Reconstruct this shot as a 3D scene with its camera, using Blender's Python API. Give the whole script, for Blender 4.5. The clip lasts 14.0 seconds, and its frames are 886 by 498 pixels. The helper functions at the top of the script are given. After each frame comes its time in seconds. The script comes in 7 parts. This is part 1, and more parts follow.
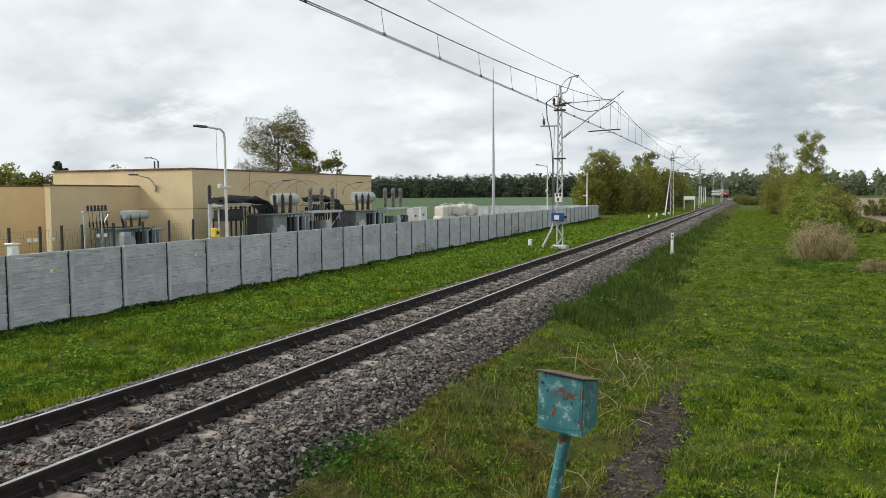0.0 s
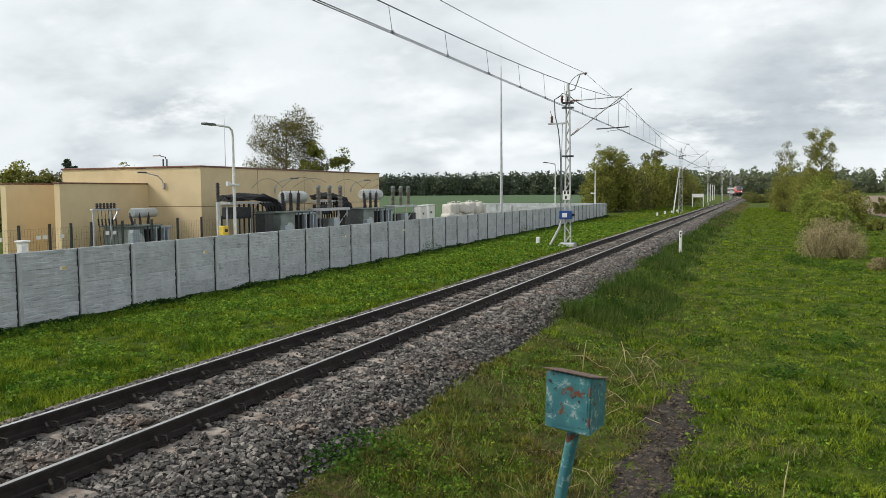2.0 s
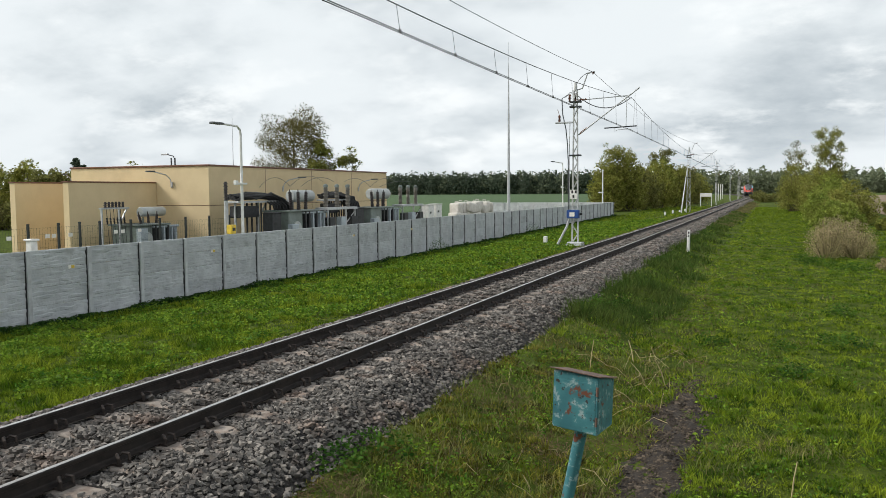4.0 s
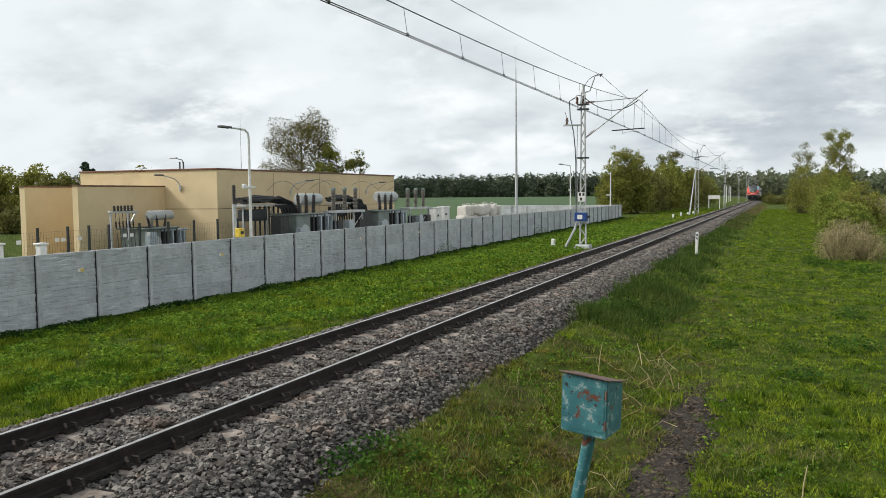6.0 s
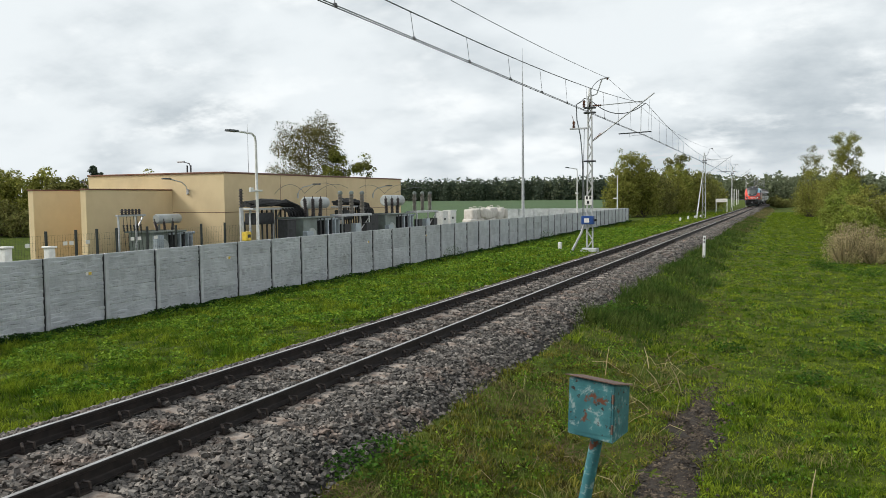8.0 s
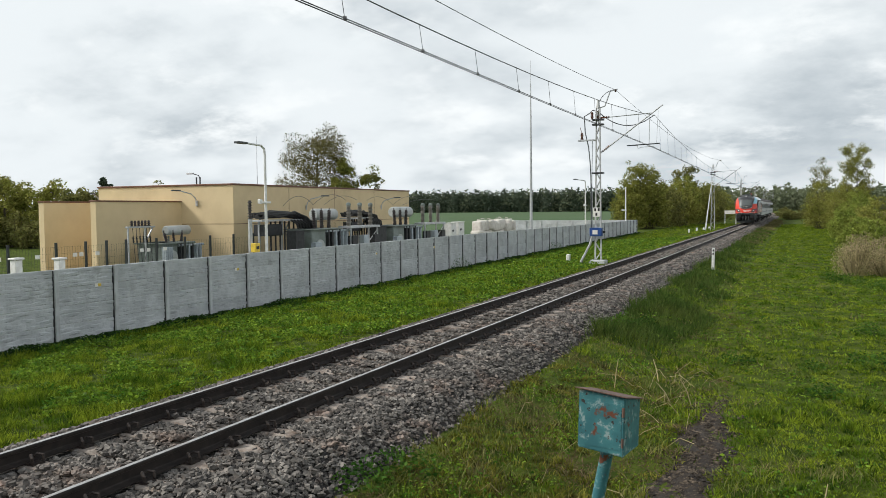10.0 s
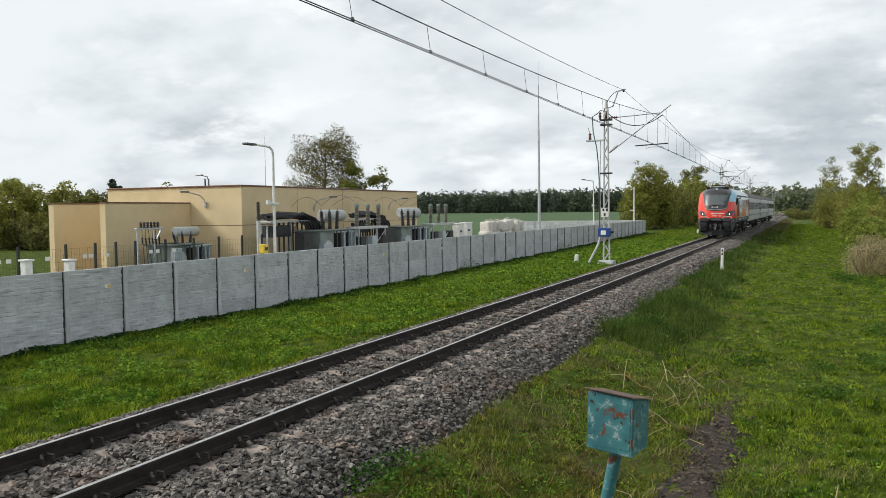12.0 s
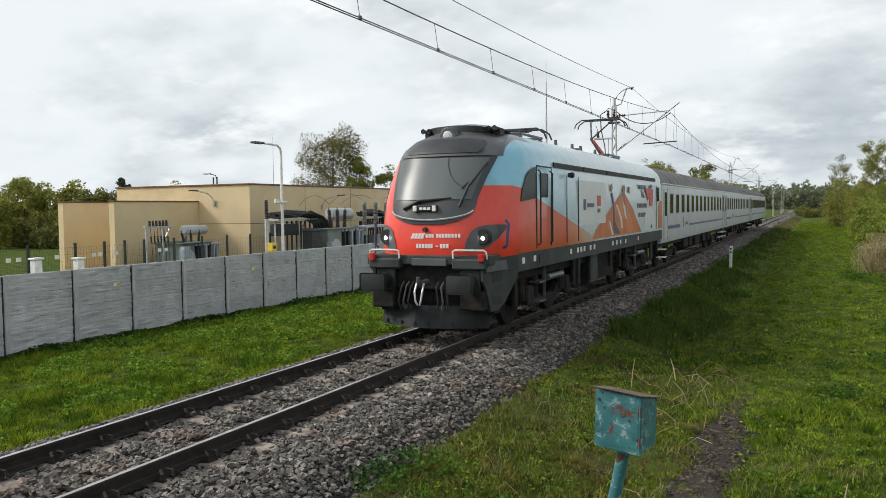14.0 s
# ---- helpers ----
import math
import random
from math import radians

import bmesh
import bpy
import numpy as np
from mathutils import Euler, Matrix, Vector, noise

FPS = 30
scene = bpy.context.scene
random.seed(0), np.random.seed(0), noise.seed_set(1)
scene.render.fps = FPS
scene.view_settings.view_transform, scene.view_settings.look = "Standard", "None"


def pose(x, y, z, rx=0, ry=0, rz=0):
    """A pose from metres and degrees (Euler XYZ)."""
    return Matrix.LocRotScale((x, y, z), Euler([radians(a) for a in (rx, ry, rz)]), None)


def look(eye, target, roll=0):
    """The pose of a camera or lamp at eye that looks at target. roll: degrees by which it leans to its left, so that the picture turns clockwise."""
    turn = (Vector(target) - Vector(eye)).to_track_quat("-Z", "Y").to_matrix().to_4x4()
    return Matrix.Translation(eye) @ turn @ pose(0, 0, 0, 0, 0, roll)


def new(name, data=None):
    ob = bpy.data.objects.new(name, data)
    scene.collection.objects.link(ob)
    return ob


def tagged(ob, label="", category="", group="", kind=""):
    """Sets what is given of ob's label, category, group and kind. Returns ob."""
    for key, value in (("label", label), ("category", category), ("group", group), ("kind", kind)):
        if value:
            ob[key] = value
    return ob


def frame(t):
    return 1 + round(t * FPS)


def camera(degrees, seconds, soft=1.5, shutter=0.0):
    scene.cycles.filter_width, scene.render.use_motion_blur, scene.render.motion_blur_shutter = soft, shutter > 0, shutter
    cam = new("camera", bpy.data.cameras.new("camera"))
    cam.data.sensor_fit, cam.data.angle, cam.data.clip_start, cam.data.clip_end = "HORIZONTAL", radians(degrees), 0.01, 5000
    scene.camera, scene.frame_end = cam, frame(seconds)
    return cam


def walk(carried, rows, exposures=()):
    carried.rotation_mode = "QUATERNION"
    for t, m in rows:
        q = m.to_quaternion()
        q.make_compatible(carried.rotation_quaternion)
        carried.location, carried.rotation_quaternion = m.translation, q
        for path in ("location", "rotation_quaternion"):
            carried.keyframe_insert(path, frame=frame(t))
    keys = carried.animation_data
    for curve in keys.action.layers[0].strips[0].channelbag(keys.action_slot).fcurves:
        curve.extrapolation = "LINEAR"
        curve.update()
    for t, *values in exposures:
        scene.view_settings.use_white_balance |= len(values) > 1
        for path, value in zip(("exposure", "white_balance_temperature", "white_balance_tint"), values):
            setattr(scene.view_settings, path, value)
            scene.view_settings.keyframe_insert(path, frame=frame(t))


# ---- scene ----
# ---- camera: a telephone held by hand beside the line, turning slowly to the left ----
EYE_ROWS = [
    # seconds, x, y, z, tilt, roll, turn
    (0, 6.640, 0.003, 2.412, 86.181, 0.464, 20.886),
    (0.5, 6.641, 0.004, 2.410, 86.127, 0.426, 21.025),
    (1, 6.643, 0.005, 2.414, 86.084, 0.438, 21.176),
    (1.5, 6.643, 0.005, 2.413, 86.086, 0.439, 21.288),
    (2, 6.640, 0.004, 2.414, 86.022, 0.461, 21.432),
    (2.5, 6.642, 0.004, 2.413, 85.970, 0.472, 21.577),
    (3, 6.641, 0.004, 2.415, 85.937, 0.430, 21.701),
    (5.5, 6.632, 0.001, 2.416, 86.102, 0.534, 22.343),
    (6, 6.634, 0.002, 2.421, 86.162, 0.561, 22.472),
    (6.5, 6.632, 0.001, 2.421, 86.222, 0.535, 22.577),
    (7, 6.628, -0.000, 2.420, 86.349, 0.575, 22.753),
    (7.5, 6.629, 0.000, 2.420, 86.410, 0.582, 22.826),
    (8, 6.634, 0.002, 2.419, 86.412, 0.583, 22.940),
    (10.5, 6.623, -0.002, 2.425, 87.336, 0.602, 23.665),
    (11, 6.623, -0.003, 2.425, 87.289, 0.678, 23.819),
    (11.5, 6.625, -0.002, 2.425, 87.284, 0.703, 23.903),
    (12, 6.624, -0.002, 2.424, 87.294, 0.707, 24.063),
    (12.5, 6.625, -0.002, 2.424, 87.290, 0.729, 24.183),
    (13, 6.623, -0.003, 2.422, 87.240, 0.697, 24.351),
    (13.5, 6.624, -0.002, 2.425, 87.220, 0.759, 24.459),
    (14, 6.626, -0.002, 2.422, 87.185, 0.751, 24.608),
]
cam = camera(57.23, 14.0, soft=0.6)
walk(cam, [(r[0], pose(*r[1:])) for r in EYE_ROWS])

# ---- sky and sun: broken overcast, soft sun from behind the fence ----
SUN_ELEV, SUN_AZ = radians(38), radians(246)   # azimuth clockwise from +y


def make_world():
    w = bpy.data.worlds.new("world")
    scene.world = w
    w.use_nodes = True
    nt = w.node_tree
    nt.nodes.clear()
    N, L = nt.nodes.new, nt.links.new
    out, bg = N("ShaderNodeOutputWorld"), N("ShaderNodeBackground")
    sky = N("ShaderNodeTexSky")
    sky.sky_type = "NISHITA"
    sky.sun_disc = False
    sky.sun_elevation, sky.sun_rotation = SUN_ELEV, SUN_AZ
    tc = N("ShaderNodeTexCoord")
    sep = N("ShaderNodeSeparateXYZ")
    L(tc.outputs["Generated"], sep.inputs[0])

    def math_node(op, a, b=None):
        m = N("ShaderNodeMath")
        m.operation = op
        for i, v in enumerate((a, b)):
            if v is None:
                continue
            if isinstance(v, (int, float)):
                m.inputs[i].default_value = v
            else:
                L(v, m.inputs[i])
        return m.outputs[0]

    zz = math_node("ADD", math_node("MAXIMUM", sep.outputs[2], 0.0), 0.34)
    comb = N("ShaderNodeCombineXYZ")
    L(math_node("DIVIDE", sep.outputs[0], zz), comb.inputs[0])
    L(math_node("DIVIDE", sep.outputs[1], zz), comb.inputs[1])

    def layer(scale, detail, rough, lo, hi, loc, stretch=1.0):
        mp = N("ShaderNodeMapping")
        mp.inputs["Location"].default_value = loc
        mp.inputs["Scale"].default_value = (scale, scale * stretch, scale)
        L(comb.outputs[0], mp.inputs[0])
        n = N("ShaderNodeTexNoise")
        n.inputs["Scale"].default_value = 1.0
        n.inputs["Detail"].default_value = detail
        n.inputs["Roughness"].default_value = rough
        L(mp.outputs[0], n.inputs["Vector"])
        r = N("ShaderNodeMapRange")
        r.interpolation_type = "SMOOTHSTEP"
        r.inputs[1].default_value, r.inputs[2].default_value = lo, hi
        L(n.outputs["Fac"], r.inputs[0])
        return r.outputs[0]

    def mix(fac, a, b):
        m = N("ShaderNodeMix")
        m.data_type = "RGBA"
        L(fac, m.inputs[0])
        for i, v in ((6, a), (7, b)):
            if isinstance(v, tuple):
                m.inputs[i].default_value = (*v, 1)
            else:
                L(v, m.inputs[i])
        return m.outputs[2]

    # clear sky, thin veil, white cloud bodies, grey undersides
    dim = N("ShaderNodeMix")
    dim.data_type, dim.blend_type = "RGBA", "MULTIPLY"
    dim.inputs[0].default_value = 1.0
    L(sky.outputs[0], dim.inputs[6])
    dim.inputs[7].default_value = (0.1, 0.1, 0.1, 1)
    body = layer(1.3, 6, 0.55, 0.42, 0.62, (3.1, 1.7, 0))
    shade = layer(1.45, 7, 0.55, 0.42, 0.72, (9.3, 1.6, 0), 1.1)
    puff = layer(3.0, 7, 0.58, 0.50, 0.70, (1.2, 5.5, 0), 1.1)
    cloud = mix(shade, (1.27, 1.35, 1.39), (0.67, 0.765, 0.835))
    cloud = mix(puff, cloud, (1.43, 1.49, 1.51))
    veil = mix(body, dim.outputs[2], cloud)
    # seen flat, the broken clouds close up; overhead the gaps between them open
    close = N("ShaderNodeMapRange")
    close.interpolation_type = "SMOOTHSTEP"
    close.inputs[1].default_value, close.inputs[2].default_value = 0.45, 0.9
    close.inputs[3].default_value, close.inputs[4].default_value = 1.0, 0.0
    L(sep.outputs[2], close.inputs[0])
    fade = N("ShaderNodeMix")
    fade.data_type = "RGBA"
    L(close.outputs[0], fade.inputs[0])
    L(veil, fade.inputs[6])
    L(cloud, fade.inputs[7])
    L(fade.outputs[2], bg.inputs[0])
    bg.inputs[1].default_value = 1.0
    L(bg.outputs[0], out.inputs[0])


make_world()
sun_data = bpy.data.lights.new("sun", "SUN")
sun_data.energy, sun_data.angle, sun_data.color = 5.0, radians(16), (1.0, 0.96, 0.89)
sun = new("sun", sun_data)
_d = Vector((math.sin(SUN_AZ) * math.cos(SUN_ELEV), math.cos(SUN_AZ) * math.cos(SUN_ELEV), math.sin(SUN_ELEV)))
sun.matrix_basis = look(_d * 50, (0, 0, 0))
scene.view_settings.exposure = -0.56

# ---- materials ----
def mat(name, c1, c2=None, scale=8.0, rough=0.7, metal=0.0, bump=0.0, bscale=40.0, dist=0.01, c3=None, scale3=1.0, lo3=0.5, hi3=0.7,
        vary=0.0, island=0.0, spec=0.5, coat=0.0, lo=0.35, hi=0.65):
    """Base colour c1 to c2 by noise, stains of c3 by a second, larger noise; relief by a third; vary: by object, island: by piece."""
    m = bpy.data.materials.new(name)
    m.use_nodes = True
    nt = m.node_tree
    N, L = nt.nodes.new, nt.links.new
    b = nt.nodes["Principled BSDF"]
    b.inputs["Roughness"].default_value, b.inputs["Metallic"].default_value = rough, metal
    b.inputs["Specular IOR Level"].default_value = spec
    b.inputs["Coat Weight"].default_value = coat
    tc = N("ShaderNodeTexCoord")
    vec = tc.outputs["Object"]
    if vary:
        oi = N("ShaderNodeObjectInfo")
        ad = N("ShaderNodeVectorMath")
        ad.operation = "MULTIPLY_ADD"
        cx = N("ShaderNodeCombineXYZ")
        for i in range(3):
            L(oi.outputs["Random"], cx.inputs[i])
        L(cx.outputs[0], ad.inputs[0])
        ad.inputs[1].default_value = (37.0, 53.0, 71.0)
        L(vec, ad.inputs[2])
        vec = ad.outputs[0]

    def noise_node(s, detail=5, r=0.6):
        n = N("ShaderNodeTexNoise")
        n.inputs["Scale"].default_value, n.inputs["Detail"].default_value, n.inputs["Roughness"].default_value = s, detail, r
        L(vec, n.inputs["Vector"])
        return n.outputs["Fac"]

    def ramp(f, lo_, hi_):
        r = N("ShaderNodeMapRange")
        r.interpolation_type = "SMOOTHSTEP"
        r.inputs[1].default_value, r.inputs[2].default_value = lo_, hi_
        L(f, r.inputs[0])
        return r.outputs[0]

    def mix(f, a, c):
        x = N("ShaderNodeMix")
        x.data_type = "RGBA"
        L(f, x.inputs[0])
        for i, v in ((6, a), (7, c)):
            if isinstance(v, (tuple, list)):
                x.inputs[i].default_value = (*v, 1)
            else:
                L(v, x.inputs[i])
        return x.outputs[2]

    col = None
    if c2 is None:
        c2 = tuple(v * 0.85 for v in c1)
    if c2 is not None:
        col = mix(ramp(noise_node(scale), lo, hi), c1, c2)
    if c3 is not None:
        col = mix(ramp(noise_node(scale3, 6, 0.65), lo3, hi3), col, c3)
    if vary or island:
        if island:
            g = N("ShaderNodeNewGeometry")
            src, amount = g.outputs["Random Per Island"], island
        else:
            oi2 = N("ShaderNodeObjectInfo")
            src, amount = oi2.outputs["Random"], vary
        mr = N("ShaderNodeMapRange")
        mr.inputs[3].default_value, mr.inputs[4].default_value = 1 - amount, 1 + amount
        L(src, mr.inputs[0])
        hs = N("ShaderNodeHueSaturation")
        L(mr.outputs[0], hs.inputs["Value"])
        L(col, hs.inputs["Color"])
        col = hs.outputs[0]
    L(col, b.inputs["Base Color"])
    if bump:
        bp = N("ShaderNodeBump")
        bp.inputs["Strength"].default_value, bp.inputs["Distance"].default_value = bump, dist
        L(noise_node(bscale, 4), bp.inputs["Height"])
        L(bp.outputs[0], b.inputs["Normal"])
    return m


def leafy(name, c1, c2, trans=0.35, spread=0.5, scale=1.1, **more):
    """Thin leaves and blades, coloured piece by piece, that let some light through."""
    m = mat(name, c1, c2, scale=scale, rough=0.65, island=spread, spec=0.1, **more)
    nt = m.node_tree
    b = nt.nodes["Principled BSDF"]
    src = b.inputs["Base Color"].links[0].from_socket
    tr = nt.nodes.new("ShaderNodeBsdfTranslucent")
    mx = nt.nodes.new("ShaderNodeMixShader")
    mx.inputs[0].default_value = trans
    nt.links.new(src, tr.inputs[0])
    nt.links.new(b.outputs[0], mx.inputs[1])
    nt.links.new(tr.outputs[0], mx.inputs[2])
    nt.links.new(mx.outputs[0], nt.nodes["Material Output"].inputs[0])
    return m


def emit(name, c, strength):
    m = bpy.data.materials.new(name)
    m.use_nodes = True
    b = m.node_tree.nodes["Principled BSDF"]
    b.inputs["Base Color"].default_value = (*c, 1)
    b.inputs["Emission Color"].default_value = (*c, 1)
    b.inputs["Emission Strength"].default_value = strength
    return m


M = {}
M["ground"] = mat("ground_turf", (0.042, 0.068, 0.009), (0.10, 0.132, 0.02), 2.2, 0.95, bump=0.9, bscale=30, dist=0.06, c3=(0.06, 0.052, 0.026), scale3=0.5, lo3=0.58, hi3=0.75, spec=0.1)
M["crop"] = mat("green_crop", (0.040, 0.088, 0.020), (0.052, 0.102, 0.026), 0.02, 0.95, bump=0.5, bscale=3, dist=0.1)
M["soil"] = mat("ploughed_soil", (0.26, 0.19, 0.13), (0.20, 0.145, 0.10), 0.3, 0.95, bump=0.8, bscale=4, dist=0.1)
M["dirt"] = mat("bare_dirt", (0.018, 0.0135, 0.010), (0.046, 0.034, 0.024), 9, 0.95, bump=1.0, bscale=40, dist=0.03)
M["clod"] = mat("earth_clods", (0.030, 0.022, 0.016), (0.11, 0.085, 0.06), 9, 0.95, island=0.6)
# bed far darker than its stones: the shade of the gaps is in its colour
M["gravel"] = mat("shade_dark_ballast_bed", (0.050, 0.044, 0.039), (0.015, 0.013, 0.012), 22, 0.95, bump=1.0, bscale=26, dist=0.06, c3=(0.055, 0.040, 0.031), scale3=1.2, lo3=0.5, hi3=0.75)
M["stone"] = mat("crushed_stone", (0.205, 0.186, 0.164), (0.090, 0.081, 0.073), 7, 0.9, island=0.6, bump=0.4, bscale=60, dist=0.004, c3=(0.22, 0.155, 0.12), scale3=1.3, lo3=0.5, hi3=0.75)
M["rail"] = mat("rusty_rail_steel", (0.034, 0.025, 0.021), (0.018, 0.014, 0.012), 9, 0.7, metal=0.35, bump=0.3, bscale=60, dist=0.002)
M["railtop"] = mat("polished_rail_head", (0.62, 0.60, 0.58), (0.42, 0.39, 0.36), 3, 0.32, metal=0.9)
M["sleeper"] = mat("weathered_concrete_sleeper", (0.36, 0.31, 0.265), (0.25, 0.20, 0.165), 6, 0.9, vary=0.2, bump=0.6, bscale=50, dist=0.006, c3=(0.15, 0.10, 0.07), scale3=3)
M["clip"] = mat("rail_clip_iron", (0.035, 0.029, 0.026), (0.065, 0.05, 0.042), 30, 0.65, metal=0.5)
M["fence"] = mat("cast_concrete_panel", (0.56, 0.575, 0.585), (0.45, 0.465, 0.475), 1.6, 0.9, vary=0.07, bump=0.9, bscale=15, dist=0.02, c3=(0.33, 0.33, 0.325), scale3=0.9, lo3=0.55, hi3=0.8)
M["fencepost"] = mat("cast_concrete_post", (0.55, 0.56, 0.565), (0.44, 0.445, 0.45), 3, 0.9, vary=0.06, bump=0.4, bscale=40, dist=0.004)
M["render"] = mat("yellow_render", (0.72, 0.57, 0.345), (0.67, 0.525, 0.315), 0.8, 0.9, bump=0.15, bscale=90, dist=0.003, c3=(0.62, 0.485, 0.29), scale3=0.35)
M["coping"] = mat("brown_sheet_coping", (0.20, 0.09, 0.055), (0.15, 0.07, 0.045), 3, 0.5, metal=0.2)
M["galv"] = mat("galvanised_steel", (0.55, 0.56, 0.57), (0.43, 0.44, 0.45), 7, 0.5, metal=0.55)
M["whitepaint"] = mat("white_paint", (0.78, 0.78, 0.76), (0.66, 0.65, 0.62), 6, 0.55)
M["mastpaint"] = mat("weathered_mast_paint", (0.58, 0.585, 0.58), (0.44, 0.44, 0.43), 5, 0.6, c3=(0.30, 0.27, 0.24), scale3=2.5, lo3=0.58, hi3=0.8)
M["wire"] = mat("copper_wire_weathered", (0.10, 0.10, 0.105), (0.14, 0.14, 0.14), 5, 0.5, metal=0.5)
M["darksteel"] = mat("dark_steel", (0.045, 0.047, 0.05), (0.03, 0.03, 0.032), 6, 0.55, metal=0.3)
M["blue"] = mat("blue_enamel", (0.014, 0.06, 0.24), (0.014, 0.055, 0.20), 5, 0.4)
M["black"] = mat("black_rubber", (0.018, 0.018, 0.019), (0.028, 0.027, 0.026), 9, 0.65)
M["yellow"] = mat("yellow_paint", (0.78, 0.55, 0.05), (0.66, 0.45, 0.05), 9, 0.5)
M["trunk"] = mat("tree_bark", (0.11, 0.085, 0.065), (0.06, 0.048, 0.04), 9, 0.95, bump=0.8, bscale=20, dist=0.02)
# grass c3: dark patches paint the shade between tufts into the blades
M["grass"] = leafy("grass_blades", (0.070, 0.136, 0.007), (0.27, 0.335, 0.027), scale=1.6, spread=0.38, c3=(0.03, 0.072, 0.006), scale3=4.5, lo3=0.50, hi3=0.62)
M["moss"] = leafy("mossy_tuft_blades", (0.095, 0.115, 0.012), (0.25, 0.23, 0.04), 0.2, scale=2.6, c3=(0.045, 0.042, 0.012), scale3=4.0, lo3=0.50, hi3=0.62)
M["drytuft"] = leafy("olive_dry_growth", (0.13, 0.125, 0.045), (0.19, 0.165, 0.075), 0.2)
M["straw"] = leafy("pale_straw", (0.46, 0.38, 0.22), (0.30, 0.235, 0.125), 0.1)
M["grassdry"] = leafy("dry_grass_blades", (0.22, 0.20, 0.075), (0.10, 0.155, 0.025), 0.25)
M["tallgrass"] = leafy("rank_verge_grass", (0.042, 0.088, 0.014), (0.10, 0.135, 0.03))
M["deadgrass"] = leafy("flattened_dead_grass", (0.085, 0.058, 0.03), (0.18, 0.13, 0.068), 0.1)
M["weed"] = leafy("weed_leaves", (0.05, 0.135, 0.014), (0.21, 0.31, 0.03), scale=3.5)
M["clump"] = leafy("dock_leaves", (0.025, 0.075, 0.010), (0.085, 0.165, 0.022))
# weed leaves darkened to carry the shade at the fence's foot
M["shadeweed"] = leafy("shade_dark_weed_leaves", (0.018, 0.05, 0.010), (0.045, 0.095, 0.018), 0.25)
M["leaf_a"] = leafy("spring_leaves", (0.20, 0.22, 0.045), (0.31, 0.30, 0.075))
M["leaf_b"] = leafy("sparse_olive_leaves", (0.22, 0.21, 0.07), (0.16, 0.17, 0.05))
M["leaf_c"] = leafy("bright_shrub_leaves", (0.17, 0.225, 0.04), (0.28, 0.32, 0.065))
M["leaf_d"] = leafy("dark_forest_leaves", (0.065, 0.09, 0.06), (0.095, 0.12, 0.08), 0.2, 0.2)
# distance haze is mixed into leaf_e and leaf_g: paler, greyer, less varied
M["leaf_e"] = leafy("haze_paled_forest_leaves", (0.17, 0.20, 0.12), (0.21, 0.235, 0.145), 0.3, 0.2)
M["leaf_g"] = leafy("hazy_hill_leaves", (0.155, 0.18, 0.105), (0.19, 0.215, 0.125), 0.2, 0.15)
M["leaf_f"] = leafy("budding_brown_leaves", (0.13, 0.115, 0.04), (0.20, 0.18, 0.06), 0.25)
M["twig"] = leafy("bare_brown_twigs", (0.38, 0.31, 0.18), (0.29, 0.26, 0.12), 0.3)

# ---- mesh helpers ----
def box(bm, x0, x1, y0, y1, z0, z1, m=None):
    vs = [bm.verts.new(Vector((x, y, z)) if m is None else m @ Vector((x, y, z))) for x in (x0, x1) for y in (y0, y1) for z in (z0, z1)]
    for f in ((0, 1, 3, 2), (4, 6, 7, 5), (0, 4, 5, 1), (2, 3, 7, 6), (0, 2, 6, 4), (1, 5, 7, 3)):
        bm.faces.new([vs[i] for i in f])
    return vs


def bbox(bm, x0, x1, y0, y1, z0, z1, r=0.01, m=None, seg=1):
    """A box with rounded edges."""
    t = bmesh.new()
    box(t, x0, x1, y0, y1, z0, z1)
    bmesh.ops.recalc_face_normals(t, faces=t.faces)
    bmesh.ops.bevel(t, geom=t.edges[:], offset=r, segments=seg, profile=0.6, affect="EDGES")
    merge(bm, t, m)


def merge(bm, t, m=None):
    mp = {}
    for v in t.verts:
        mp[v] = bm.verts.new(v.co if m is None else m @ v.co)
    for f in t.faces:
        try:
            bm.faces.new([mp[v] for v in f.verts])
        except ValueError:
            pass
    t.free()


def tube(bm, pts, r, n=8, caps=True):
    """A round bar along points; r is one radius or one a point."""
    pts = [Vector(p) for p in pts]
    rs = r if isinstance(r, (list, tuple)) else [r] * len(pts)
    rings, side = [], None
    for i, p in enumerate(pts):
        d = (pts[min(i + 1, len(pts) - 1)] - pts[max(i - 1, 0)]).normalized()
        if side is None:
            side = d.orthogonal().normalized()
        side = (side - d * side.dot(d)).normalized()
        up = d.cross(side)
        rings.append([bm.verts.new(p + (side * math.cos(a) + up * math.sin(a)) * rs[i]) for a in (2 * math.pi * k / n for k in range(n))])
    for a, b in zip(rings, rings[1:]):
        for k in range(n):
            bm.faces.new((a[k], a[(k + 1) % n], b[(k + 1) % n], b[k]))
    if caps:
        bm.faces.new(rings[0][::-1])
        bm.faces.new(rings[-1])


def disc_stack(bm, p0, p1, r_small, r_big, count, n=10):
    """A ribbed insulator between two points."""
    p0, p1 = Vector(p0), Vector(p1)
    pts, rs = [], []
    for i in range(count):
        a, b = i / count, (i + 0.5) / count
        pts += [p0.lerp(p1, a), p0.lerp(p1, a + 0.15 / count), p0.lerp(p1, b)]
        rs += [r_small, r_big, r_small]
    pts.append(p1)
    rs.append(r_small)
    tube(bm, pts, rs, n)


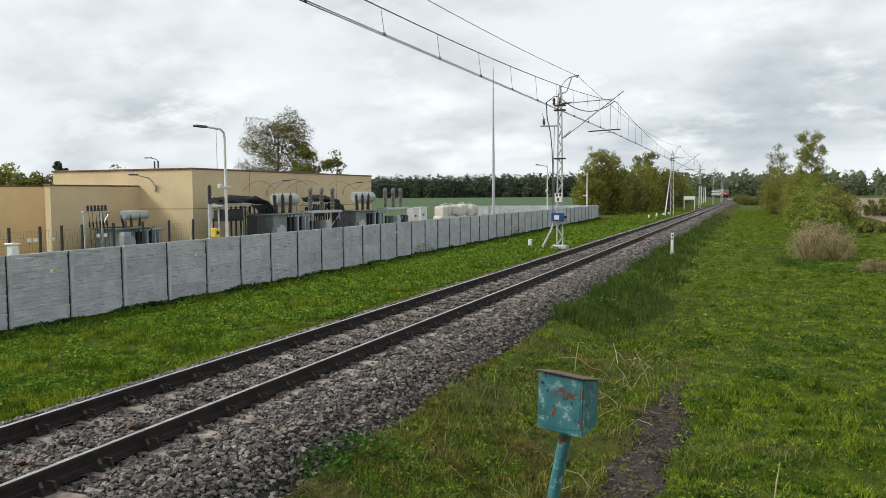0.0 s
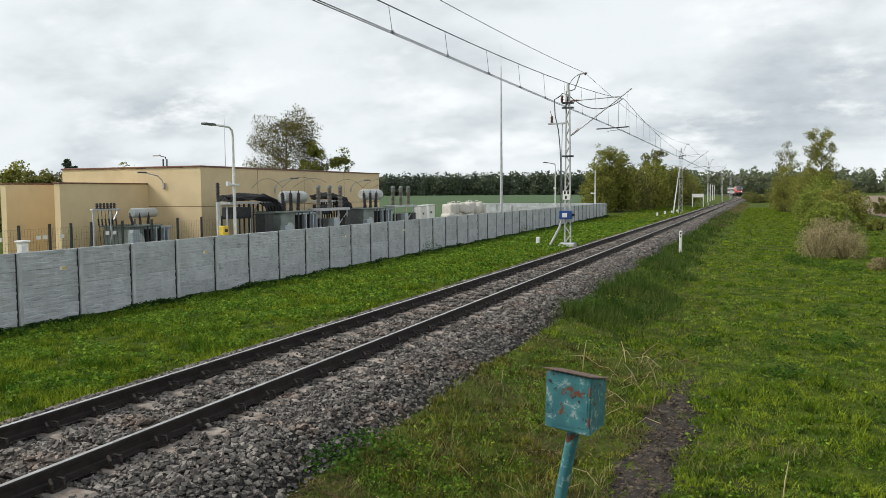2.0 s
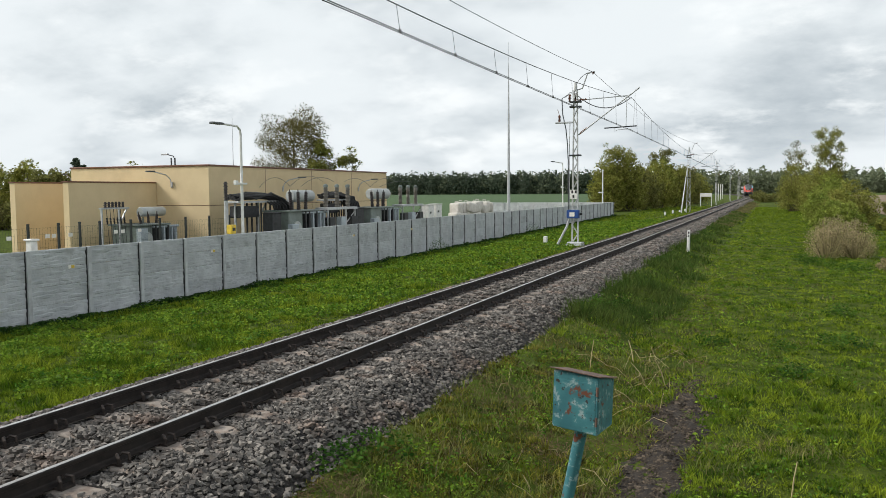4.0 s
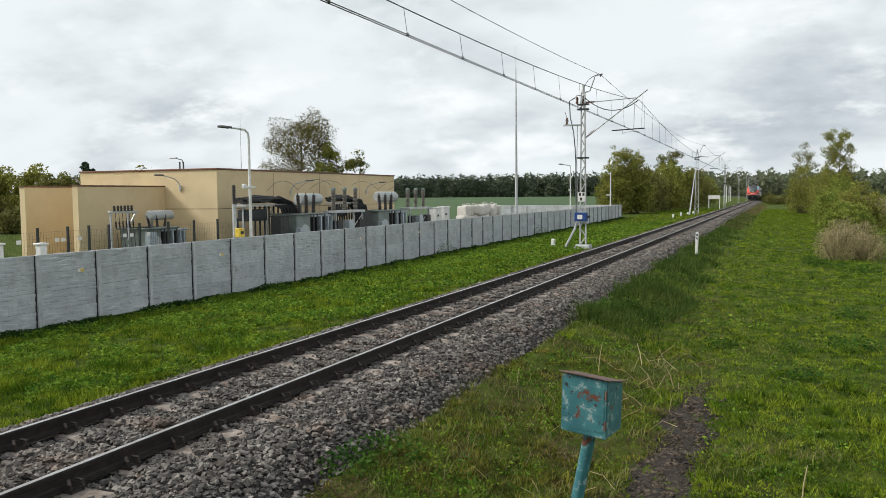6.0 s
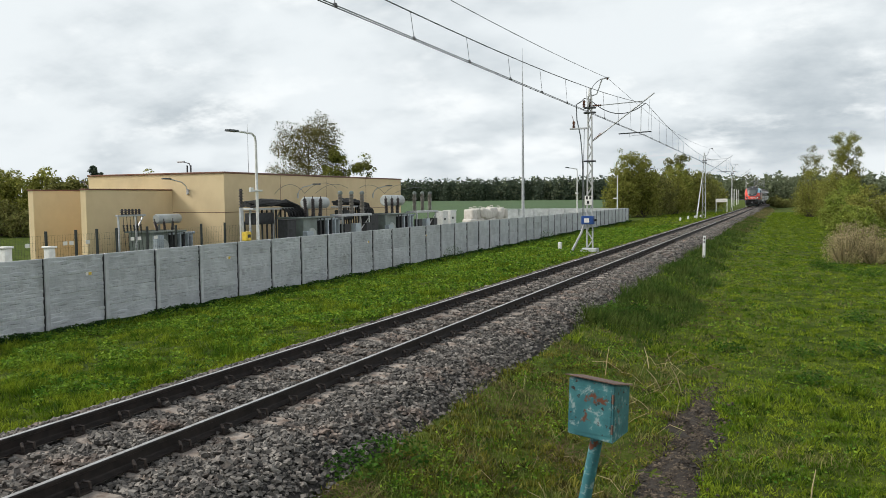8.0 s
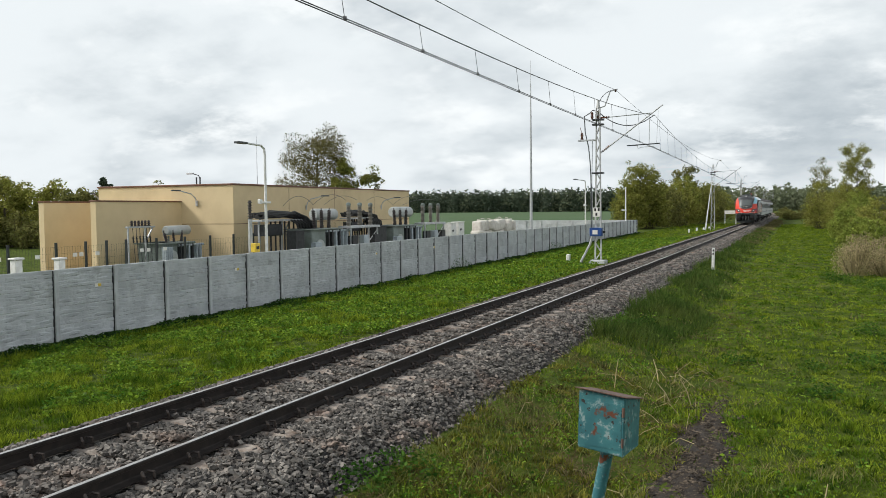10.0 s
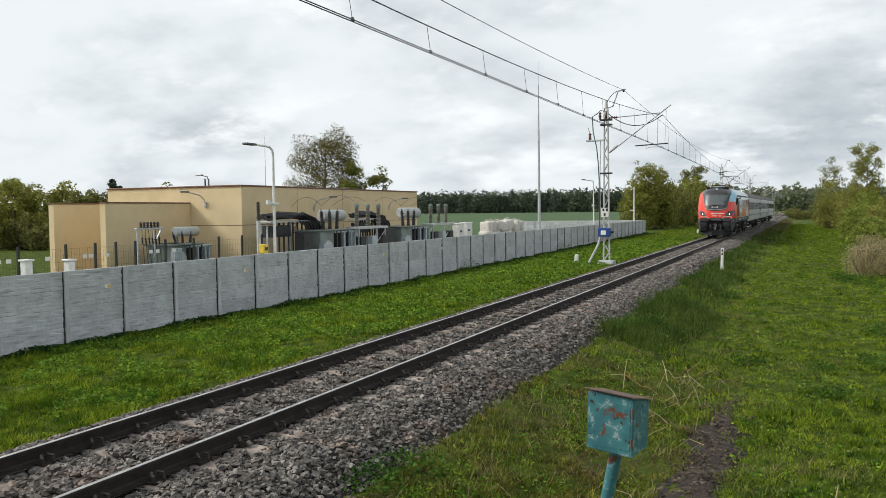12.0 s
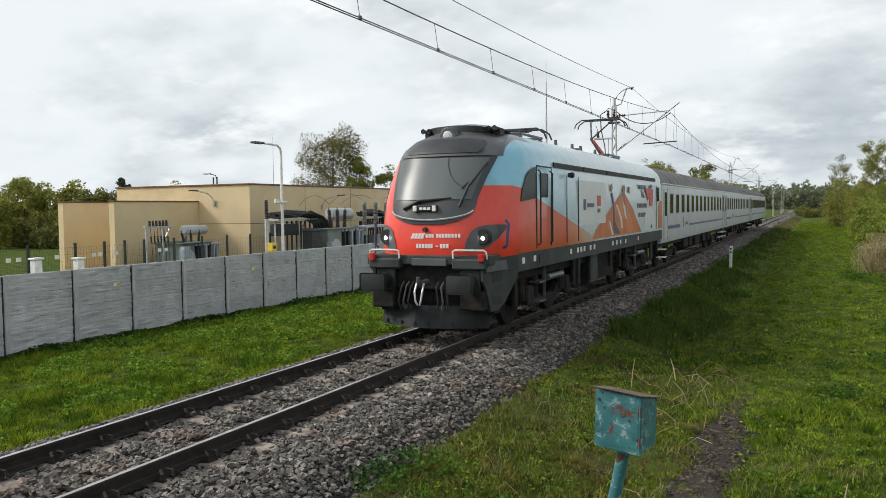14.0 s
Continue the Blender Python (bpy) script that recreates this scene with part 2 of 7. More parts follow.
def prism(bm, outline, y0, y1, axis="y"):
    """An outline of (a, b) pairs, drawn out along an axis."""
    def at(a, b, c):
        return (a, c, b) if axis == "y" else ((c, a, b) if axis == "x" else (a, b, c))
    A = [bm.verts.new(at(a, b, y0)) for a, b in outline]
    B = [bm.verts.new(at(a, b, y1)) for a, b in outline]
    n = len(outline)
    for i in range(n):
        bm.faces.new((A[i], A[(i + 1) % n], B[(i + 1) % n], B[i]))
    bm.faces.new(A[::-1])
    bm.faces.new(B)


def part(name, bm, material, parent=None, label="", smooth=False, m=None):
    """One mesh object out of a bmesh, under a thing or at top level."""
    bmesh.ops.recalc_face_normals(bm, faces=bm.faces)
    me = bpy.data.meshes.new(name)
    bm.to_mesh(me)
    bm.free()
    me.materials.append(material)
    if smooth:
        me.polygons.foreach_set("use_smooth", [True] * len(me.polygons))
        me.set_sharp_from_angle(angle=radians(38))
    ob = new(name, me)
    if parent:
        ob.parent = parent
    if m is not None:
        ob.matrix_basis = m
    if label:
        tagged(ob, label)
    return ob


def shared(name, me, parent, m):
    ob = new(name, me)
    ob.parent = parent
    ob.matrix_basis = m
    return ob


def thing(name, m=None, label="", category="", group="", kind=""):
    ob = new(name)
    ob.empty_display_size = 0.2
    if m is not None:
        ob.matrix_basis = m
    return tagged(ob, label, category, group, kind)


def raw_mesh(name, verts, faces, material, smooth=False):
    """A mesh out of numpy arrays: verts (n, 3), faces (m, k) all with k corners."""
    me = bpy.data.meshes.new(name)
    me.vertices.add(len(verts))
    me.vertices.foreach_set("co", np.asarray(verts, np.float32).ravel())
    k = faces.shape[1]
    me.loops.add(faces.size)
    me.loops.foreach_set("vertex_index", faces.astype(np.int32).ravel())
    me.polygons.add(len(faces))
    me.polygons.foreach_set("loop_start", np.arange(0, faces.size, k, dtype=np.int32))
    me.polygons.foreach_set("loop_total", np.full(len(faces), k, np.int32))
    me.polygons.foreach_set("use_smooth", np.full(len(faces), smooth))
    me.update(calc_edges=True)
    me.materials.append(material)
    return me


# ---- the lie of the land and the line ----
CURVE_Y, CURVE_R = 253.0, 1860.0


def line_x(y):
    """The track's centre: straight, then a wide left-hand curve."""
    return -max(0.0, y - CURVE_Y) ** 2 / (2 * CURVE_R)


def line_turn(y):
    return math.atan(max(0.0, y - CURVE_Y) / CURVE_R)


def smooth01(t):
    t = np.clip(t, 0, 1)
    return t * t * (3 - 2 * t)


def ground_z(x, y):
    """Height of the turf (numpy arrays or numbers)."""
    x, y = np.asarray(x, float), np.asarray(y, float)
    u = x + np.maximum(0.0, y - CURVE_Y) ** 2 / (2 * CURVE_R)
    far = smooth01((y - 20) / 110)
    left = -0.46 - 0.60 * smooth01((-u - 2.6) / 9.0) * (1 - 0.75 * far)
    right = -0.50 - 0.30 * smooth01((u - 2.3) / 2.2) * (1 - 0.5 * far)
    side = np.where(u < 0, left, right)
    bed = np.where(u < 0, smooth01((-u - 1.4) / 0.5), smooth01((u - 1.7) / 0.7))
    z = side * bed + (-0.62) * (1 - bed)
    lump = 0.035 * np.sin(x * 1.7 + np.sin(y * 0.9)) * np.sin(y * 1.3 + 1.1 * np.sin(x * 0.7)) + 0.02 * np.sin(x * 4.1 + y * 2.3)
    lump = lump + 0.035 * np.sin(x * 5.3 + 1.3 * np.sin(y * 2.1)) * np.sin(y * 4.4 + np.sin(x * 3.3)) * (x > 0) * (1 - smooth01((y - 22) / 10))
    return z + lump * smooth01((np.abs(u) - 2.2) / 1.5) * (1 - 0.8 * smooth01((y - 60) / 80)) * (1 - 0.85 * smooth01((-u - 9.5) / 1.5))

# ---- ground, fields, track ----
def axis_steps(stops):
    out = []
    for a, b, n in stops:
        out += list(np.linspace(a, b, n, endpoint=False))
    out.append(stops[-1][1])
    return np.array(out)


def sheet(name, xs, ys, lift, material, zfun=ground_z):
    X, Y = np.meshgrid(xs, ys)
    V = np.stack([X.ravel(), Y.ravel(), (zfun(X, Y) + lift).ravel()], 1)
    nx, ny = len(xs), len(ys)
    i, j = np.meshgrid(np.arange(nx - 1), np.arange(ny - 1))
    a = (j * nx + i).ravel()
    F = np.stack([a, a + 1, a + nx + 1, a + nx], 1)
    return new(name, raw_mesh(name, V, F, material, True))


tagged(sheet("ground", axis_steps([(-2500, -200, 8), (-200, -30, 14), (-30, -13, 10), (-13, 16, 110), (16, 60, 16), (60, 300, 8), (300, 2500, 8)]),
             axis_steps([(-400, -20, 6), (-20, 2, 12), (2, 40, 130), (40, 120, 60), (120, 500, 60), (500, 4000, 12)]), 0, M["ground"]),
       "uneven spring turf along the railway line", "ground", kind="structure")
tagged(sheet("field_crop", axis_steps([(-1200, -100, 6), (-100, -24, 8)]), axis_steps([(62, 300, 12), (300, 900, 6)]), 0.03, M["crop"]),
       "green field of young cereal crop", "field", kind="structure")
tagged(sheet("field_ploughed", axis_steps([(19, 60, 8), (60, 400, 6)]), axis_steps([(48, 120, 10), (120, 420, 6)]), 0.05, M["soil"]),
       "bare brown ploughed field beyond the bushes", "field", kind="structure")


def sweep(name, outline, ys, material, offset=0.0, closed=True, parent=None, smooth=False):
    """An outline of (x, z) pairs drawn along the line."""
    n, V, F = len(outline), [], []
    for y in ys:
        a, cx = line_turn(y), line_x(y)
        for x, z in outline:
            V.append((cx + (x + offset) * math.cos(a), y + (x + offset) * math.sin(a), z))
    m = n if closed else n - 1
    for j in range(len(ys) - 1):
        for i in range(m):
            k = (i + 1) % n
            F.append((j * n + i, j * n + k, (j + 1) * n + k, (j + 1) * n + i))
    ob = new(name, raw_mesh(name, np.array(V), np.array(F)[:, ::-1], material, smooth))
    if parent:
        ob.parent = parent
    return ob


LINE_YS = [-60.0, -30.0, 0.0, 10, 20, 40, 80, 120, 160, 200, 253] + [253 + 6 * i for i in range(1, 51)]
BED = [(-2.45, -0.72), (-2.0, -0.50), (-1.62, -0.27), (-1.42, -0.21), (-0.9, -0.215), (0, -0.225), (0.9, -0.215), (1.45, -0.205), (1.85, -0.24), (2.3, -0.47), (2.85, -0.78)]
ballast = tagged(sweep("ballast", BED, LINE_YS, M["gravel"], closed=False, smooth=True), "bed of crushed stone ballast, darkened as the shade between its stones", "ballast", kind="structure")

track = thing("railway_track", None, "single railway track of rusty rails on concrete sleepers", "track")
RAIL = [(-0.075, -0.172), (0.075, -0.172), (0.075, -0.160), (0.022, -0.143), (0.009, -0.128), (0.009, -0.052), (0.034, -0.040), (0.036, -0.012), (0.028, -0.001)]
RAIL = RAIL + [(-x, z) for x, z in RAIL[::-1] if (x, z) != (0.075, -0.172)]
RAIL = [p for p in RAIL if p != (-0.075, -0.172)]
RAIL = [(-0.075, -0.172)] + RAIL
for sx in (-0.7535, 0.7535):
    rail = sweep("rail", RAIL, LINE_YS, M["rail"], sx, True, track)
    tread = sweep("running_surface", [(-0.027, -0.0006), (0.027, -0.0006), (0.022, 0.0012), (-0.022, 0.0012)], LINE_YS, M["railtop"], sx, True, rail)
    tagged(tread, "polished bare steel tread")


def sleeper_mesh():
    bm = bmesh.new()
    out = [(-1.28, -0.40), (1.28, -0.40), (1.28, -0.215), (1.22, -0.185), (0.45, -0.182), (0.35, -0.215), (-0.35, -0.215), (-0.45, -0.182), (-1.22, -0.185), (-1.28, -0.215)]
    prism(bm, out, -0.13, 0.13)
    bmesh.ops.recalc_face_normals(bm, faces=bm.faces)
    bmesh.ops.bevel(bm, geom=[e for e in bm.edges if max(v.co.z for v in e.verts) > -0.25 and abs(e.verts[0].co.y - e.verts[1].co.y) < 0.01], offset=0.018, segments=1, affect="EDGES")
    me = bpy.data.meshes.new("sleeper")
    bm.to_mesh(me)
    bm.free()
    me.materials.append(M["sleeper"])
    return me


def clip_mesh():
    bm = bmesh.new()
    for s in (1,):
        pts = [(s * 0.15, -0.05, -0.165), (s * 0.155, -0.055, -0.125), (s * 0.115, -0.04, -0.105), (s * 0.075, -0.01, -0.115), (s * 0.062, 0.01, -0.135), (s * 0.09, 0.035, -0.112), (s * 0.15, 0.05, -0.12), (s * 0.155, 0.05, -0.165)]
        tube(bm, [(x, 1.35 * y, -0.165 + (z + 0.165) * 1.3) for x, y, z in pts], 0.017, 6)
    bmesh.ops.recalc_face_normals(bm, faces=bm.faces)
    me = bpy.data.meshes.new("rail_clip")
    bm.to_mesh(me)
    bm.free()
    me.materials.append(M["clip"])
    return me


SLEEPER_Y0, SLEEPER_STEP = 5.95, 0.67
def baseplate_mesh():
    bm = bmesh.new()
    box(bm, -0.17, 0.17, -0.075, 0.075, -0.19, -0.168)
    bmesh.ops.recalc_face_normals(bm, faces=bm.faces)
    me = bpy.data.meshes.new("baseplate")
    bm.to_mesh(me)
    bm.free()
    me.materials.append(M["clip"])
    return me


sl_me, cl_me, bp_me = sleeper_mesh(), clip_mesh(), baseplate_mesh()
rs = random.Random(4)
for i in range(-34, 150):
    y = SLEEPER_Y0 + SLEEPER_STEP * i
    s = shared("sleeper", sl_me, track, pose(rs.uniform(-0.012, 0.012), y, rs.uniform(-0.006, 0.004), 0, 0, rs.uniform(-0.5, 0.5)))
    if -10 < i < 62:
        for sx in (-0.7535, 0.7535):
            shared("baseplate", bp_me, s, pose(sx, 0, 0.008))
            for turn in (0, 180):
                shared("rail_clip", cl_me, s, pose(sx, 0, 0.012, 0, 0, turn))
bm = bmesh.new()
for i in range(150, 640):
    y = SLEEPER_Y0 + SLEEPER_STEP * i
    box(bm, -1.26, 1.26, -0.13, 0.13, -0.3, -0.185, pose(line_x(y), y, 0, 0, 0, math.degrees(line_turn(y))))
tagged(part("far_sleepers", bm, M["sleeper"], track), kind="stuff")

# ---- concrete fence round the substation ----
FENCE_X, FENCE_Y, FENCE_STEP, FENCE_BASE, FENCE_TOP = -11.41, 15.50, 2.06, -1.07, 0.94
FENCE_LEAN = -0.0021
fence = thing("concrete_fence", None, "grey fence of slotted posts and stone-patterned concrete panels", "fence")


def panel_mesh(seed):
    """A cast panel: one slab whose face is moulded as long courses of split stone."""
    r = random.Random(seed)
    w, h, courses, cols = 0.985, 0.5, 5, 14
    bm = bmesh.new()
    ys = [-w + 2 * w * k / cols for k in range(cols + 1)]
    rows = [[bm.verts.new((-0.010, y, 0.002)) for y in ys]]
    for c in range(courses):
        z0, ch = h * c / courses, h / courses
        depth, k = [], 0
        while k <= cols:                      # stones of uneven length along the course
            run, d, slope = r.randint(1, 4), r.uniform(0.004, 0.038), r.uniform(-0.012, 0.012)
            depth += [d + slope * q / run + r.uniform(-0.003, 0.003) for q in range(run)] + [0.004]
            k = len(depth)
        wob = [0.020 * math.sin(q * 1.3 + 9 * r.random() * 0.15 + 2.1 * c + seed) * (0 < c < courses - 1) for q in range(cols + 1)]
        for u, f in ((0.10, 0.85), (0.78, 1.0), (0.97, 0.3 if c < courses - 1 else 0.1)):
            rows.append([bm.verts.new((0.014 + depth[q] * f + r.uniform(-0.0015, 0.0015), ys[q], z0 + ch * u + wob[q])) for q in range(cols + 1)])
    rows.append([bm.verts.new((-0.010, y, h - 0.002)) for y in ys])
    for a, b in zip(rows, rows[1:]):
        for q in range(cols):
            bm.faces.new((a[q], a[q + 1], b[q + 1], b[q]))
    edge = rows[0] + [row[-1] for row in rows[1:-1]] + rows[-1][::-1] + [row[0] for row in rows[-2:0:-1]]
    back = [bm.verts.new((-0.02, v.co.y, v.co.z)) for v in edge]
    for q in range(len(edge)):
        k = (q + 1) % len(edge)
        bm.faces.new((edge[q], back[q], back[k], edge[k]))
    bm.faces.new(back)
    bmesh.ops.recalc_face_normals(bm, faces=bm.faces)
    me = bpy.data.meshes.new("panel")
    bm.to_mesh(me)
    bm.free()
    me.materials.append(M["fence"])
    return me


def fence_post_mesh():
    bm = bmesh.new()
    h = FENCE_TOP - FENCE_BASE + 0.35
    prism(bm, [(-0.065, 0.14), (-0.02, 0.14), (-0.02, 0.115), (0.040, 0.115), (0.045, 0.14), (0.095, 0.13), (0.095, 0.02), (0.045, 0.01), (0.040, 0.02), (-0.02, 0.02), (-0.02, -0.06), (-0.065, -0.06)], -0.35, h - 0.365, axis="z")
    bmesh.ops.recalc_face_normals(bm, faces=bm.faces)
    me = bpy.data.meshes.new("post")
    bm.to_mesh(me)
    bm.free()
    me.materials.append(M["fencepost"])
    return me


def joint_shade_mesh():
    bm = bmesh.new()
    # added black strip that stands in for the shaded gap beside each post
    box(bm, 0.0, 0.054, -0.012, 0.008, 0.0, FENCE_TOP - FENCE_BASE - 0.02)
    bmesh.ops.recalc_face_normals(bm, faces=bm.faces)
    me = bpy.data.meshes.new("joint_seal")
    bm.to_mesh(me)
    bm.free()
    me.materials.append(M["black"])
    return me


joint_shade_me = joint_shade_mesh()
panels, post_me = [panel_mesh(s) for s in range(6)], fence_post_mesh()
FENCE_N = 43
rp = random.Random(9)
for i in range(-5, FENCE_N):
    y = FENCE_Y + FENCE_STEP * i
    x = FENCE_X + FENCE_LEAN * (y - FENCE_Y)
    shared("post", post_me, fence, pose(x, y, FENCE_BASE, rp.uniform(-0.25, 0.25), rp.uniform(-0.3, 0.3)))
    shared("joint_seal", joint_shade_me, fence, pose(x, y, FENCE_BASE))
    if i < FENCE_N - 1:
        for row in range(4):
            shared("panel", panels[rp.randrange(6)], fence, pose(x - 0.012, y + 0.05 + FENCE_STEP / 2, FENCE_BASE + 0.005 + 0.5 * row, 0, rp.uniform(-0.25, 0.25)))
FENCE_END = FENCE_Y + FENCE_STEP * (FENCE_N - 1)
for k in range(10):   # the return at the far corner
    x = FENCE_X + FENCE_LEAN * (FENCE_END - FENCE_Y) - FENCE_STEP * k
    shared("post", post_me, fence, pose(x - 2.0, FENCE_END + 0.05, FENCE_BASE, 0, 0, 90))
    for row in range(4):
        shared("panel", panels[rp.randrange(6)], fence, pose(x - 1.03, FENCE_END + 0.1, FENCE_BASE + 0.005 + 0.5 * row, 0, 0, -90))

# ---- substation building ----
BX0, BX1, BY0, BY1, BZ = -30.6, -21.0, 35.4, 56.9, 3.95
YARD = -1.0
building = thing("substation_building", None, "flat-roofed yellow rendered substation with brown roof coping", "building")
bm = bmesh.new()
box(bm, BX0, BX1, BY0, BY1, YARD - 0.3, BZ - 0.09)
part("wall", bm, M["render"], building)
bm = bmesh.new()
bbox(bm, BX0 - 0.06, BX1 + 0.06, BY0 - 0.06, BY1 + 0.06, BZ - 0.09, BZ, 0.015)
part("roof_coping", bm, M["coping"], building, "brown folded sheet-metal coping")
for wx in (-24.85, -28.35):
    bm = bmesh.new()
    box(bm, wx, wx + 0.35, 29.4, BY0 - 0.01, YARD - 0.3, 2.98)
    wall = part("blast_wall", bm, M["render"], building)
    bm = bmesh.new()
    bbox(bm, wx - 0.04, wx + 0.39, 29.36, BY0 - 0.01, 2.98, 3.05, 0.01)
    part("wall_coping", bm, M["coping"], wall, "brown folded sheet-metal coping")

# ---- train: materials ----
def livery():
    """Locomotive paint: red nose and wedge, pale blue top fading to white along the side."""
    m = mat("locomotive_livery", (0.5, 0.5, 0.5), (0.5, 0.5, 0.5), 5, 0.35, coat=0.35, bump=0.05, bscale=3, dist=0.01)
    nt = m.node_tree
    N, L = nt.nodes.new, nt.links.new
    b = nt.nodes["Principled BSDF"]
    sep = N("ShaderNodeSeparateXYZ")
    tc = N("ShaderNodeTexCoord")
    L(tc.outputs["Object"], sep.inputs[0])

    def mth(op, a, c):
        n = N("ShaderNodeMath")
        n.operation = op
        for i, v in enumerate((a, c)):
            if isinstance(v, (int, float)):
                n.inputs[i].default_value = v
            else:
                L(v, n.inputs[i])
        return n.outputs[0]

    def rng_(v, a, c):
        n = N("ShaderNodeMapRange")
        n.inputs[1].default_value, n.inputs[2].default_value = a, c
        L(v, n.inputs[0])
        return n.outputs[0]

    def mx(f, a, c):
        n = N("ShaderNodeMix")
        n.data_type = "RGBA"
        L(f, n.inputs[0])
        for i, v in ((6, a), (7, c)):
            if isinstance(v, tuple):
                n.inputs[i].default_value = (*v, 1)
            else:
                L(v, n.inputs[i])
        return n.outputs[2]

    X, Y, Z = sep.outputs
    grime = N("ShaderNodeTexNoise")
    grime.inputs["Scale"].default_value, grime.inputs["Detail"].default_value = 2.2, 6
    L(tc.outputs["Object"], grime.inputs["Vector"])
    blue = mx(rng_(Y, 1.5, 6.5), (0.25, 0.55, 0.70), (0.64, 0.73, 0.76))
    edge = mth("SUBTRACT", mth("SUBTRACT", 2.86, mth("MULTIPLY", mth("MAXIMUM", mth("SUBTRACT", Y, 1.0), 0.0), 0.205)), Z)
    on_right = rng_(edge, -0.01, 0.01)
    left_nose = mth("MULTIPLY", rng_(X, -0.70, -0.72), rng_(Y, 2.2, 2.1))
    red = mx(rng_(Y, 0.6, 2.0), (0.80, 0.055, 0.028), (0.62, 0.085, 0.025))
    red = mx(rng_(Y, 4.2, 5.6), red, (0.66, 0.30, 0.17))
    red = mx(rng_(Y, 5.3, 7.4), red, (0.68, 0.66, 0.62))
    col = mx(mth("MAXIMUM", on_right, left_nose), blue, red)
    # dark grey paint over the cab's brow, with a slanted edge towards the blue
    brow = mth("MULTIPLY", rng_(Z, 3.425, 3.435), mth("MULTIPLY", rng_(Y, 2.95, 2.9), rng_(mth("ADD", X, mth("MULTIPLY", mth("SUBTRACT", Z, 3.43), 0.12)), 1.13, 1.11)))
    brow = mth("MULTIPLY", brow, rng_(mth("SUBTRACT", X, mth("MULTIPLY", mth("SUBTRACT", Z, 3.43), 0.12)), -1.16, -1.14))
    col = mx(brow, col, (0.092, 0.095, 0.10))
    dirt = N("ShaderNodeMix")
    dirt.data_type, dirt.blend_type = "RGBA", "MULTIPLY"
    L(rng_(grime.outputs["Fac"], 0.5, 0.9), dirt.inputs[0])
    L(col, dirt.inputs[6])
    dirt.inputs[7].default_value = (0.72, 0.70, 0.68, 1)
    L(dirt.outputs[2], b.inputs["Base Color"])
    return m


M["livery"] = livery()
M["dome"] = mat("dark_grey_roof_paint", (0.098, 0.101, 0.106), (0.078, 0.080, 0.084), 3, 0.45, coat=0.1)
M["mask"] = mat("black_gloss_mask", (0.05, 0.052, 0.055), (0.06, 0.061, 0.063), 4, 0.35)
M["sill"] = mat("grey_green_sill", (0.058, 0.066, 0.066), (0.042, 0.048, 0.048), 2.5, 0.65, spec=0.25, c3=(0.035, 0.033, 0.03), scale3=1.2)
M["under"] = mat("grimy_running_gear", (0.014, 0.0135, 0.0135), (0.03, 0.027, 0.024), 6, 0.8, bump=0.3, bscale=20, dist=0.01, spec=0.15)
M["buffer"] = mat("greased_buffer_steel", (0.022, 0.023, 0.025), (0.034, 0.036, 0.038), 5, 0.6, metal=0.1, spec=0.3)
M["podgrey"] = mat("grey_lamp_housing", (0.10, 0.108, 0.115), (0.07, 0.074, 0.078), 4, 0.45)
M["orange"] = mat("orange_wrap", (0.66, 0.20, 0.04), (0.48, 0.12, 0.025), 1.2, 0.4)
M["cream"] = mat("white_wrap", (0.70, 0.72, 0.72), (0.64, 0.66, 0.66), 1.5, 0.4)
M["brownmark"] = mat("brown_wrap", (0.20, 0.075, 0.035), (0.30, 0.12, 0.05), 3, 0.4)
M["navy"] = mat("navy_wrap", (0.035, 0.05, 0.13), (0.05, 0.06, 0.12), 3, 0.4)
M["redpaint"] = mat("red_wrap", (0.62, 0.05, 0.035), (0.5, 0.04, 0.03), 3, 0.4)
M["letter"] = mat("white_lettering", (0.82, 0.80, 0.76), (0.76, 0.72, 0.68), 5, 0.5)
M["coachside"] = mat("silver_grey_coach_paint", (0.56, 0.58, 0.60), (0.49, 0.51, 0.53), 1.4, 0.45, coat=0.15, c3=(0.42, 0.41, 0.40), scale3=0.7, lo3=0.55, hi3=0.85)
M["coachroof"] = mat("dull_grey_coach_roof", (0.22, 0.215, 0.205), (0.15, 0.145, 0.14), 1.1, 0.7, c3=(0.11, 0.10, 0.09), scale3=0.5)
M["coachend"] = mat("violet_grey_coach_end", (0.42, 0.41, 0.47), (0.33, 0.32, 0.37), 2, 0.6)
M["stripe"] = mat("dark_blue_stripe", (0.05, 0.07, 0.17), (0.06, 0.075, 0.15), 2, 0.45)


def glass(name, tint, rough=0.04):
    m = bpy.data.materials.new(name)
    m.use_nodes = True
    b = m.node_tree.nodes["Principled BSDF"]
    b.inputs["Base Color"].default_value = (*tint, 1)
    b.inputs["Roughness"].default_value = rough
    b.inputs["IOR"].default_value = 1.55
    b.inputs["Specular IOR Level"].default_value = 0.5
    b.inputs["Coat Weight"].default_value = 0.2
    b.inputs["Coat Roughness"].default_value = 0.02
    return m


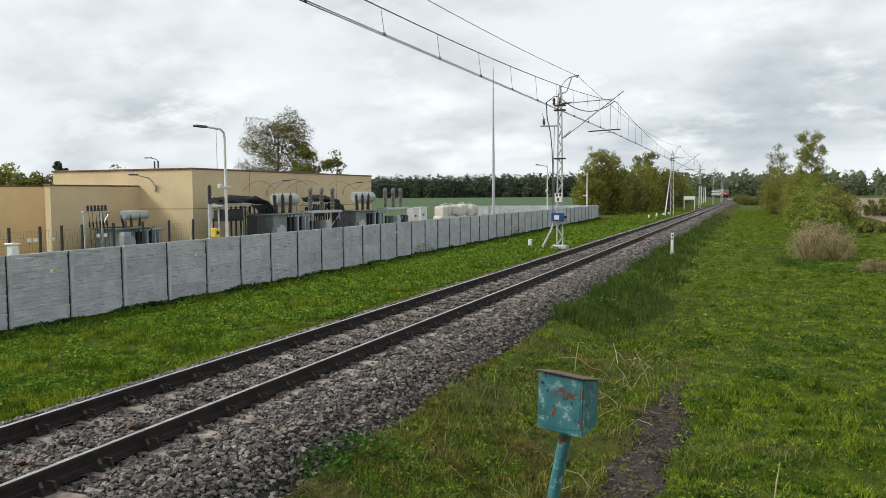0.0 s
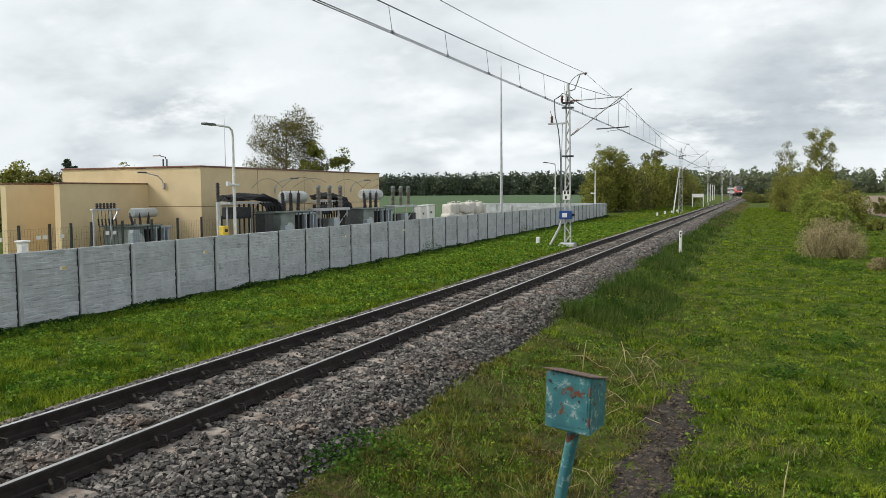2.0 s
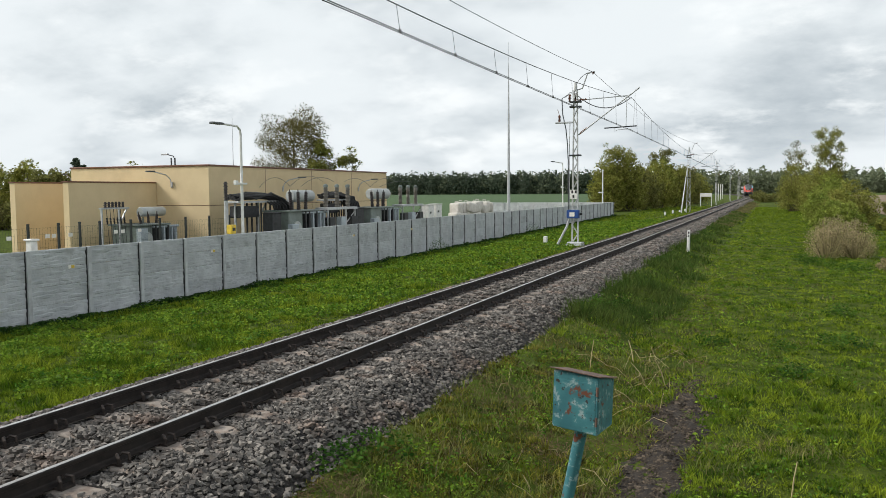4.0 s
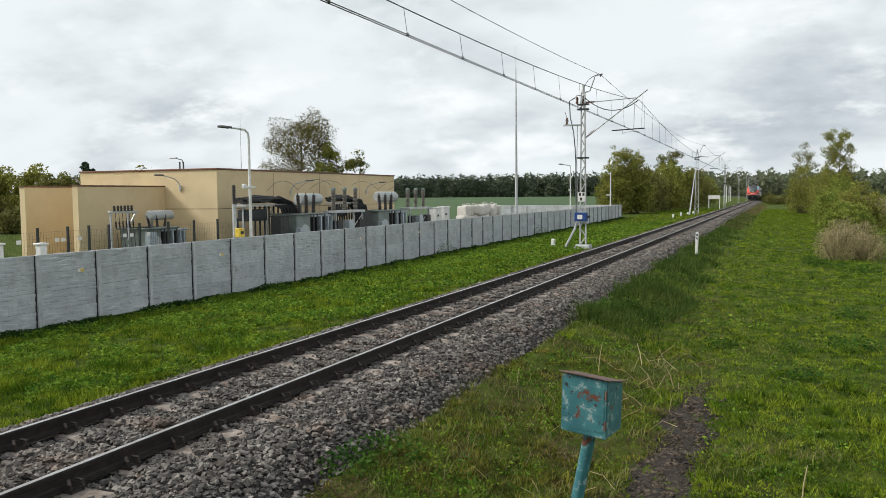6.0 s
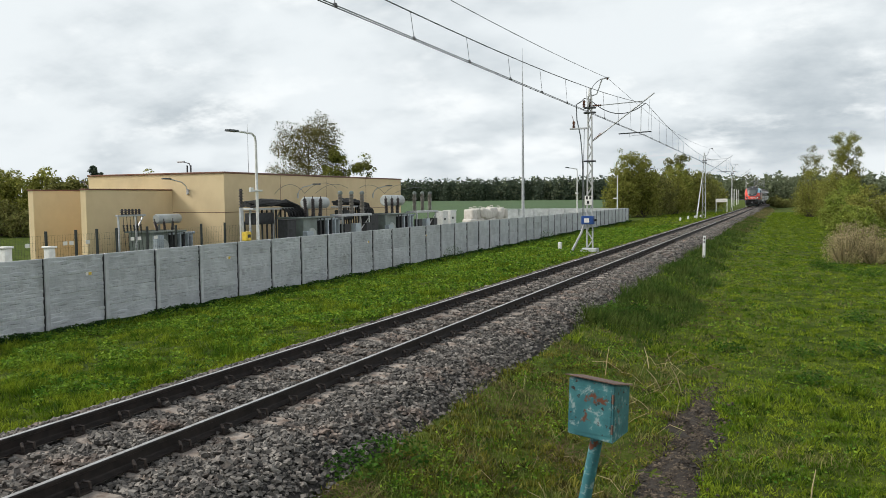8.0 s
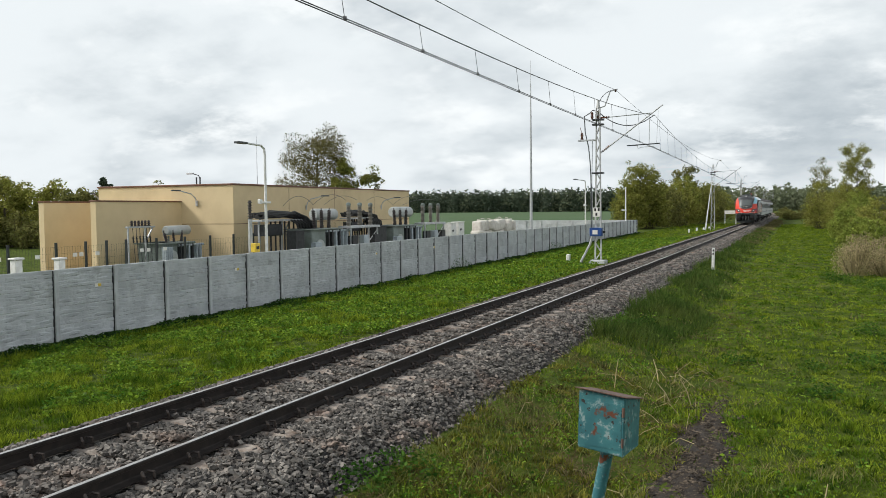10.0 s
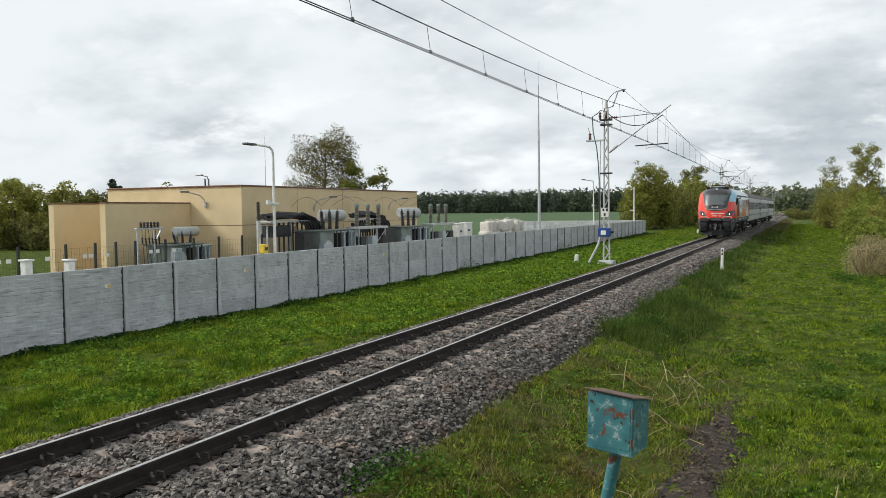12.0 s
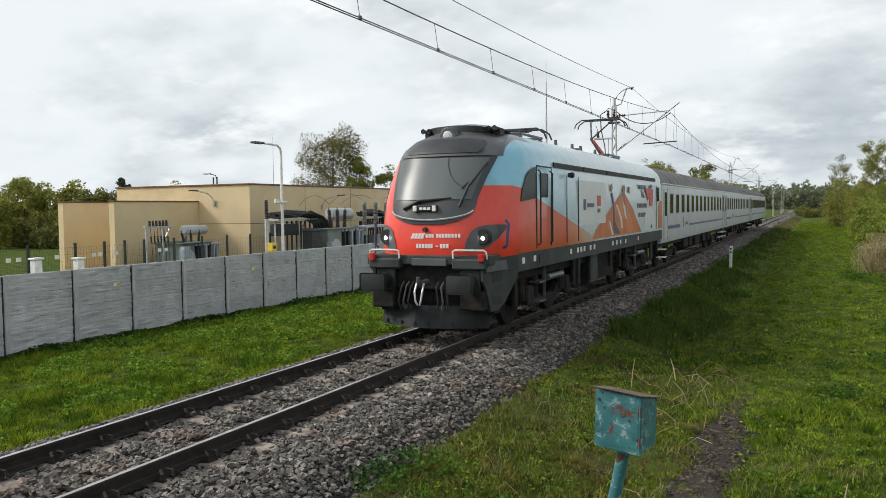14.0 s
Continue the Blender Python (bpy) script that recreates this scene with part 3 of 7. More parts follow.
# the windscreen's base colour holds the grey of the sky it would reflect
M["windscreen"] = glass("sky_grey_windscreen", (0.115, 0.13, 0.132), 0.32)
M["darkglass"] = glass("dark_window_glass", (0.016, 0.019, 0.019), 0.10)
M["darkglass"].node_tree.nodes["Principled BSDF"].inputs["Specular IOR Level"].default_value = 0.05
M["darkglass"].node_tree.nodes["Principled BSDF"].inputs["Coat Weight"].default_value = 0.0
M["windscreen"].node_tree.nodes["Principled BSDF"].inputs["Specular IOR Level"].default_value = 0.25
M["windscreen"].node_tree.nodes["Principled BSDF"].inputs["Coat Weight"].default_value = 0.0
M["lens"] = emit("lit_headlight", (1.0, 0.97, 0.9), 22.0)
M["lens_dim"] = emit("dim_headlight", (0.5, 0.5, 0.48), 0.12)
M["redlens"] = mat("red_tail_lens", (0.5, 0.02, 0.015), (0.45, 0.02, 0.015), 4, 0.3)

# ---- locomotive ----
LOCO_L, HALF = 17.0, 1.46
NOSE_Z = [1.46, 1.58, 1.9, 2.2, 2.6, 3.0, 3.42, 3.6, 3.78, 3.92, 4.02]
NOSE_Y = [0.02, 0.00, 0.01, 0.05, 0.16, 0.36, 0.60, 0.72, 0.90, 1.15, 1.55]
NOSE_W = [1.44, 1.46, 1.46, 1.46, 1.455, 1.44, 1.38, 1.30, 1.12, 0.88, 0.60]


def nose_y(x, z, lift=0.0):
    """How far back the front skin lies at x, z."""
    w = float(np.interp(z, NOSE_Z, NOSE_W))
    return float(np.interp(z, NOSE_Z, NOSE_Y)) + 0.95 * min(1.0, abs(x) / w) ** 3.2 - lift


def nose_patch(zs, hw, material, name, parent, lift, n=14, label="", cx=0.0, thick=0.0):
    """A piece laid on the front skin; hw: its half-width for each height, or (x0, x1)."""
    bm = bmesh.new()
    rows = []
    for z, h in zip(zs, hw):
        a, c = (cx - h, cx + h) if not isinstance(h, tuple) else h
        rows.append([bm.verts.new((a + (c - a) * i / n, nose_y(a + (c - a) * i / n, z, lift), z)) for i in range(n + 1)])
    for r0, r1 in zip(rows, rows[1:]):
        for i in range(n):
            bm.faces.new((r0[i], r0[i + 1], r1[i + 1], r1[i]))
    if thick:
        bmesh.ops.solidify(bm, geom=bm.faces[:], thickness=thick)
    return part(name, bm, material, parent, label, smooth=True)


def make_loco():
    t = thing("locomotive", None, "electric locomotive with red nose, pale blue top and dark underframe", "locomotive")
    # shell
    bm = bmesh.new()
    rings = []
    us = [math.sin(math.pi / 2 * k / 20) for k in range(-20, 21)]
    for z, w in zip(NOSE_Z, NOSE_W):
        ring = [bm.verts.new((-w, LOCO_L, z))] + [bm.verts.new((-w, y, z)) for y in (11.0, 6.0, 3.0)]
        ring += [bm.verts.new((u * w, nose_y(u * w, z), z)) for u in us]
        ring += [bm.verts.new((w, y, z)) for y in (3.0, 6.0, 11.0)] + [bm.verts.new((w, LOCO_L, z))]
        rings.append(ring)
    for a, b in zip(rings, rings[1:]):
        for i in range(len(a) - 1):
            bm.faces.new((a[i], a[i + 1], b[i + 1], b[i]))
    for i in range(len(us) // 2 + 3):
        top = rings[-1]
        j = len(top) - 1 - i
        if j - i > 1:
            bm.faces.new((top[i], top[i + 1], top[j - 1], top[j]))
    bm.faces.new([r[0] for r in rings] + [r[-1] for r in rings[::-1]])
    body = part("body", bm, M["livery"], t, smooth=True)
    # grey dome over the cab
    bm = bmesh.new()
    rows = []
    for z, y0, w in ((3.44, None, 1.04), (3.62, None, 1.05), (3.80, None, 1.0), (3.95, None, 0.86), (4.08, 1.2, 0.74), (4.15, 1.7, 0.6), (4.13, 2.6, 0.58), (4.0, 3.0, 0.6)):
        row = []
        for i in range(13):
            u = -1 + i / 6
            x = u * w
            y = nose_y(x, min(z, 4.0), 0.06) if y0 is None else y0 + 0.35 * abs(u) ** 3
            row.append(bm.verts.new((x, y, z - (0.05 * abs(u) ** 3 if y0 is not None else 0))))
        rows.append(row)
    for a, b in zip(rows, rows[1:]):
        for i in range(12):
            bm.faces.new((a[i], a[i + 1], b[i + 1], b[i]))
    dome = part("cab_roof", bm, M["dome"], t, "dark grey moulded cab roof", smooth=True)
    nose_patch([3.50, 3.56, 3.68, 3.76, 3.80], [0.74, 0.80, 0.82, 0.78, 0.6], M["mask"], "upper_panel", dome, 0.075)
    # windscreen mask, glass, wipers
    mask = nose_patch([2.14, 2.19, 2.26, 2.36, 2.5, 2.62, 3.0, 3.43], [0.30, 0.56, 0.74, 0.84, 0.88, 0.89, 0.97, 1.06], M["mask"], "windscreen_surround", t, 0.030, 36, "black gloss windscreen surround")
    nose_patch([2.60, 2.8, 3.0, 3.2, 3.40], [0.79, 0.83, 0.87, 0.91, 0.955], M["windscreen"], "windscreen", mask, 0.042, 32)
    bm = bmesh.new()
    arc = [(0.86 * math.sin(a), 2.42 - 0.20 * math.cos(a)) for a in (math.pi / 2 * k / 10 for k in range(-9, 10))]
    tube(bm, [(x, nose_y(x, z, 0.06), z) for x, z in arc], 0.018, 6)
    part("grab_rail", bm, M["galv"], mask, "bare metal grab rail")
    for (x0, z0, x1, z1, x2, z2) in ((-0.55, 2.43, -0.2, 2.58, 0.42, 2.63), (0.60, 2.47, 0.72, 2.85, 0.93, 3.3)):
        bm = bmesh.new()
        tube(bm, [(x0, nose_y(x0, z0, 0.06), z0), (x1, nose_y(x1, z1, 0.09), z1), (x2, nose_y(x2, z2, 0.05), z2)], [0.028, 0.024, 0.014], 6)
        tube(bm, [(x1 - 0.12, nose_y(x1 - 0.12, z1 - 0.05, 0.05), z1 - 0.05), (x2, nose_y(x2, z2, 0.04), z2)], 0.02, 5)
        part("wiper", bm, M["black"], mask)
    bm = bmesh.new()
    tube(bm, [(x, nose_y(x, z, 0.05), z) for x, z in ((0.22, 3.40), (0.24, 3.25), (0.32, 3.08), (0.44, 2.94), (0.56, 2.86))], 0.008, 5)
    part("lead", bm, M["black"], mask)
    bm = bmesh.new()
    bbox(bm, -0.32, 0.18, 0.03, 0.12, 2.37, 2.50, 0.02)
    plate = part("marker_lamp_box", bm, M["black"], mask)
    for x in (-0.27, 0.13):
        bm = bmesh.new()
        bbox(bm, x - 0.04, x + 0.04, 0.005, 0.05, 2.38, 2.49, 0.012)
        part("marker_lamp", bm, M["letter"], plate)
    bm = bmesh.new()
    for i in range(3):
        box(bm, -0.17 + i * 0.08, -0.11 + i * 0.08, 0.016, 0.04, 2.41, 2.46)
    tagged(part("plate_marks", bm, M["letter"], plate), kind="stuff")
    bm = bmesh.new()
    tube(bm, [(-0.05, 0.1, 2.04), (-0.05, -0.03, 2.04)], [0.05, 0.045], 10)
    part("socket_cap", bm, M["black"], t)
    # headlights
    for sx in (-1, 1):
        pod = nose_patch([1.62, 1.72, 1.86, 2.0, 2.08, 2.12], [tuple(sorted((sx * a, sx * c))) for a, c in ((0.74, 0.88), (0.72, 1.10), (0.76, 1.22), (0.82, 1.30), (0.92, 1.33), (1.06, 1.30))],
                         M["podgrey"], "headlight_housing", t, 0.016, 12, "dark grey swept headlight housing")
        x, z = sx * 1.0, 1.89
        y = nose_y(x, z)
        bm = bmesh.new()
        tube(bm, [(x, y + 0.1, z), (x, y - 0.05, z), (x, y - 0.065, z), (x, y - 0.02, z)], [0.155, 0.15, 0.13, 0.115], 18)
        part("lamp_rim", bm, M["black"], pod, smooth=True)
        bm = bmesh.new()
        tube(bm, [(x, y - 0.01, z), (x, y - 0.035, z), (x, y - 0.05, z)], [0.11, 0.095, 0.04], 16)
        part("headlight", bm, M["lens_dim"], pod, smooth=True)
        bm = bmesh.new()
        tube(bm, [(x + 0.02 * sx, y - 0.06, z - 0.02), (x + 0.02 * sx, y - 0.075, z - 0.02)], [0.038, 0.025], 12)
        part("lamp_core", bm, M["lens"], pod, smooth=True)
    bm = bmesh.new()
    yy = nose_y(0, 3.88)
    tube(bm, [(0, yy + 0.3, 3.86), (0, yy - 0.06, 3.86), (0, yy - 0.10, 3.86)], [0.2, 0.19, 0.16], 18)
    part("top_lamp_housing", bm, M["podgrey"], dome, smooth=True)
    bm = bmesh.new()
    tube(bm, [(0, yy - 0.08, 3.86), (0, yy - 0.115, 3.86)], [0.14, 0.08], 16)
    part("top_headlight", bm, M["lens_dim"], dome, smooth=True)
    for sx in (-1, 1):
        bm = bmesh.new()
        for k in (0, 0.13):
            tube(bm, [(sx * 0.66 + k * sx, 1.95, 4.03), (sx * 0.66 + k * sx, 1.6, 4.03), (sx * 0.66 + k * sx, 1.5, 4.03)], [0.03, 0.035, 0.055], 10)
        box(bm, sx * 0.72 - 0.12, sx * 0.72 + 0.12, 1.7, 1.95, 3.85, 4.02)
        part("horn", bm, M["black"], dome)
    # nose writing and number as plain bars
    bm = bmesh.new()
    x = -0.36
    for wd in (0.07, 0.07, 0.07, 0.07):
        prism(bm, [(x, 1.87), (x + wd * 0.8, 1.87), (x + wd * 0.8 + 0.04, 1.97), (x + 0.04, 1.97)], nose_y(x, 1.85, 0.012), nose_y(x, 1.85, 0.004))
        x += wd
    part("emblem", bm, M["letter"], t, "white slanted emblem bars on the nose")
    for x0, x1, z0, z1 in ((-0.04, 0.14, 1.89, 1.96), (0.18, 0.66, 1.89, 1.96), (-0.24, 0.13, 1.69, 1.77), (0.17, 0.22, 1.72, 1.74), (0.26, 0.46, 1.69, 1.77)):
        bm = bmesh.new()
        x = x0
        while x < x1 - 0.02:
            box(bm, x, min(x + 0.045, x1), nose_y(x, z0, 0.012), nose_y(x, z0, 0.003), z0, z1)
            x += 0.06
        tagged(part("writing_bars", bm, M["letter"], t), kind="stuff")
    # headstock, skirts, plough
    bm = bmesh.new()
    bbox(bm, -1.28, 1.28, -0.06, 0.5, 1.38, 1.56, 0.02)
    head = part("headstock", bm, M["sill"], t, "dark grey steel headstock")
    bm = bmesh.new()
    bbox(bm, -1.20, 1.20, 0.10, 0.5, 0.90, 1.39, 0.02)
    part("buffer_beam", bm, M["under"], head, "grimy black buffer beam")
    bm = bmesh.new()
    bbox(bm, -0.30, 0.42, -0.10, 0.0, 1.36, 1.50, 0.012)
    part("coupler_cover", bm, M["dome"], head)
    for sx in (-1, 1):
        bm = bmesh.new()
        bbox(bm, sx * 0.875 - 0.265, sx * 0.875 + 0.265, -0.60, -0.555, 0.90, 1.25, 0.05, seg=2)
        tube(bm, [(sx * 0.875, -0.56, 1.08), (sx * 0.875, -0.3, 1.08)], 0.10, 12)
        tube(bm, [(sx * 0.875, -0.32, 1.08), (sx * 0.875, 0.05, 1.08)], 0.145, 12)
        bbox(bm, sx * 0.875 - 0.2, sx * 0.875 + 0.2, -0.06, 0.02, 0.86, 1.3, 0.015)
        part("buffer", bm, M["buffer"], t, smooth=True)
        bm = bmesh.new()
        bbox(bm, sx * 0.875 - 0.34, sx * 0.875 + 0.34, -0.12, 0.2, 1.30, 1.5, 0.03)
        part("buffer_step", bm, M["sill"], head)
        bm = bmesh.new()
        tube(bm, [(sx * 0.56, -0.09, 1.5), (sx * 0.56, -0.11, 1.64), (sx * 0.62, -0.11, 1.66), (sx * 1.16, -0.08, 1.66), (sx * 1.21, -0.07, 1.63), (sx * 1.22, -0.06, 1.5)], 0.018, 6)
        part("handrail", bm, M["letter"], head, "white bent handrail")
        bm = bmesh.new()
        bbox(bm, sx * 1.13 - 0.055, sx * 1.13 + 0.055, -0.16, -0.06, 1.45, 1.60, 0.015)
        part("tail_lamp", bm, M["redlens"], head, "small red tail lamp")
        # slanting side plate from the buffer back to the sill
        def plate_at(u, z, off=0.0):
            return (sx * (1.14 + 0.31 * u + 0.95 * off), -0.08 + 1.03 * u - 0.3 * off, z)

        def plate(outline, thick, off, material, name, parent, label=""):
            bm_ = bmesh.new()
            front = [bm_.verts.new(plate_at(u, z, off + thick)) for u, z in outline]
            rear = [bm_.verts.new(plate_at(u, z, off)) for u, z in outline]
            bm_.faces.new(front)
            bm_.faces.new(rear[::-1])
            for q in range(len(front)):
                k2 = (q + 1) % len(front)
                bm_.faces.new((front[q], rear[q], rear[k2], front[k2]))
            return part(name, bm_, material, parent, label)

        skirt = plate([(0.0, 1.47), (1.0, 1.53), (1.0, 1.12), (0.62, 0.66), (0.42, 0.52), (0.22, 0.52), (0.08, 0.98), (0.0, 1.1)], 0.05, -0.05, M["sill"], "side_skirt", t)
        for z0, z1 in ((1.06, 1.22), (0.64, 0.80)):
            plate([(0.27, z0), (0.27, z1), (0.52, z1), (0.52, z0)], 0.006, 0.002, M["black"], "skirt_opening", skirt)
        plate([(0.05, 1.26), (0.08, 1.44), (0.60, 1.46), (0.66, 1.28)], 0.05, 0.002, M["podgrey"], "step_cover", skirt, "pale grey folded step cover")
        bm = bmesh.new()
        bbox(bm, sx * 0.62 - 0.24, sx * 0.62 + 0.24, -0.1, 0.3, 0.55, 0.9, 0.03, m=pose(sx * 0.3, 0, 0))
        part("step_box", bm, M["under"], t)
        for k in range(3):
            x = sx * (0.26 + 0.1 * k)
            bm = bmesh.new()
            tube(bm, [(x, -0.08, 1.06), (x, -0.2, 0.98), (x + 0.05 * sx, -0.24, 0.7), (x + 0.02 * sx, -0.2, 0.55), (x - 0.03, -0.1, 0.62)], 0.019, 6)
            part("brake_hose", bm, M["podgrey" if k == 1 else "black"], head)
    bm = bmesh.new()
    tube(bm, [(0, -0.05, 1.05), (0, -0.32, 1.05), (0, -0.42, 1.10), (0, -0.44, 1.18)], [0.07, 0.06, 0.05, 0.03], 8)
    part("coupling_hook", bm, M["podgrey"], head)
    for sx in (-1, 1):
        bm = bmesh.new()
        tube(bm, [(sx * 0.07, -0.33, 1.06), (sx * 0.08, -0.42, 0.9), (sx * 0.05, -0.44, 0.72), (sx * 0.02, -0.42, 0.66)], 0.02, 6)
        part("coupling_link", bm, M["galv"], head, "bare steel screw coupling link")
    bm = bmesh.new()
    cols = []
    for i in range(9):
        u = -1 + i / 4
        x = u * 1.16
        y = -0.16 + 0.42 * abs(u) ** 1.6
        cols.append([bm.verts.new((x, y + 0.22, 0.60)), bm.verts.new((x, y + 0.10, 0.42)), bm.verts.new((x * 0.97, y - 0.02, 0.20)), bm.verts.new((x * 0.95, y + 0.06, 0.19))])
    for a, b in zip(cols, cols[1:]):
        for i in range(3):
            bm.faces.new((a[i], b[i], b[i + 1], a[i + 1]))
    bmesh.ops.solidify(bm, geom=bm.faces[:], thickness=0.02)
    plough = part("snow_plough", bm, M["sill"], t, "scuffed grey snow plough")
    for u in (-0.85, -0.5, -0.2, 0.05, 0.45, 0.8):
        bm = bmesh.new()
        box(bm, u * 1.14 - 0.012, u * 1.14 + 0.012, -0.19 + 0.42 * abs(u) ** 1.6, -0.15 + 0.42 * abs(u) ** 1.6, 0.23, 0.31)
        part("slot", bm, M["black"], plough)
    # sides
    for sx in (-1, 1):
        X = sx * HALF
        a, b = sorted((X + sx * 0.003, X + sx * 0.014))
        bm = bmesh.new()
        box(bm, *sorted((sx * 1.34, sx * 1.455)), 0.95, LOCO_L, 1.20, 1.575)
        part("side_sill", bm, M["sill"], t, "grey-green side sill")
        bm = bmesh.new()
        prism(bm, [(1.10, 2.55), (1.22, 2.80), (1.45, 3.05), (1.75, 3.20), (2.04, 3.25), (2.04, 2.62)], a, b, axis="x")
        part("side_window", bm, M["darkglass"], t)
        bm = bmesh.new()
        for y0, y1, z0, z1 in ((2.08, 2.11, 1.6, 3.27), (3.10, 3.13, 1.6, 3.27), (2.08, 3.13, 3.26, 3.29)):
            box(bm, a, b, y0, y1, z0, z1)
        door = part("cab_door_seal", bm, M["sill"], t)
        bm = bmesh.new()
        box(bm, a, b, 2.40, 2.86, 2.64, 3.14)
        part("door_window", bm, M["darkglass"], door)
        for y in (2.2, 3.02):
            bm = bmesh.new()
            tube(bm, [(X, y, 1.66), (X + sx * 0.06, y, 1.7), (X + sx * 0.06, y, 3.15), (X, y, 3.2)], 0.017, 6)
            part("door_handrail", bm, M["sill"], door)
        bm = bmesh.new()
        box(bm, a, b, 2.25, 2.95, 1.28, 1.46)
        part("step_recess", bm, M["black"], t)
        bm = bmesh.new()
        tube(bm, [(sx * 1.33, 0.50, 1.68), (sx * 1.40, 0.5, 1.72), (sx * 1.42, 0.55, 2.14), (sx * 1.36, 0.55, 2.2)], 0.028, 6)
        part("corner_handrail", bm, M["navy"], t, "dark corner handrail")
        bm = bmesh.new()
        for k in range(5):
            y0 = 3.45 + 2.5 * k
            box(bm, *sorted((sx * 1.395, sx * 1.425)), y0, y0 + 2.4, 3.30, 3.41)
        vent = part("roof_grille", bm, M["black"], t, "long black ventilation grille")
        for y in (4.3, 5.28):
            bm = bmesh.new()
            box(bm, a, b, y, y + 0.03, 1.62, 3.15)
            part("panel_seam", bm, M["sill"], t)
        bm = bmesh.new()
        tube(bm, [(X, 4.45, 3.16), (X + sx * 0.10, 4.45, 3.16), (X + sx * 0.14, 4.45, 3.16)], [0.05, 0.07, 0.05], 10)
        part("side_camera", bm, M["black"], t)
        a2, b2 = sorted((X + sx * 0.004, X + sx * 0.012))
        bm = bmesh.new()
        box(bm, a2, b2, 5.36, 8.08, 1.99, 3.07)
        panel = part("info_panel", bm, M["cream"], t, "pale panel with small marks")
        a3, b3 = sorted((X + sx * 0.014, X + sx * 0.018))
        for mname, y0, y1, z0, z1 in (("navy", 5.75, 5.98, 2.35, 2.62), ("navy", 6.1, 6.8, 2.42, 2.52), ("redpaint", 7.1, 7.5, 2.45, 2.72), ("podgrey", 7.15, 7.45, 2.28, 2.38)):
            bm = bmesh.new()
            box(bm, a3, b3, y0, y1, z0, z1)
            part("panel_mark", bm, M[mname], panel)
        for name, mname, out in (("orange_wedge", "orange", [(6.66, 1.60), (7.0, 1.84), (8.43, 2.29), (9.05, 2.50), (9.05, 1.60)]), ("orange_wedge", "orange", [(9.06, 1.60), (9.06, 2.50), (9.7, 2.72), (10.36, 2.88), (11.72, 2.35), (13.07, 1.60)]),
                                 ("navy_figure", "navy", [(8.72, 2.80), (8.9, 2.82), (9.12, 2.52), (9.2, 2.0), (9.9, 1.64), (9.2, 1.66), (8.95, 1.95), (9.0, 2.4)]), ("head_mark", "brownmark", [(8.62, 2.90), (8.68, 3.04), (8.86, 3.06), (8.9, 2.92), (8.76, 2.84)]),
                                 ("white_streak", "cream", [(8.45, 2.05), (8.6, 2.02), (9.0, 1.64), (8.82, 1.64)]), ("white_streak", "cream", [(9.3, 2.50), (9.5, 2.48), (10.1, 2.1), (10.25, 1.78), (10.05, 1.80), (9.9, 2.05)]),
                                 ("white_streak", "cream", [(10.05, 2.85), (10.2, 2.84), (10.6, 2.35), (10.75, 2.05), (10.55, 2.10), (10.3, 2.4)]), ("brown_figure", "brownmark", [(10.15, 2.72), (10.2, 2.98), (10.42, 3.08), (10.55, 2.98), (10.45, 2.74), (10.6, 2.5), (10.45, 2.46)]),
                                 ("brown_mark", "brownmark", [(11.0, 2.84), (11.0, 3.02), (11.2, 3.03), (11.2, 2.82)]), ("red_jacket", "redpaint", [(13.73, 2.98), (14.23, 3.05), (15.1, 3.02), (15.15, 2.75), (14.98, 2.42), (14.5, 2.44), (14.45, 2.72), (14.1, 2.62)]),
                                 ("dark_mark", "navy", [(14.45, 3.07), (14.6, 3.17), (14.95, 3.17), (15.05, 3.06)]), ("white_coat", "cream", [(13.5, 1.62), (13.6, 2.05), (13.95, 2.30), (14.44, 2.40), (15.2, 2.32), (15.6, 1.95), (15.5, 1.62)]),
                                 ("small_mark", "darksteel", [(14.65, 1.68), (14.82, 1.82), (15.0, 1.68)]), ("orange_corner", "orange", [(16.2, 1.62), (16.15, 2.4), (16.5, 2.62), (16.98, 2.62), (16.98, 1.62)])):
            a4, b4 = sorted((X + sx * 0.003, X + sx * (0.007 if mname == "orange" else 0.010 if mname == "cream" else 0.013)))
            bm = bmesh.new()
            prism(bm, out, a4, b4, axis="x")
            part(name, bm, M[mname], t)
        for k, row in enumerate(((12.6, 13.9), None, (12.4, 13.9), (12.5, 13.8))):
            if row is None:
                cu = bpy.data.curves.new("slogan_word", "FONT")
                cu.body, cu.size, cu.extrude = "TAK", 0.36, 0.002
                cu.materials.append(M["darksteel"])
                tx = new("slogan_word", cu)
                tx.parent = t
                tx.matrix_basis = pose(X + sx * 0.010, 12.95 if sx > 0 else 13.75, 2.70, 90, 0, 90 * sx)
                continue
            y0, y1 = row
            bm = bmesh.new()
            y = y0
            while y < y1 - 0.05:
                box(bm, a4, b4, y, y + 0.17, 2.98 - 0.30 * k, 3.12 - 0.30 * k)
                y += 0.23
            tagged(part("slogan_bars", bm, M["podgrey"], t), kind="stuff")
        bm = bmesh.new()
        for y in (1.2, 1.9, 4.6, 5.2, 5.5, 5.8, 6.4, 6.8, 8.9, 9.4, 9.9, 10.6, 12.5):
            box(bm, *sorted((sx * 1.456, sx * 1.460)), y, y + 0.16, 1.34, 1.46)
        tagged(part("sill_marks", bm, M["letter"], t), kind="stuff")
        # rear door
        bm = bmesh.new()
        box(bm, a, b, 15.75, 15.79, 1.62, 3.15)
        part("rear_door_seal", bm, M["sill"], t)
        bm = bmesh.new()
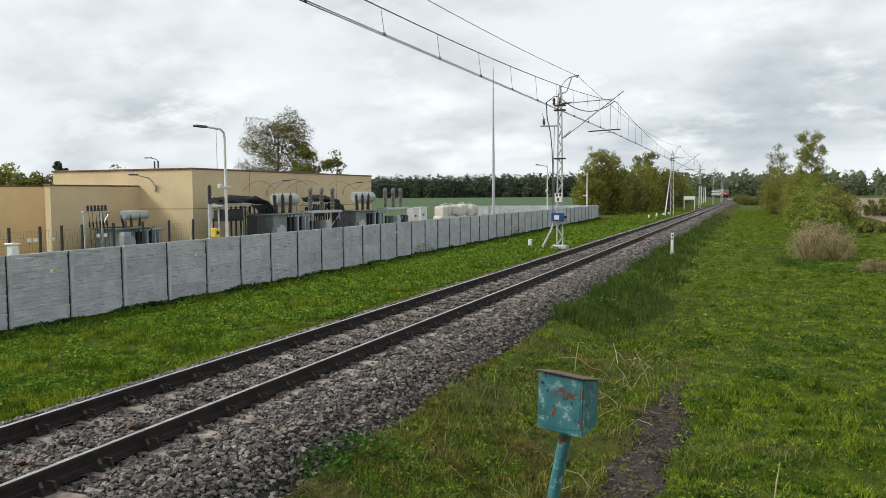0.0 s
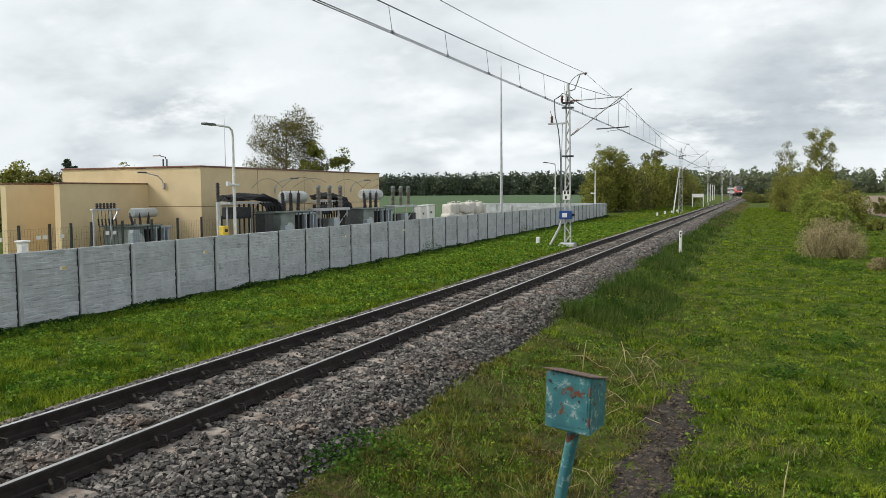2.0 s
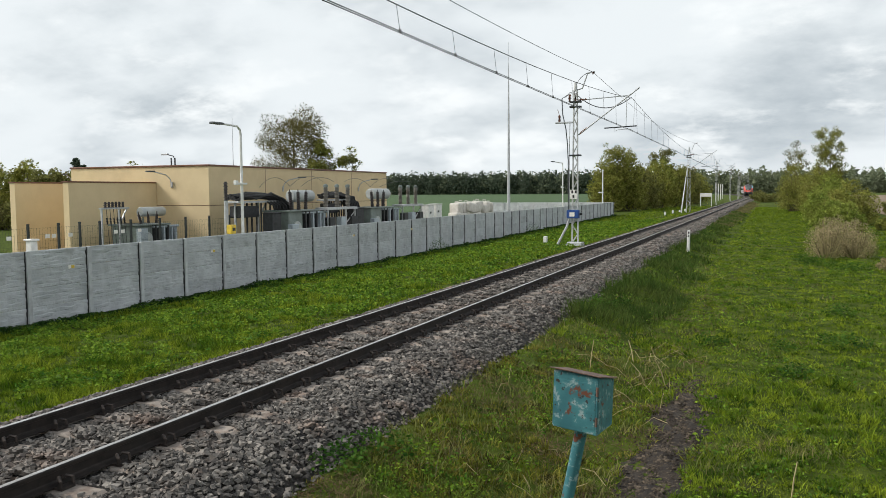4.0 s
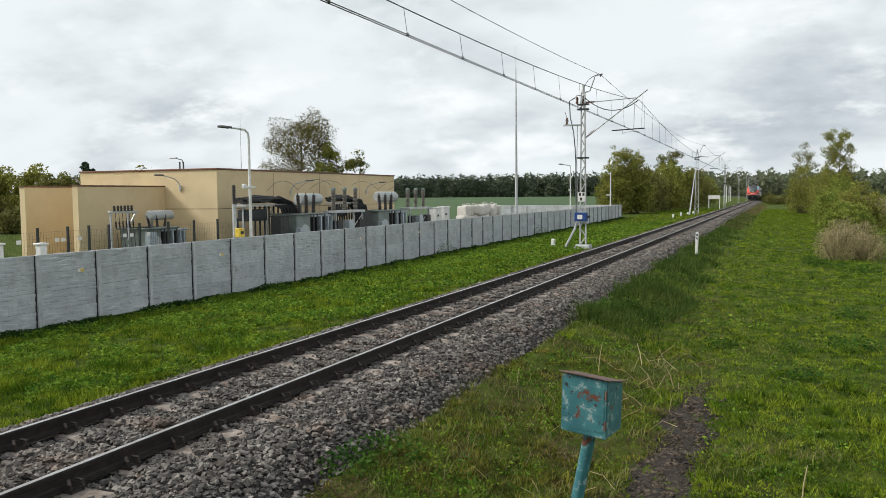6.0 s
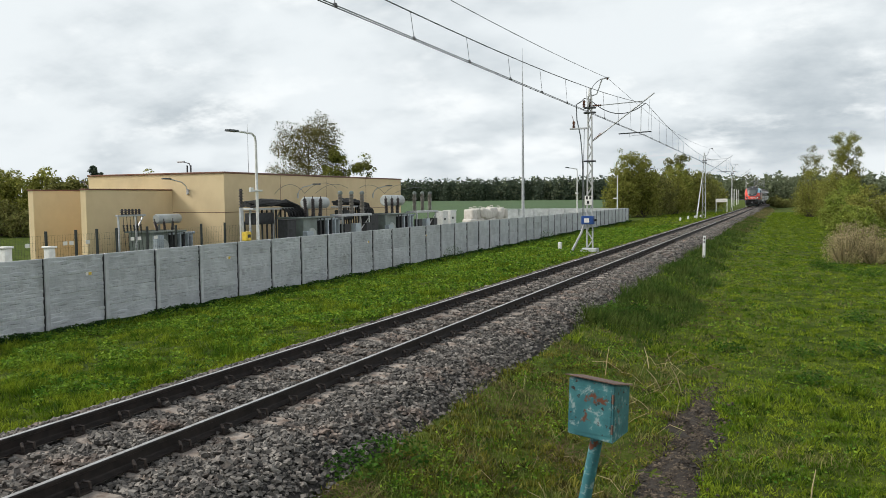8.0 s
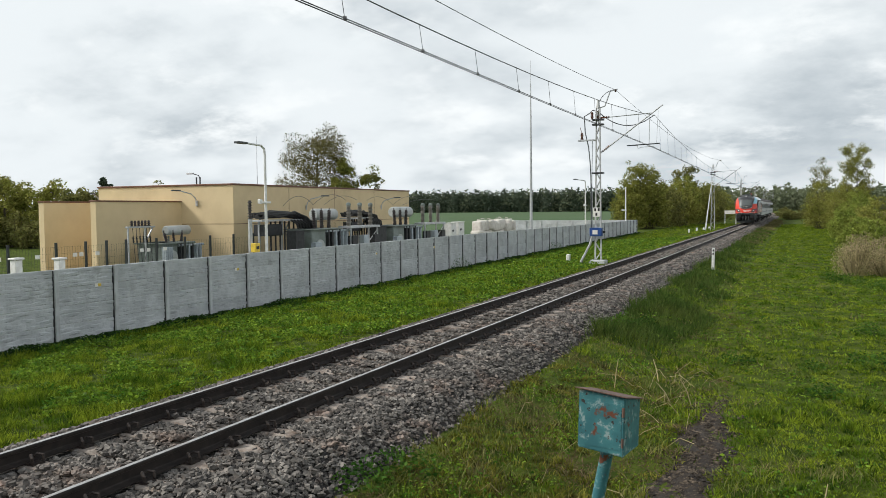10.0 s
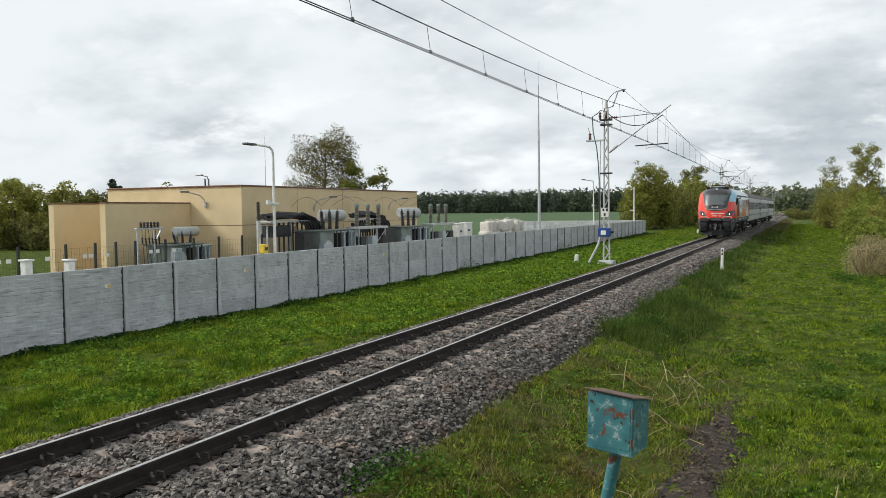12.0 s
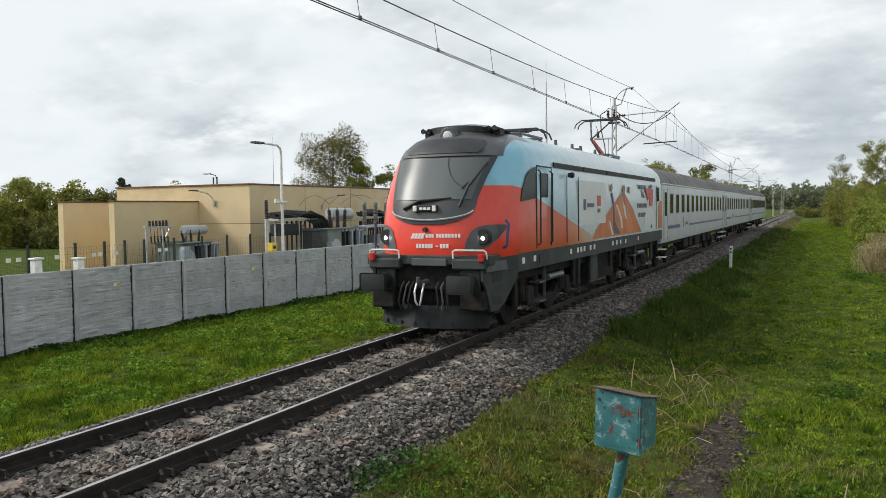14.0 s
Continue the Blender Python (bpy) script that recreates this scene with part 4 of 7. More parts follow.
        box(bm, a, b, 15.95, 16.35, 2.6, 3.1)
        part("rear_door_window", bm, M["darkglass"], t)
        # bogies
        for yc in (3.6, 13.2):
            bm = bmesh.new()
            prism(bm, [(yc - 2.3, 0.62), (yc - 2.2, 0.85), (yc - 0.9, 0.72), (yc - 0.5, 0.52), (yc + 0.5, 0.52), (yc + 0.9, 0.72), (yc + 2.2, 0.85), (yc + 2.3, 0.62), (yc + 1.0, 0.45), (yc + 0.5, 0.36), (yc - 0.5, 0.36), (yc - 1.0, 0.45)], *sorted((sx * 1.05, sx * 1.2)), axis="x")
            bog = part("bogie_frame", bm, M["under"], t)
            for dy in (-1.4, 1.4):
                bm = bmesh.new()
                bbox(bm, *sorted((sx * 1.1, sx * 1.3)), yc + dy - 0.22, yc + dy + 0.22, 0.42, 0.82, 0.04)
                tube(bm, [(sx * 1.2, yc + dy - 0.42, 0.55), (sx * 1.2, yc + dy - 0.42, 1.0)], 0.11, 10)
                tube(bm, [(sx * 1.2, yc + dy + 0.42, 0.55), (sx * 1.2, yc + dy + 0.42, 1.0)], 0.11, 10)
                part("axle_box", bm, M["under"], bog)
                bm = bmesh.new()
                tube(bm, [(sx * 1.34, yc + dy + 0.72, 0.52), (sx * 1.34, yc + dy + 0.72, 1.2)], 0.05, 8)
                part("damper", bm, M["sill"], bog, "grey tubular damper")
            bm = bmesh.new()
            tube(bm, [(sx * 1.36, yc - 0.5, 0.92), (sx * 1.36, yc + 0.6, 0.92)], 0.07, 8)
            part("yaw_damper", bm, M["podgrey"], bog)
            bm = bmesh.new()
            for zz in (0.45, 0.85):
                box(bm, *sorted((sx * 1.18, sx * 1.42)), yc - 1.2, yc - 0.75, zz, zz + 0.04)
            part("step", bm, M["podgrey"], bog)
        for y, z0 in ((0.98, 0.5), (5.15, 0.62), (6.7, 0.55), (9.0, 0.75), (10.2, 0.8), (11.1, 0.8), (15.5, 0.6), (16.4, 0.7)):
            bm = bmesh.new()
            bbox(bm, *sorted((sx * 1.30, sx * 1.38)), y, y + 0.16, z0, 1.22, 0.012)
            part("hanger_bracket", bm, M["under"], t)
        bm = bmesh.new()
        bbox(bm, *sorted((sx * 0.9, sx * 1.34)), 6.9, 7.7, 0.45, 1.2, 0.03)
        part("battery_box", bm, M["sill"], t)
    bm = bmesh.new()
    box(bm, -1.25, 1.25, 0.3, LOCO_L - 0.1, 1.0, 1.31)
    box(bm, -1.1, 1.1, 6.2, 10.6, 0.42, 1.05)
    box(bm, -1.2, 1.2, 0.34, 0.9, 0.45, 1.05)
    box(bm, -0.62, 0.62, 0.9, LOCO_L - 0.4, 0.4, 1.02)
    part("underframe", bm, M["under"], t)
    # roof gear and pantographs
    bm = bmesh.new()
    for y in (3.3, 8.0, 12.6):
        box(bm, -0.75, 0.75, y, y + 0.03, 3.98, 4.035)
    for y in (7.0, 8.6, 9.5, 11.2):
        tube(bm, [(0.4, y, 4.0), (0.4, y, 4.2)], [0.06, 0.04], 8)
    part("roof_fittings", bm, M["dome"], t)

    def pantograph(y, up):
        base = bmesh.new()
        for x in (-0.5, 0.5):
            tube(base, [(x, y - 0.7, 4.12), (x, y + 0.9, 4.12)], 0.035, 6)
        for dy in (-0.7, 0.9):
            tube(base, [(-0.5, y + dy, 4.12), (0.5, y + dy, 4.12)], 0.035, 6)
            for x in (-0.45, 0.45):
                disc_stack(base, (x, y + dy, 3.9), (x, y + dy, 4.1), 0.05, 0.085, 3)
        ob = part("pantograph", base, M["dome"], t)
        knee = Vector((0, y - 0.95, 4.62)) if up else Vector((0, y - 1.1, 4.20))
        hd = Vector((0, y + 0.35, 5.30)) if up else Vector((0, y + 0.35, 4.24))
        bm_ = bmesh.new()
        tube(bm_, [(0, y + 0.6, 4.14), knee], [0.06, 0.05], 8)
        if up:
            rod = bmesh.new()
            tube(rod, [(0.14, y + 0.35, 4.14), knee + Vector((0.07, 0, -0.05))], 0.035, 6)
            part("thrust_rod", rod, M["redpaint"], ob, "red insulating thrust rod")
        part("lower_arm", bm_, M["darksteel"], ob)
        bm_ = bmesh.new()
        for s in (-1, 1):
            tube(bm_, [knee, hd + Vector((s * 0.35, 0, 0))], 0.025, 6)
        part("upper_arm", bm_, M["darksteel"], ob)
        bm_ = bmesh.new()
        for dy in (-0.2, 0.2):
            tube(bm_, [hd + Vector((x, dy, z)) for x, z in ((-0.86, -0.2), (-0.8, -0.06), (-0.62, 0.06), (0.62, 0.06), (0.8, -0.06), (0.86, -0.2))], 0.022, 6)
        for x in (-0.35, 0.35):
            tube(bm_, [hd + Vector((x, -0.2, 0.03)), hd + Vector((x, 0.2, 0.03))], 0.018, 6)
        part("collector_head", bm_, M["darksteel"], ob)

    pantograph(13.3, True)
    pantograph(4.6, False)
    # wheelsets, which roll
    sets = []
    for yc in (3.6, 13.2):
        for dy in (-1.4, 1.4):
            ax = new("wheelset")
            ax.parent = t
            ax.matrix_basis = pose(0, yc + dy, 0.62)
            bm = bmesh.new()
            tube(bm, [(-1.05, 0, 0), (1.05, 0, 0)], 0.09, 12)
            part("axle", bm, M["under"], ax)
            for sx in (-1, 1):
                bm = bmesh.new()
                tube(bm, [(sx * 0.69, 0, 0), (sx * 0.70, 0, 0), (sx * 0.735, 0, 0), (sx * 0.82, 0, 0), (sx * 0.83, 0, 0)], [0.60, 0.648, 0.622, 0.618, 0.56], 28)
                for k in range(6):
                    a = k * math.pi / 3
                    tube(bm, [(sx * 0.83, 0.25 * math.cos(a), 0.25 * math.sin(a)), (sx * 0.85, 0.25 * math.cos(a), 0.25 * math.sin(a))], 0.035, 6)
                part("wheel", bm, M["under"], ax, smooth=True)
            sets.append((ax, yc + dy))
    return t, sets


# ---- coaches ----
COACH_L, COACH_PITCH = 22.7, 23.0
SECTION = [(-1.36, 1.02), (-1.41, 1.25), (-1.41, 3.05), (-1.38, 3.25), (-1.30, 3.45), (-1.10, 3.72), (-0.75, 3.93), (-0.35, 4.03), (0, 4.05)]
SECTION = SECTION + [(-x, z) for x, z in SECTION[-2::-1]]


def make_coach(k, bistro):
    t = thing("coach", None, "silver-grey passenger coach with dark-banded windows" if bistro else "silver-grey passenger coach with a row of windows and blue stripe", "railway coach", "coaches of the train")
    bm = bmesh.new()
    prism(bm, [p for p in SECTION if p[1] < 3.4] , 0, COACH_L)
    part("body", bm, M["coachside"], t, smooth=True)
    bm = bmesh.new()
    roof = [p for p in SECTION if p[1] >= 3.25]
    prism(bm, roof, -0.02, COACH_L + 0.02)
    rf = part("roof", bm, M["coachroof"], t, "dull grey ribbed roof", smooth=True)
    bm = bmesh.new()
    for i in range(24):
        y = 0.5 + i * 0.94
        for (xa, za), (xb, zb) in zip(roof, roof[1:]):
            box(bm, -0.5, 0.5, -0.02, 0.02, -0.01, 0.012, Matrix.Translation(((xa + xb) / 2, y, (za + zb) / 2)) @ pose(0, 0, 0, 0, -math.degrees(math.atan2(zb - za, xb - xa)), 0) @ Matrix.Diagonal((math.hypot(xb - xa, zb - za), 1, 1, 1)))
    tagged(part("roof_ribs", bm, M["coachroof"], rf), kind="stuff")
    bm = bmesh.new()
    prism(bm, [(x * 0.985, z * 0.99) for x, z in SECTION], -0.06, 0.0)
    prism(bm, [(x * 0.985, z * 0.99) for x, z in SECTION], COACH_L, COACH_L + 0.06)
    end = part("end_wall", bm, M["coachend"], t, "violet-grey end wall")
    bm = bmesh.new()
    for y0, y1 in ((-0.17, -0.05), (COACH_L + 0.05, COACH_L + 0.15)):
        for x in (-0.75, 0.75):
            bbox(bm, x - 0.1, x + 0.1, y0, y1, 1.1, 3.3, 0.04)
        bbox(bm, -0.85, 0.85, y0, y1, 3.2, 3.4, 0.04)
    part("gangway_bellows", bm, M["black"], end)
    for sx in (-1, 1):
        a, b = sorted((sx * 1.4105, sx * 1.42))
        n = 13
        for i in range(n):
            y = 1.75 + i * 1.53
            wide = 1.50 if bistro else 0.86
            bm = bmesh.new()
            bbox(bm, a, b, y, y + wide, 2.10, 2.94, 0.004)
            w = part("window", bm, M["coachend"], t)
            bm = bmesh.new()
            bbox(bm, a, sorted((sx * 1.412, sx * 1.423))[1] if sx > 0 else b, y + 0.05, y + wide - 0.05, 2.15, 2.89, 0.003)
            if sx < 0:
                for v in bm.verts:
                    v.co.x -= 0.003
            part("pane", bm, M["darkglass"], w)
        for y in (0.35, COACH_L - 1.15):
            bm = bmesh.new()
            bbox(bm, a, b, y, y + 0.82, 1.2, 3.05, 0.006)
            d = part("door", bm, M["coachside"], t)
            bm = bmesh.new()
            box(bm, *sorted((sx * 1.421, sx * 1.426)), y + 0.16, y + 0.66, 2.05, 2.95)
            part("door_pane", bm, M["darkglass"], d)
            for s in (0, 0.82):
                bm = bmesh.new()
                box(bm, *sorted((sx * 1.411, sx * 1.424)), y + s - 0.015, y + s + 0.015, 1.15, 3.08)
                part("door_seal", bm, M["black"], d)
        bm = bmesh.new()
        a5, b5 = sorted((sx * 1.411, sx * 1.416))
        box(bm, a5, b5, 1.35, 4.4, 1.52, 1.66)
        box(bm, a5, b5, 7.2, COACH_L - 1.3, 1.54, 1.63)
        part("stripe", bm, M["stripe"], t, "dark blue waist stripe")
        bm = bmesh.new()
        tube(bm, [(sx * 1.40, 0, 3.27), (sx * 1.40, COACH_L, 3.27)], 0.028, 6)
        part("gutter", bm, M["letter"], t)
        bm = bmesh.new()
        box(bm, a5, b5, 5.3, 5.45, 1.5, 1.95)
        box(bm, a5, b5, 6.0, 6.7, 1.6, 1.72)
        tagged(part("side_marks", bm, M["podgrey"], t), kind="stuff")
        for yc in (3.4, COACH_L - 3.4):
            bm = bmesh.new()
            prism(bm, [(yc - 1.7, 0.55), (yc - 1.6, 0.72), (yc - 0.6, 0.62), (yc + 0.6, 0.62), (yc + 1.6, 0.72), (yc + 1.7, 0.55), (yc + 0.7, 0.36), (yc - 0.7, 0.36)], *sorted((sx * 0.95, sx * 1.1)), axis="x")
            bog = part("bogie_frame", bm, M["under"], t)
            for dy in (-1.25, 1.25):
                bm = bmesh.new()
                tube(bm, [(sx * 0.69, yc + dy, 0.46), (sx * 0.70, yc + dy, 0.46), (sx * 0.82, yc + dy, 0.46), (sx * 0.83, yc + dy, 0.46)], [0.45, 0.48, 0.46, 0.4], 20)
                part("wheel", bm, M["under"], bog)
                bm = bmesh.new()
                bbox(bm, *sorted((sx * 1.0, sx * 1.2)), yc + dy - 0.18, yc + dy + 0.18, 0.32, 0.66, 0.03)
                part("axle_box", bm, M["under"], bog)
        for y, w in ((6.4, 1.3), (8.3, 0.9), (10.2, 1.7), (13.2, 1.2), (15.2, 0.8)):
            bm = bmesh.new()
            bbox(bm, *sorted((sx * 0.8, sx * 1.28)), y, y + w, 0.55, 1.04, 0.03)
            part("equipment_box", bm, M["under"], t)
        for y in (0.4, COACH_L - 1.1):
            bm = bmesh.new()
            for zz in (0.45, 0.75):
                box(bm, *sorted((sx * 1.1, sx * 1.4)), y, y + 0.7, zz, zz + 0.03)
            part("boarding_step", bm, M["letter"], t)
    bm = bmesh.new()
    box(bm, -1.2, 1.2, 0.1, COACH_L - 0.1, 0.85, 1.03)
    part("underframe", bm, M["under"], t)
    return t


TRAIN_Y, TRAIN_V = 13.75, 27.35


def vehicle_pose(s, L, pivot=3.6):
    a, b = s + pivot, s + L - pivot
    p, q = Vector((line_x(a), a, 0)), Vector((line_x(b), b, 0))
    d = (q - p).normalized()
    o = p - d * pivot
    return pose(o.x, o.y, 0, 0, 0, math.degrees(math.atan2(-d.x, d.y)))


loco, wheelsets = make_loco()
VEHICLES = [(loco, 0.0, LOCO_L)]
for k in range(3):
    VEHICLES.append((make_coach(k, k == 2), LOCO_L + 0.35 + COACH_PITCH * k, COACH_L))


def motions():
    for ob, s0, L in VEHICLES:
        walk(ob, [(t * 0.5, vehicle_pose(TRAIN_Y + TRAIN_V * (14.0 - t * 0.5) + s0, L)) for t in range(29)])
    # wheels of 0.62 m radius roll about 84 degrees in a thirtieth of a second
    for ax, y in wheelsets:
        walk(ax, [(i / 30, pose(0, y, 0.62, math.degrees(TRAIN_V * i / 30 / 0.62) % 360.0)) for i in range(421)])

# ---- overhead line ----
MASTS = [-21.0, 42.0, 105.0, 160.0, 216.0, 272.0, 325.0]
MAST_X = -2.84
CONTACT_Z, MESSENGER_Z, FEEDER_Z = 5.40, 7.05, 8.47
MAST_DZ = [0, 0, -0.33, -0.33, -0.33, -0.33, -0.33]
STAG = [0.2, 0.1, -0.15, 0.2, -0.2, 0.2, -0.2]


def mast(y, k):
    a, cx = math.degrees(line_turn(y)), line_x(y)
    t = thing("catenary_mast", pose(cx, y, MAST_DZ[k], 0, 0, a), "white-painted steel lattice mast carrying the overhead wires", "mast", "masts along the line")
    h0, h1 = -0.3, 7.6
    w0, w1 = (0.155, 0.085) if k != 2 else (0.22, 0.11)
    for sx in (-1, 1):
        bm = bmesh.new()
        p0, p1 = Vector((MAST_X + sx * w0, 0, h0)), Vector((MAST_X + sx * w1, 0, h1))
        for dy in (-0.09, 0.09):
            tube(bm, [p0 + Vector((0, dy, 0)), p1 + Vector((0, dy * 0.8, 0))], 0.028, 4)
        tube(bm, [p0, p1], 0.045, 4)
        part("upright", bm, M["mastpaint"], t)
    n = 17
    for i in range(n):
        za, zb = h0 + (h1 - h0) * i / n, h0 + (h1 - h0) * (i + 1) / n
        s = 1 if i % 2 else -1
        ra, rb = w0 + (w1 - w0) * i / n, w0 + (w1 - w0) * (i + 1) / n
        for dy in (-0.075, 0.075):
            bm = bmesh.new()
            tube(bm, [(MAST_X + s * ra, dy, za), (MAST_X - s * rb, dy, zb)], 0.020, 4)
            part("lacing_bar", bm, M["mastpaint"], t)
    for z in (4.25, 7.0, 6.75):
        bm = bmesh.new()
        bbox(bm, MAST_X - 0.3, MAST_X + 0.3, -0.14, 0.14, z - 0.04, z + 0.04, 0.01)
        part("clamp_plate", bm, M["darksteel"], t)
    bm = bmesh.new()
    tube(bm, [(MAST_X, 0, 7.55), (MAST_X, 0, 8.0)], [0.1, 0.07], 8)
    part("mast_head", bm, M["mastpaint"], t)
    bm = bmesh.new()
    bbox(bm, MAST_X - 0.42, MAST_X + 0.42, -0.35, 0.35, -0.75, -0.27, 0.03)
    part("foundation", bm, M["fencepost"], t)
    if k == 2:
        for dy in (-0.5, -1.0):
            bm = bmesh.new()
            tube(bm, [(MAST_X - 0.75, dy * 2.2, -0.5), (MAST_X - 0.1, 0, 6.2)], 0.035, 6)
            part("stay", bm, M["whitepaint"], t)
    return t


def cantilever(t, s):
    """The arm that holds the wires over the track; s: where the contact wire runs."""
    bm = bmesh.new()
    tube(bm, [(MAST_X + 0.15, 0, 5.30), (0.42, 0, 7.58)], 0.036, 8)
    part("cantilever_arm", bm, M["galv"], t)
    bm = bmesh.new()
    tube(bm, [(MAST_X + 0.1, 0, 7.08), (-0.1, 0, 7.2)], 0.024, 6)
    part("top_tie", bm, M["galv"], t)
    bm = bmesh.new()
    tube(bm, [(-1.35, 0, 5.60), (0.28, 0, 5.66)], 0.03, 6)
    reg = part("registration_tube", bm, M["darksteel"], t)
    bm = bmesh.new()
    tube(bm, [(-0.25, 0, 5.64), (-0.22, 0, 7.02)], 0.02, 6)
    tube(bm, [(0.12, 0, 5.66), (0.2, 0, 7.3)], 0.01, 5)
    part("hanger", bm, M["galv"], reg)
    bm = bmesh.new()
    tube(bm, [(-0.82, 0, 5.62), (-0.81, 0, 5.42), (-0.65, 0, 5.50), (s - 0.15, 0, 5.52), (s, 0, CONTACT_Z + 0.02)], 0.016, 6)
    part("steady_arm", bm, M["galv"], reg)
    for p, q in (((MAST_X + 0.25, 0, 5.38), (MAST_X + 0.6, 0, 5.66)), ((MAST_X + 0.15, 0, 7.09), (MAST_X + 0.6, 0, 7.11))):
        bm = bmesh.new()
        disc_stack(bm, p, q, 0.03, 0.08, 5)
        part("insulator", bm, M["coping"], t, "brown ribbed insulator")
    bm = bmesh.new()
    tube(bm, [(MAST_X + 0.05, 0, 7.6), (MAST_X + 0.35, 0, 7.68), (MAST_X + 0.62, 0, 8.42), (MAST_X + 1.0, 0, 8.5)], 0.035, 6)
    part("feeder_bracket", bm, M["galv"], t)
    bm = bmesh.new()
    disc_stack(bm, (MAST_X + 0.9, 0, 8.50), (MAST_X + 0.9, 0, 8.36), 0.03, 0.07, 3)
    part("feeder_insulator", bm, M["coping"], t)


masts = []
for k, y in enumerate(MASTS):
    t = mast(y, k)
    cantilever(t, STAG[k])
    masts.append(t)

# switch gear, cables and boxes on the near mast
m1 = masts[1]
bm = bmesh.new()
tube(bm, [(MAST_X - 0.45, 0, 7.35), (MAST_X - 0.72, 0, 7.2), (MAST_X - 0.68, 0, 6.4), (MAST_X - 0.5, 0, 5.6), (MAST_X - 0.42, 0, 4.8), (MAST_X - 0.38, 0, 4.0), (MAST_X - 0.36, 0, 1.0), (MAST_X - 0.5, 0, 0.5), (MAST_X - 0.85, -0.1, -0.45)], 0.030, 8)
part("feed_cable", bm, M["podgrey"], m1)
bm = bmesh.new()
tube(bm, [(MAST_X - 0.30, 0.05, 6.0), (MAST_X - 0.34, 0.05, 4.2), (MAST_X - 0.30, 0.05, 0.9)], 0.022, 6)
part("control_rod", bm, M["galv"], m1)
bm = bmesh.new()
bbox(bm, MAST_X - 1.05, MAST_X - 0.15, -0.1, 0.1, 5.92, 6.0, 0.01)
sw = part("switch_bracket", bm, M["galv"], m1)
bm = bmesh.new()
disc_stack(bm, (MAST_X - 0.85, 0, 6.0), (MAST_X - 0.85, 0, 6.35), 0.05, 0.1, 5)
tube(bm, [(MAST_X - 0.85, 0, 6.35), (MAST_X - 0.95, 0, 6.65)], 0.015, 5)
part("surge_arrester", bm, M["coping"], sw)
bm = bmesh.new()
tube(bm, [(MAST_X - 0.45, 0, 7.35), (MAST_X - 0.3, 0, 7.5), (MAST_X, 0, 7.42)] + [(MAST_X + 0.3 + 2.55 * u, 0, 7.15 - 0.05 * u - 2.0 * u * (1 - u)) for u in (q / 10 for q in range(11))], 0.022, 6)
part("jumper_cable", bm, M["darksteel"], m1, "slack dark jumper cable")
for rise, reach in ((0.95, 0.95), (0.80, 0.80)):
    bm = bmesh.new()
    tube(bm, [(MAST_X + 0.02 + reach * (1 - math.cos(a)) / 2, 0.05, 7.7 + 0.75 * q / 10 + rise * 0.35 * math.sin(a)) for q, a in ((q, math.pi * q / 10) for q in range(11))], 0.014, 5)
    part("feeder_loop", bm, M["darksteel"], m1, "thin bowed feeder cable")
for x in (-0.35, -0.05):
    bm = bmesh.new()
    disc_stack(bm, (MAST_X + x, 0.16, 7.05), (MAST_X + x, 0.16, 7.42), 0.05, 0.1, 5)
    part("pin_insulator", bm, M["coping"], m1)
bm = bmesh.new()
bbox(bm, MAST_X - 0.22, MAST_X + 0.16, -0.20, -0.16, 1.98, 2.46, 0.01)
pl_ = part("number_plate", bm, M["letter"], m1, "white plate with dark marks")
bm = bmesh.new()
for x0, z0 in ((-0.16, 2.28), (0.02, 2.28), (-0.1, 2.04)):
    box(bm, MAST_X + x0, MAST_X + x0 + 0.1, -0.206, -0.201, z0, z0 + 0.15)
tagged(part("plate_bars", bm, M["black"], pl_), kind="stuff")
bm = bmesh.new()
bbox(bm, MAST_X - 0.36, MAST_X + 0.28, -0.42, -0.10, 0.98, 1.42, 0.03)
bb = part("drive_box", bm, M["blue"], m1, "blue metal drive box with white label")
bm = bmesh.new()
box(bm, MAST_X - 0.2, MAST_X + 0.06, -0.428, -0.422, 1.08, 1.3)
part("box_label", bm, M["letter"], bb)
bm = bmesh.new()
tube(bm, [(MAST_X + 0.3, -0.25, 1.2), (MAST_X + 0.42, -0.25, 1.2)], 0.06, 8)
part("box_knob", bm, M["black"], bb)
bm = bmesh.new()
tube(bm, [(MAST_X - 0.3, 0, 1.0), (MAST_X - 0.42, -0.05, 0.55), (MAST_X - 0.95, -0.15, -0.5)], 0.06, 8)
part("cable_duct", bm, M["fencepost"], m1)


def span_points(k, zf, xs, n=24):
    y0, y1 = MASTS[k], MASTS[k + 1]
    out = []
    for i in range(n + 1):
        u = i / n
        y = y0 + (y1 - y0) * u
        x = (1 - u) * (line_x(y0) + xs(k)) + u * (line_x(y1) + xs(k + 1))
        out.append((x, y, zf(u) + (1 - u) * MAST_DZ[k] + u * MAST_DZ[k + 1]))
    return out


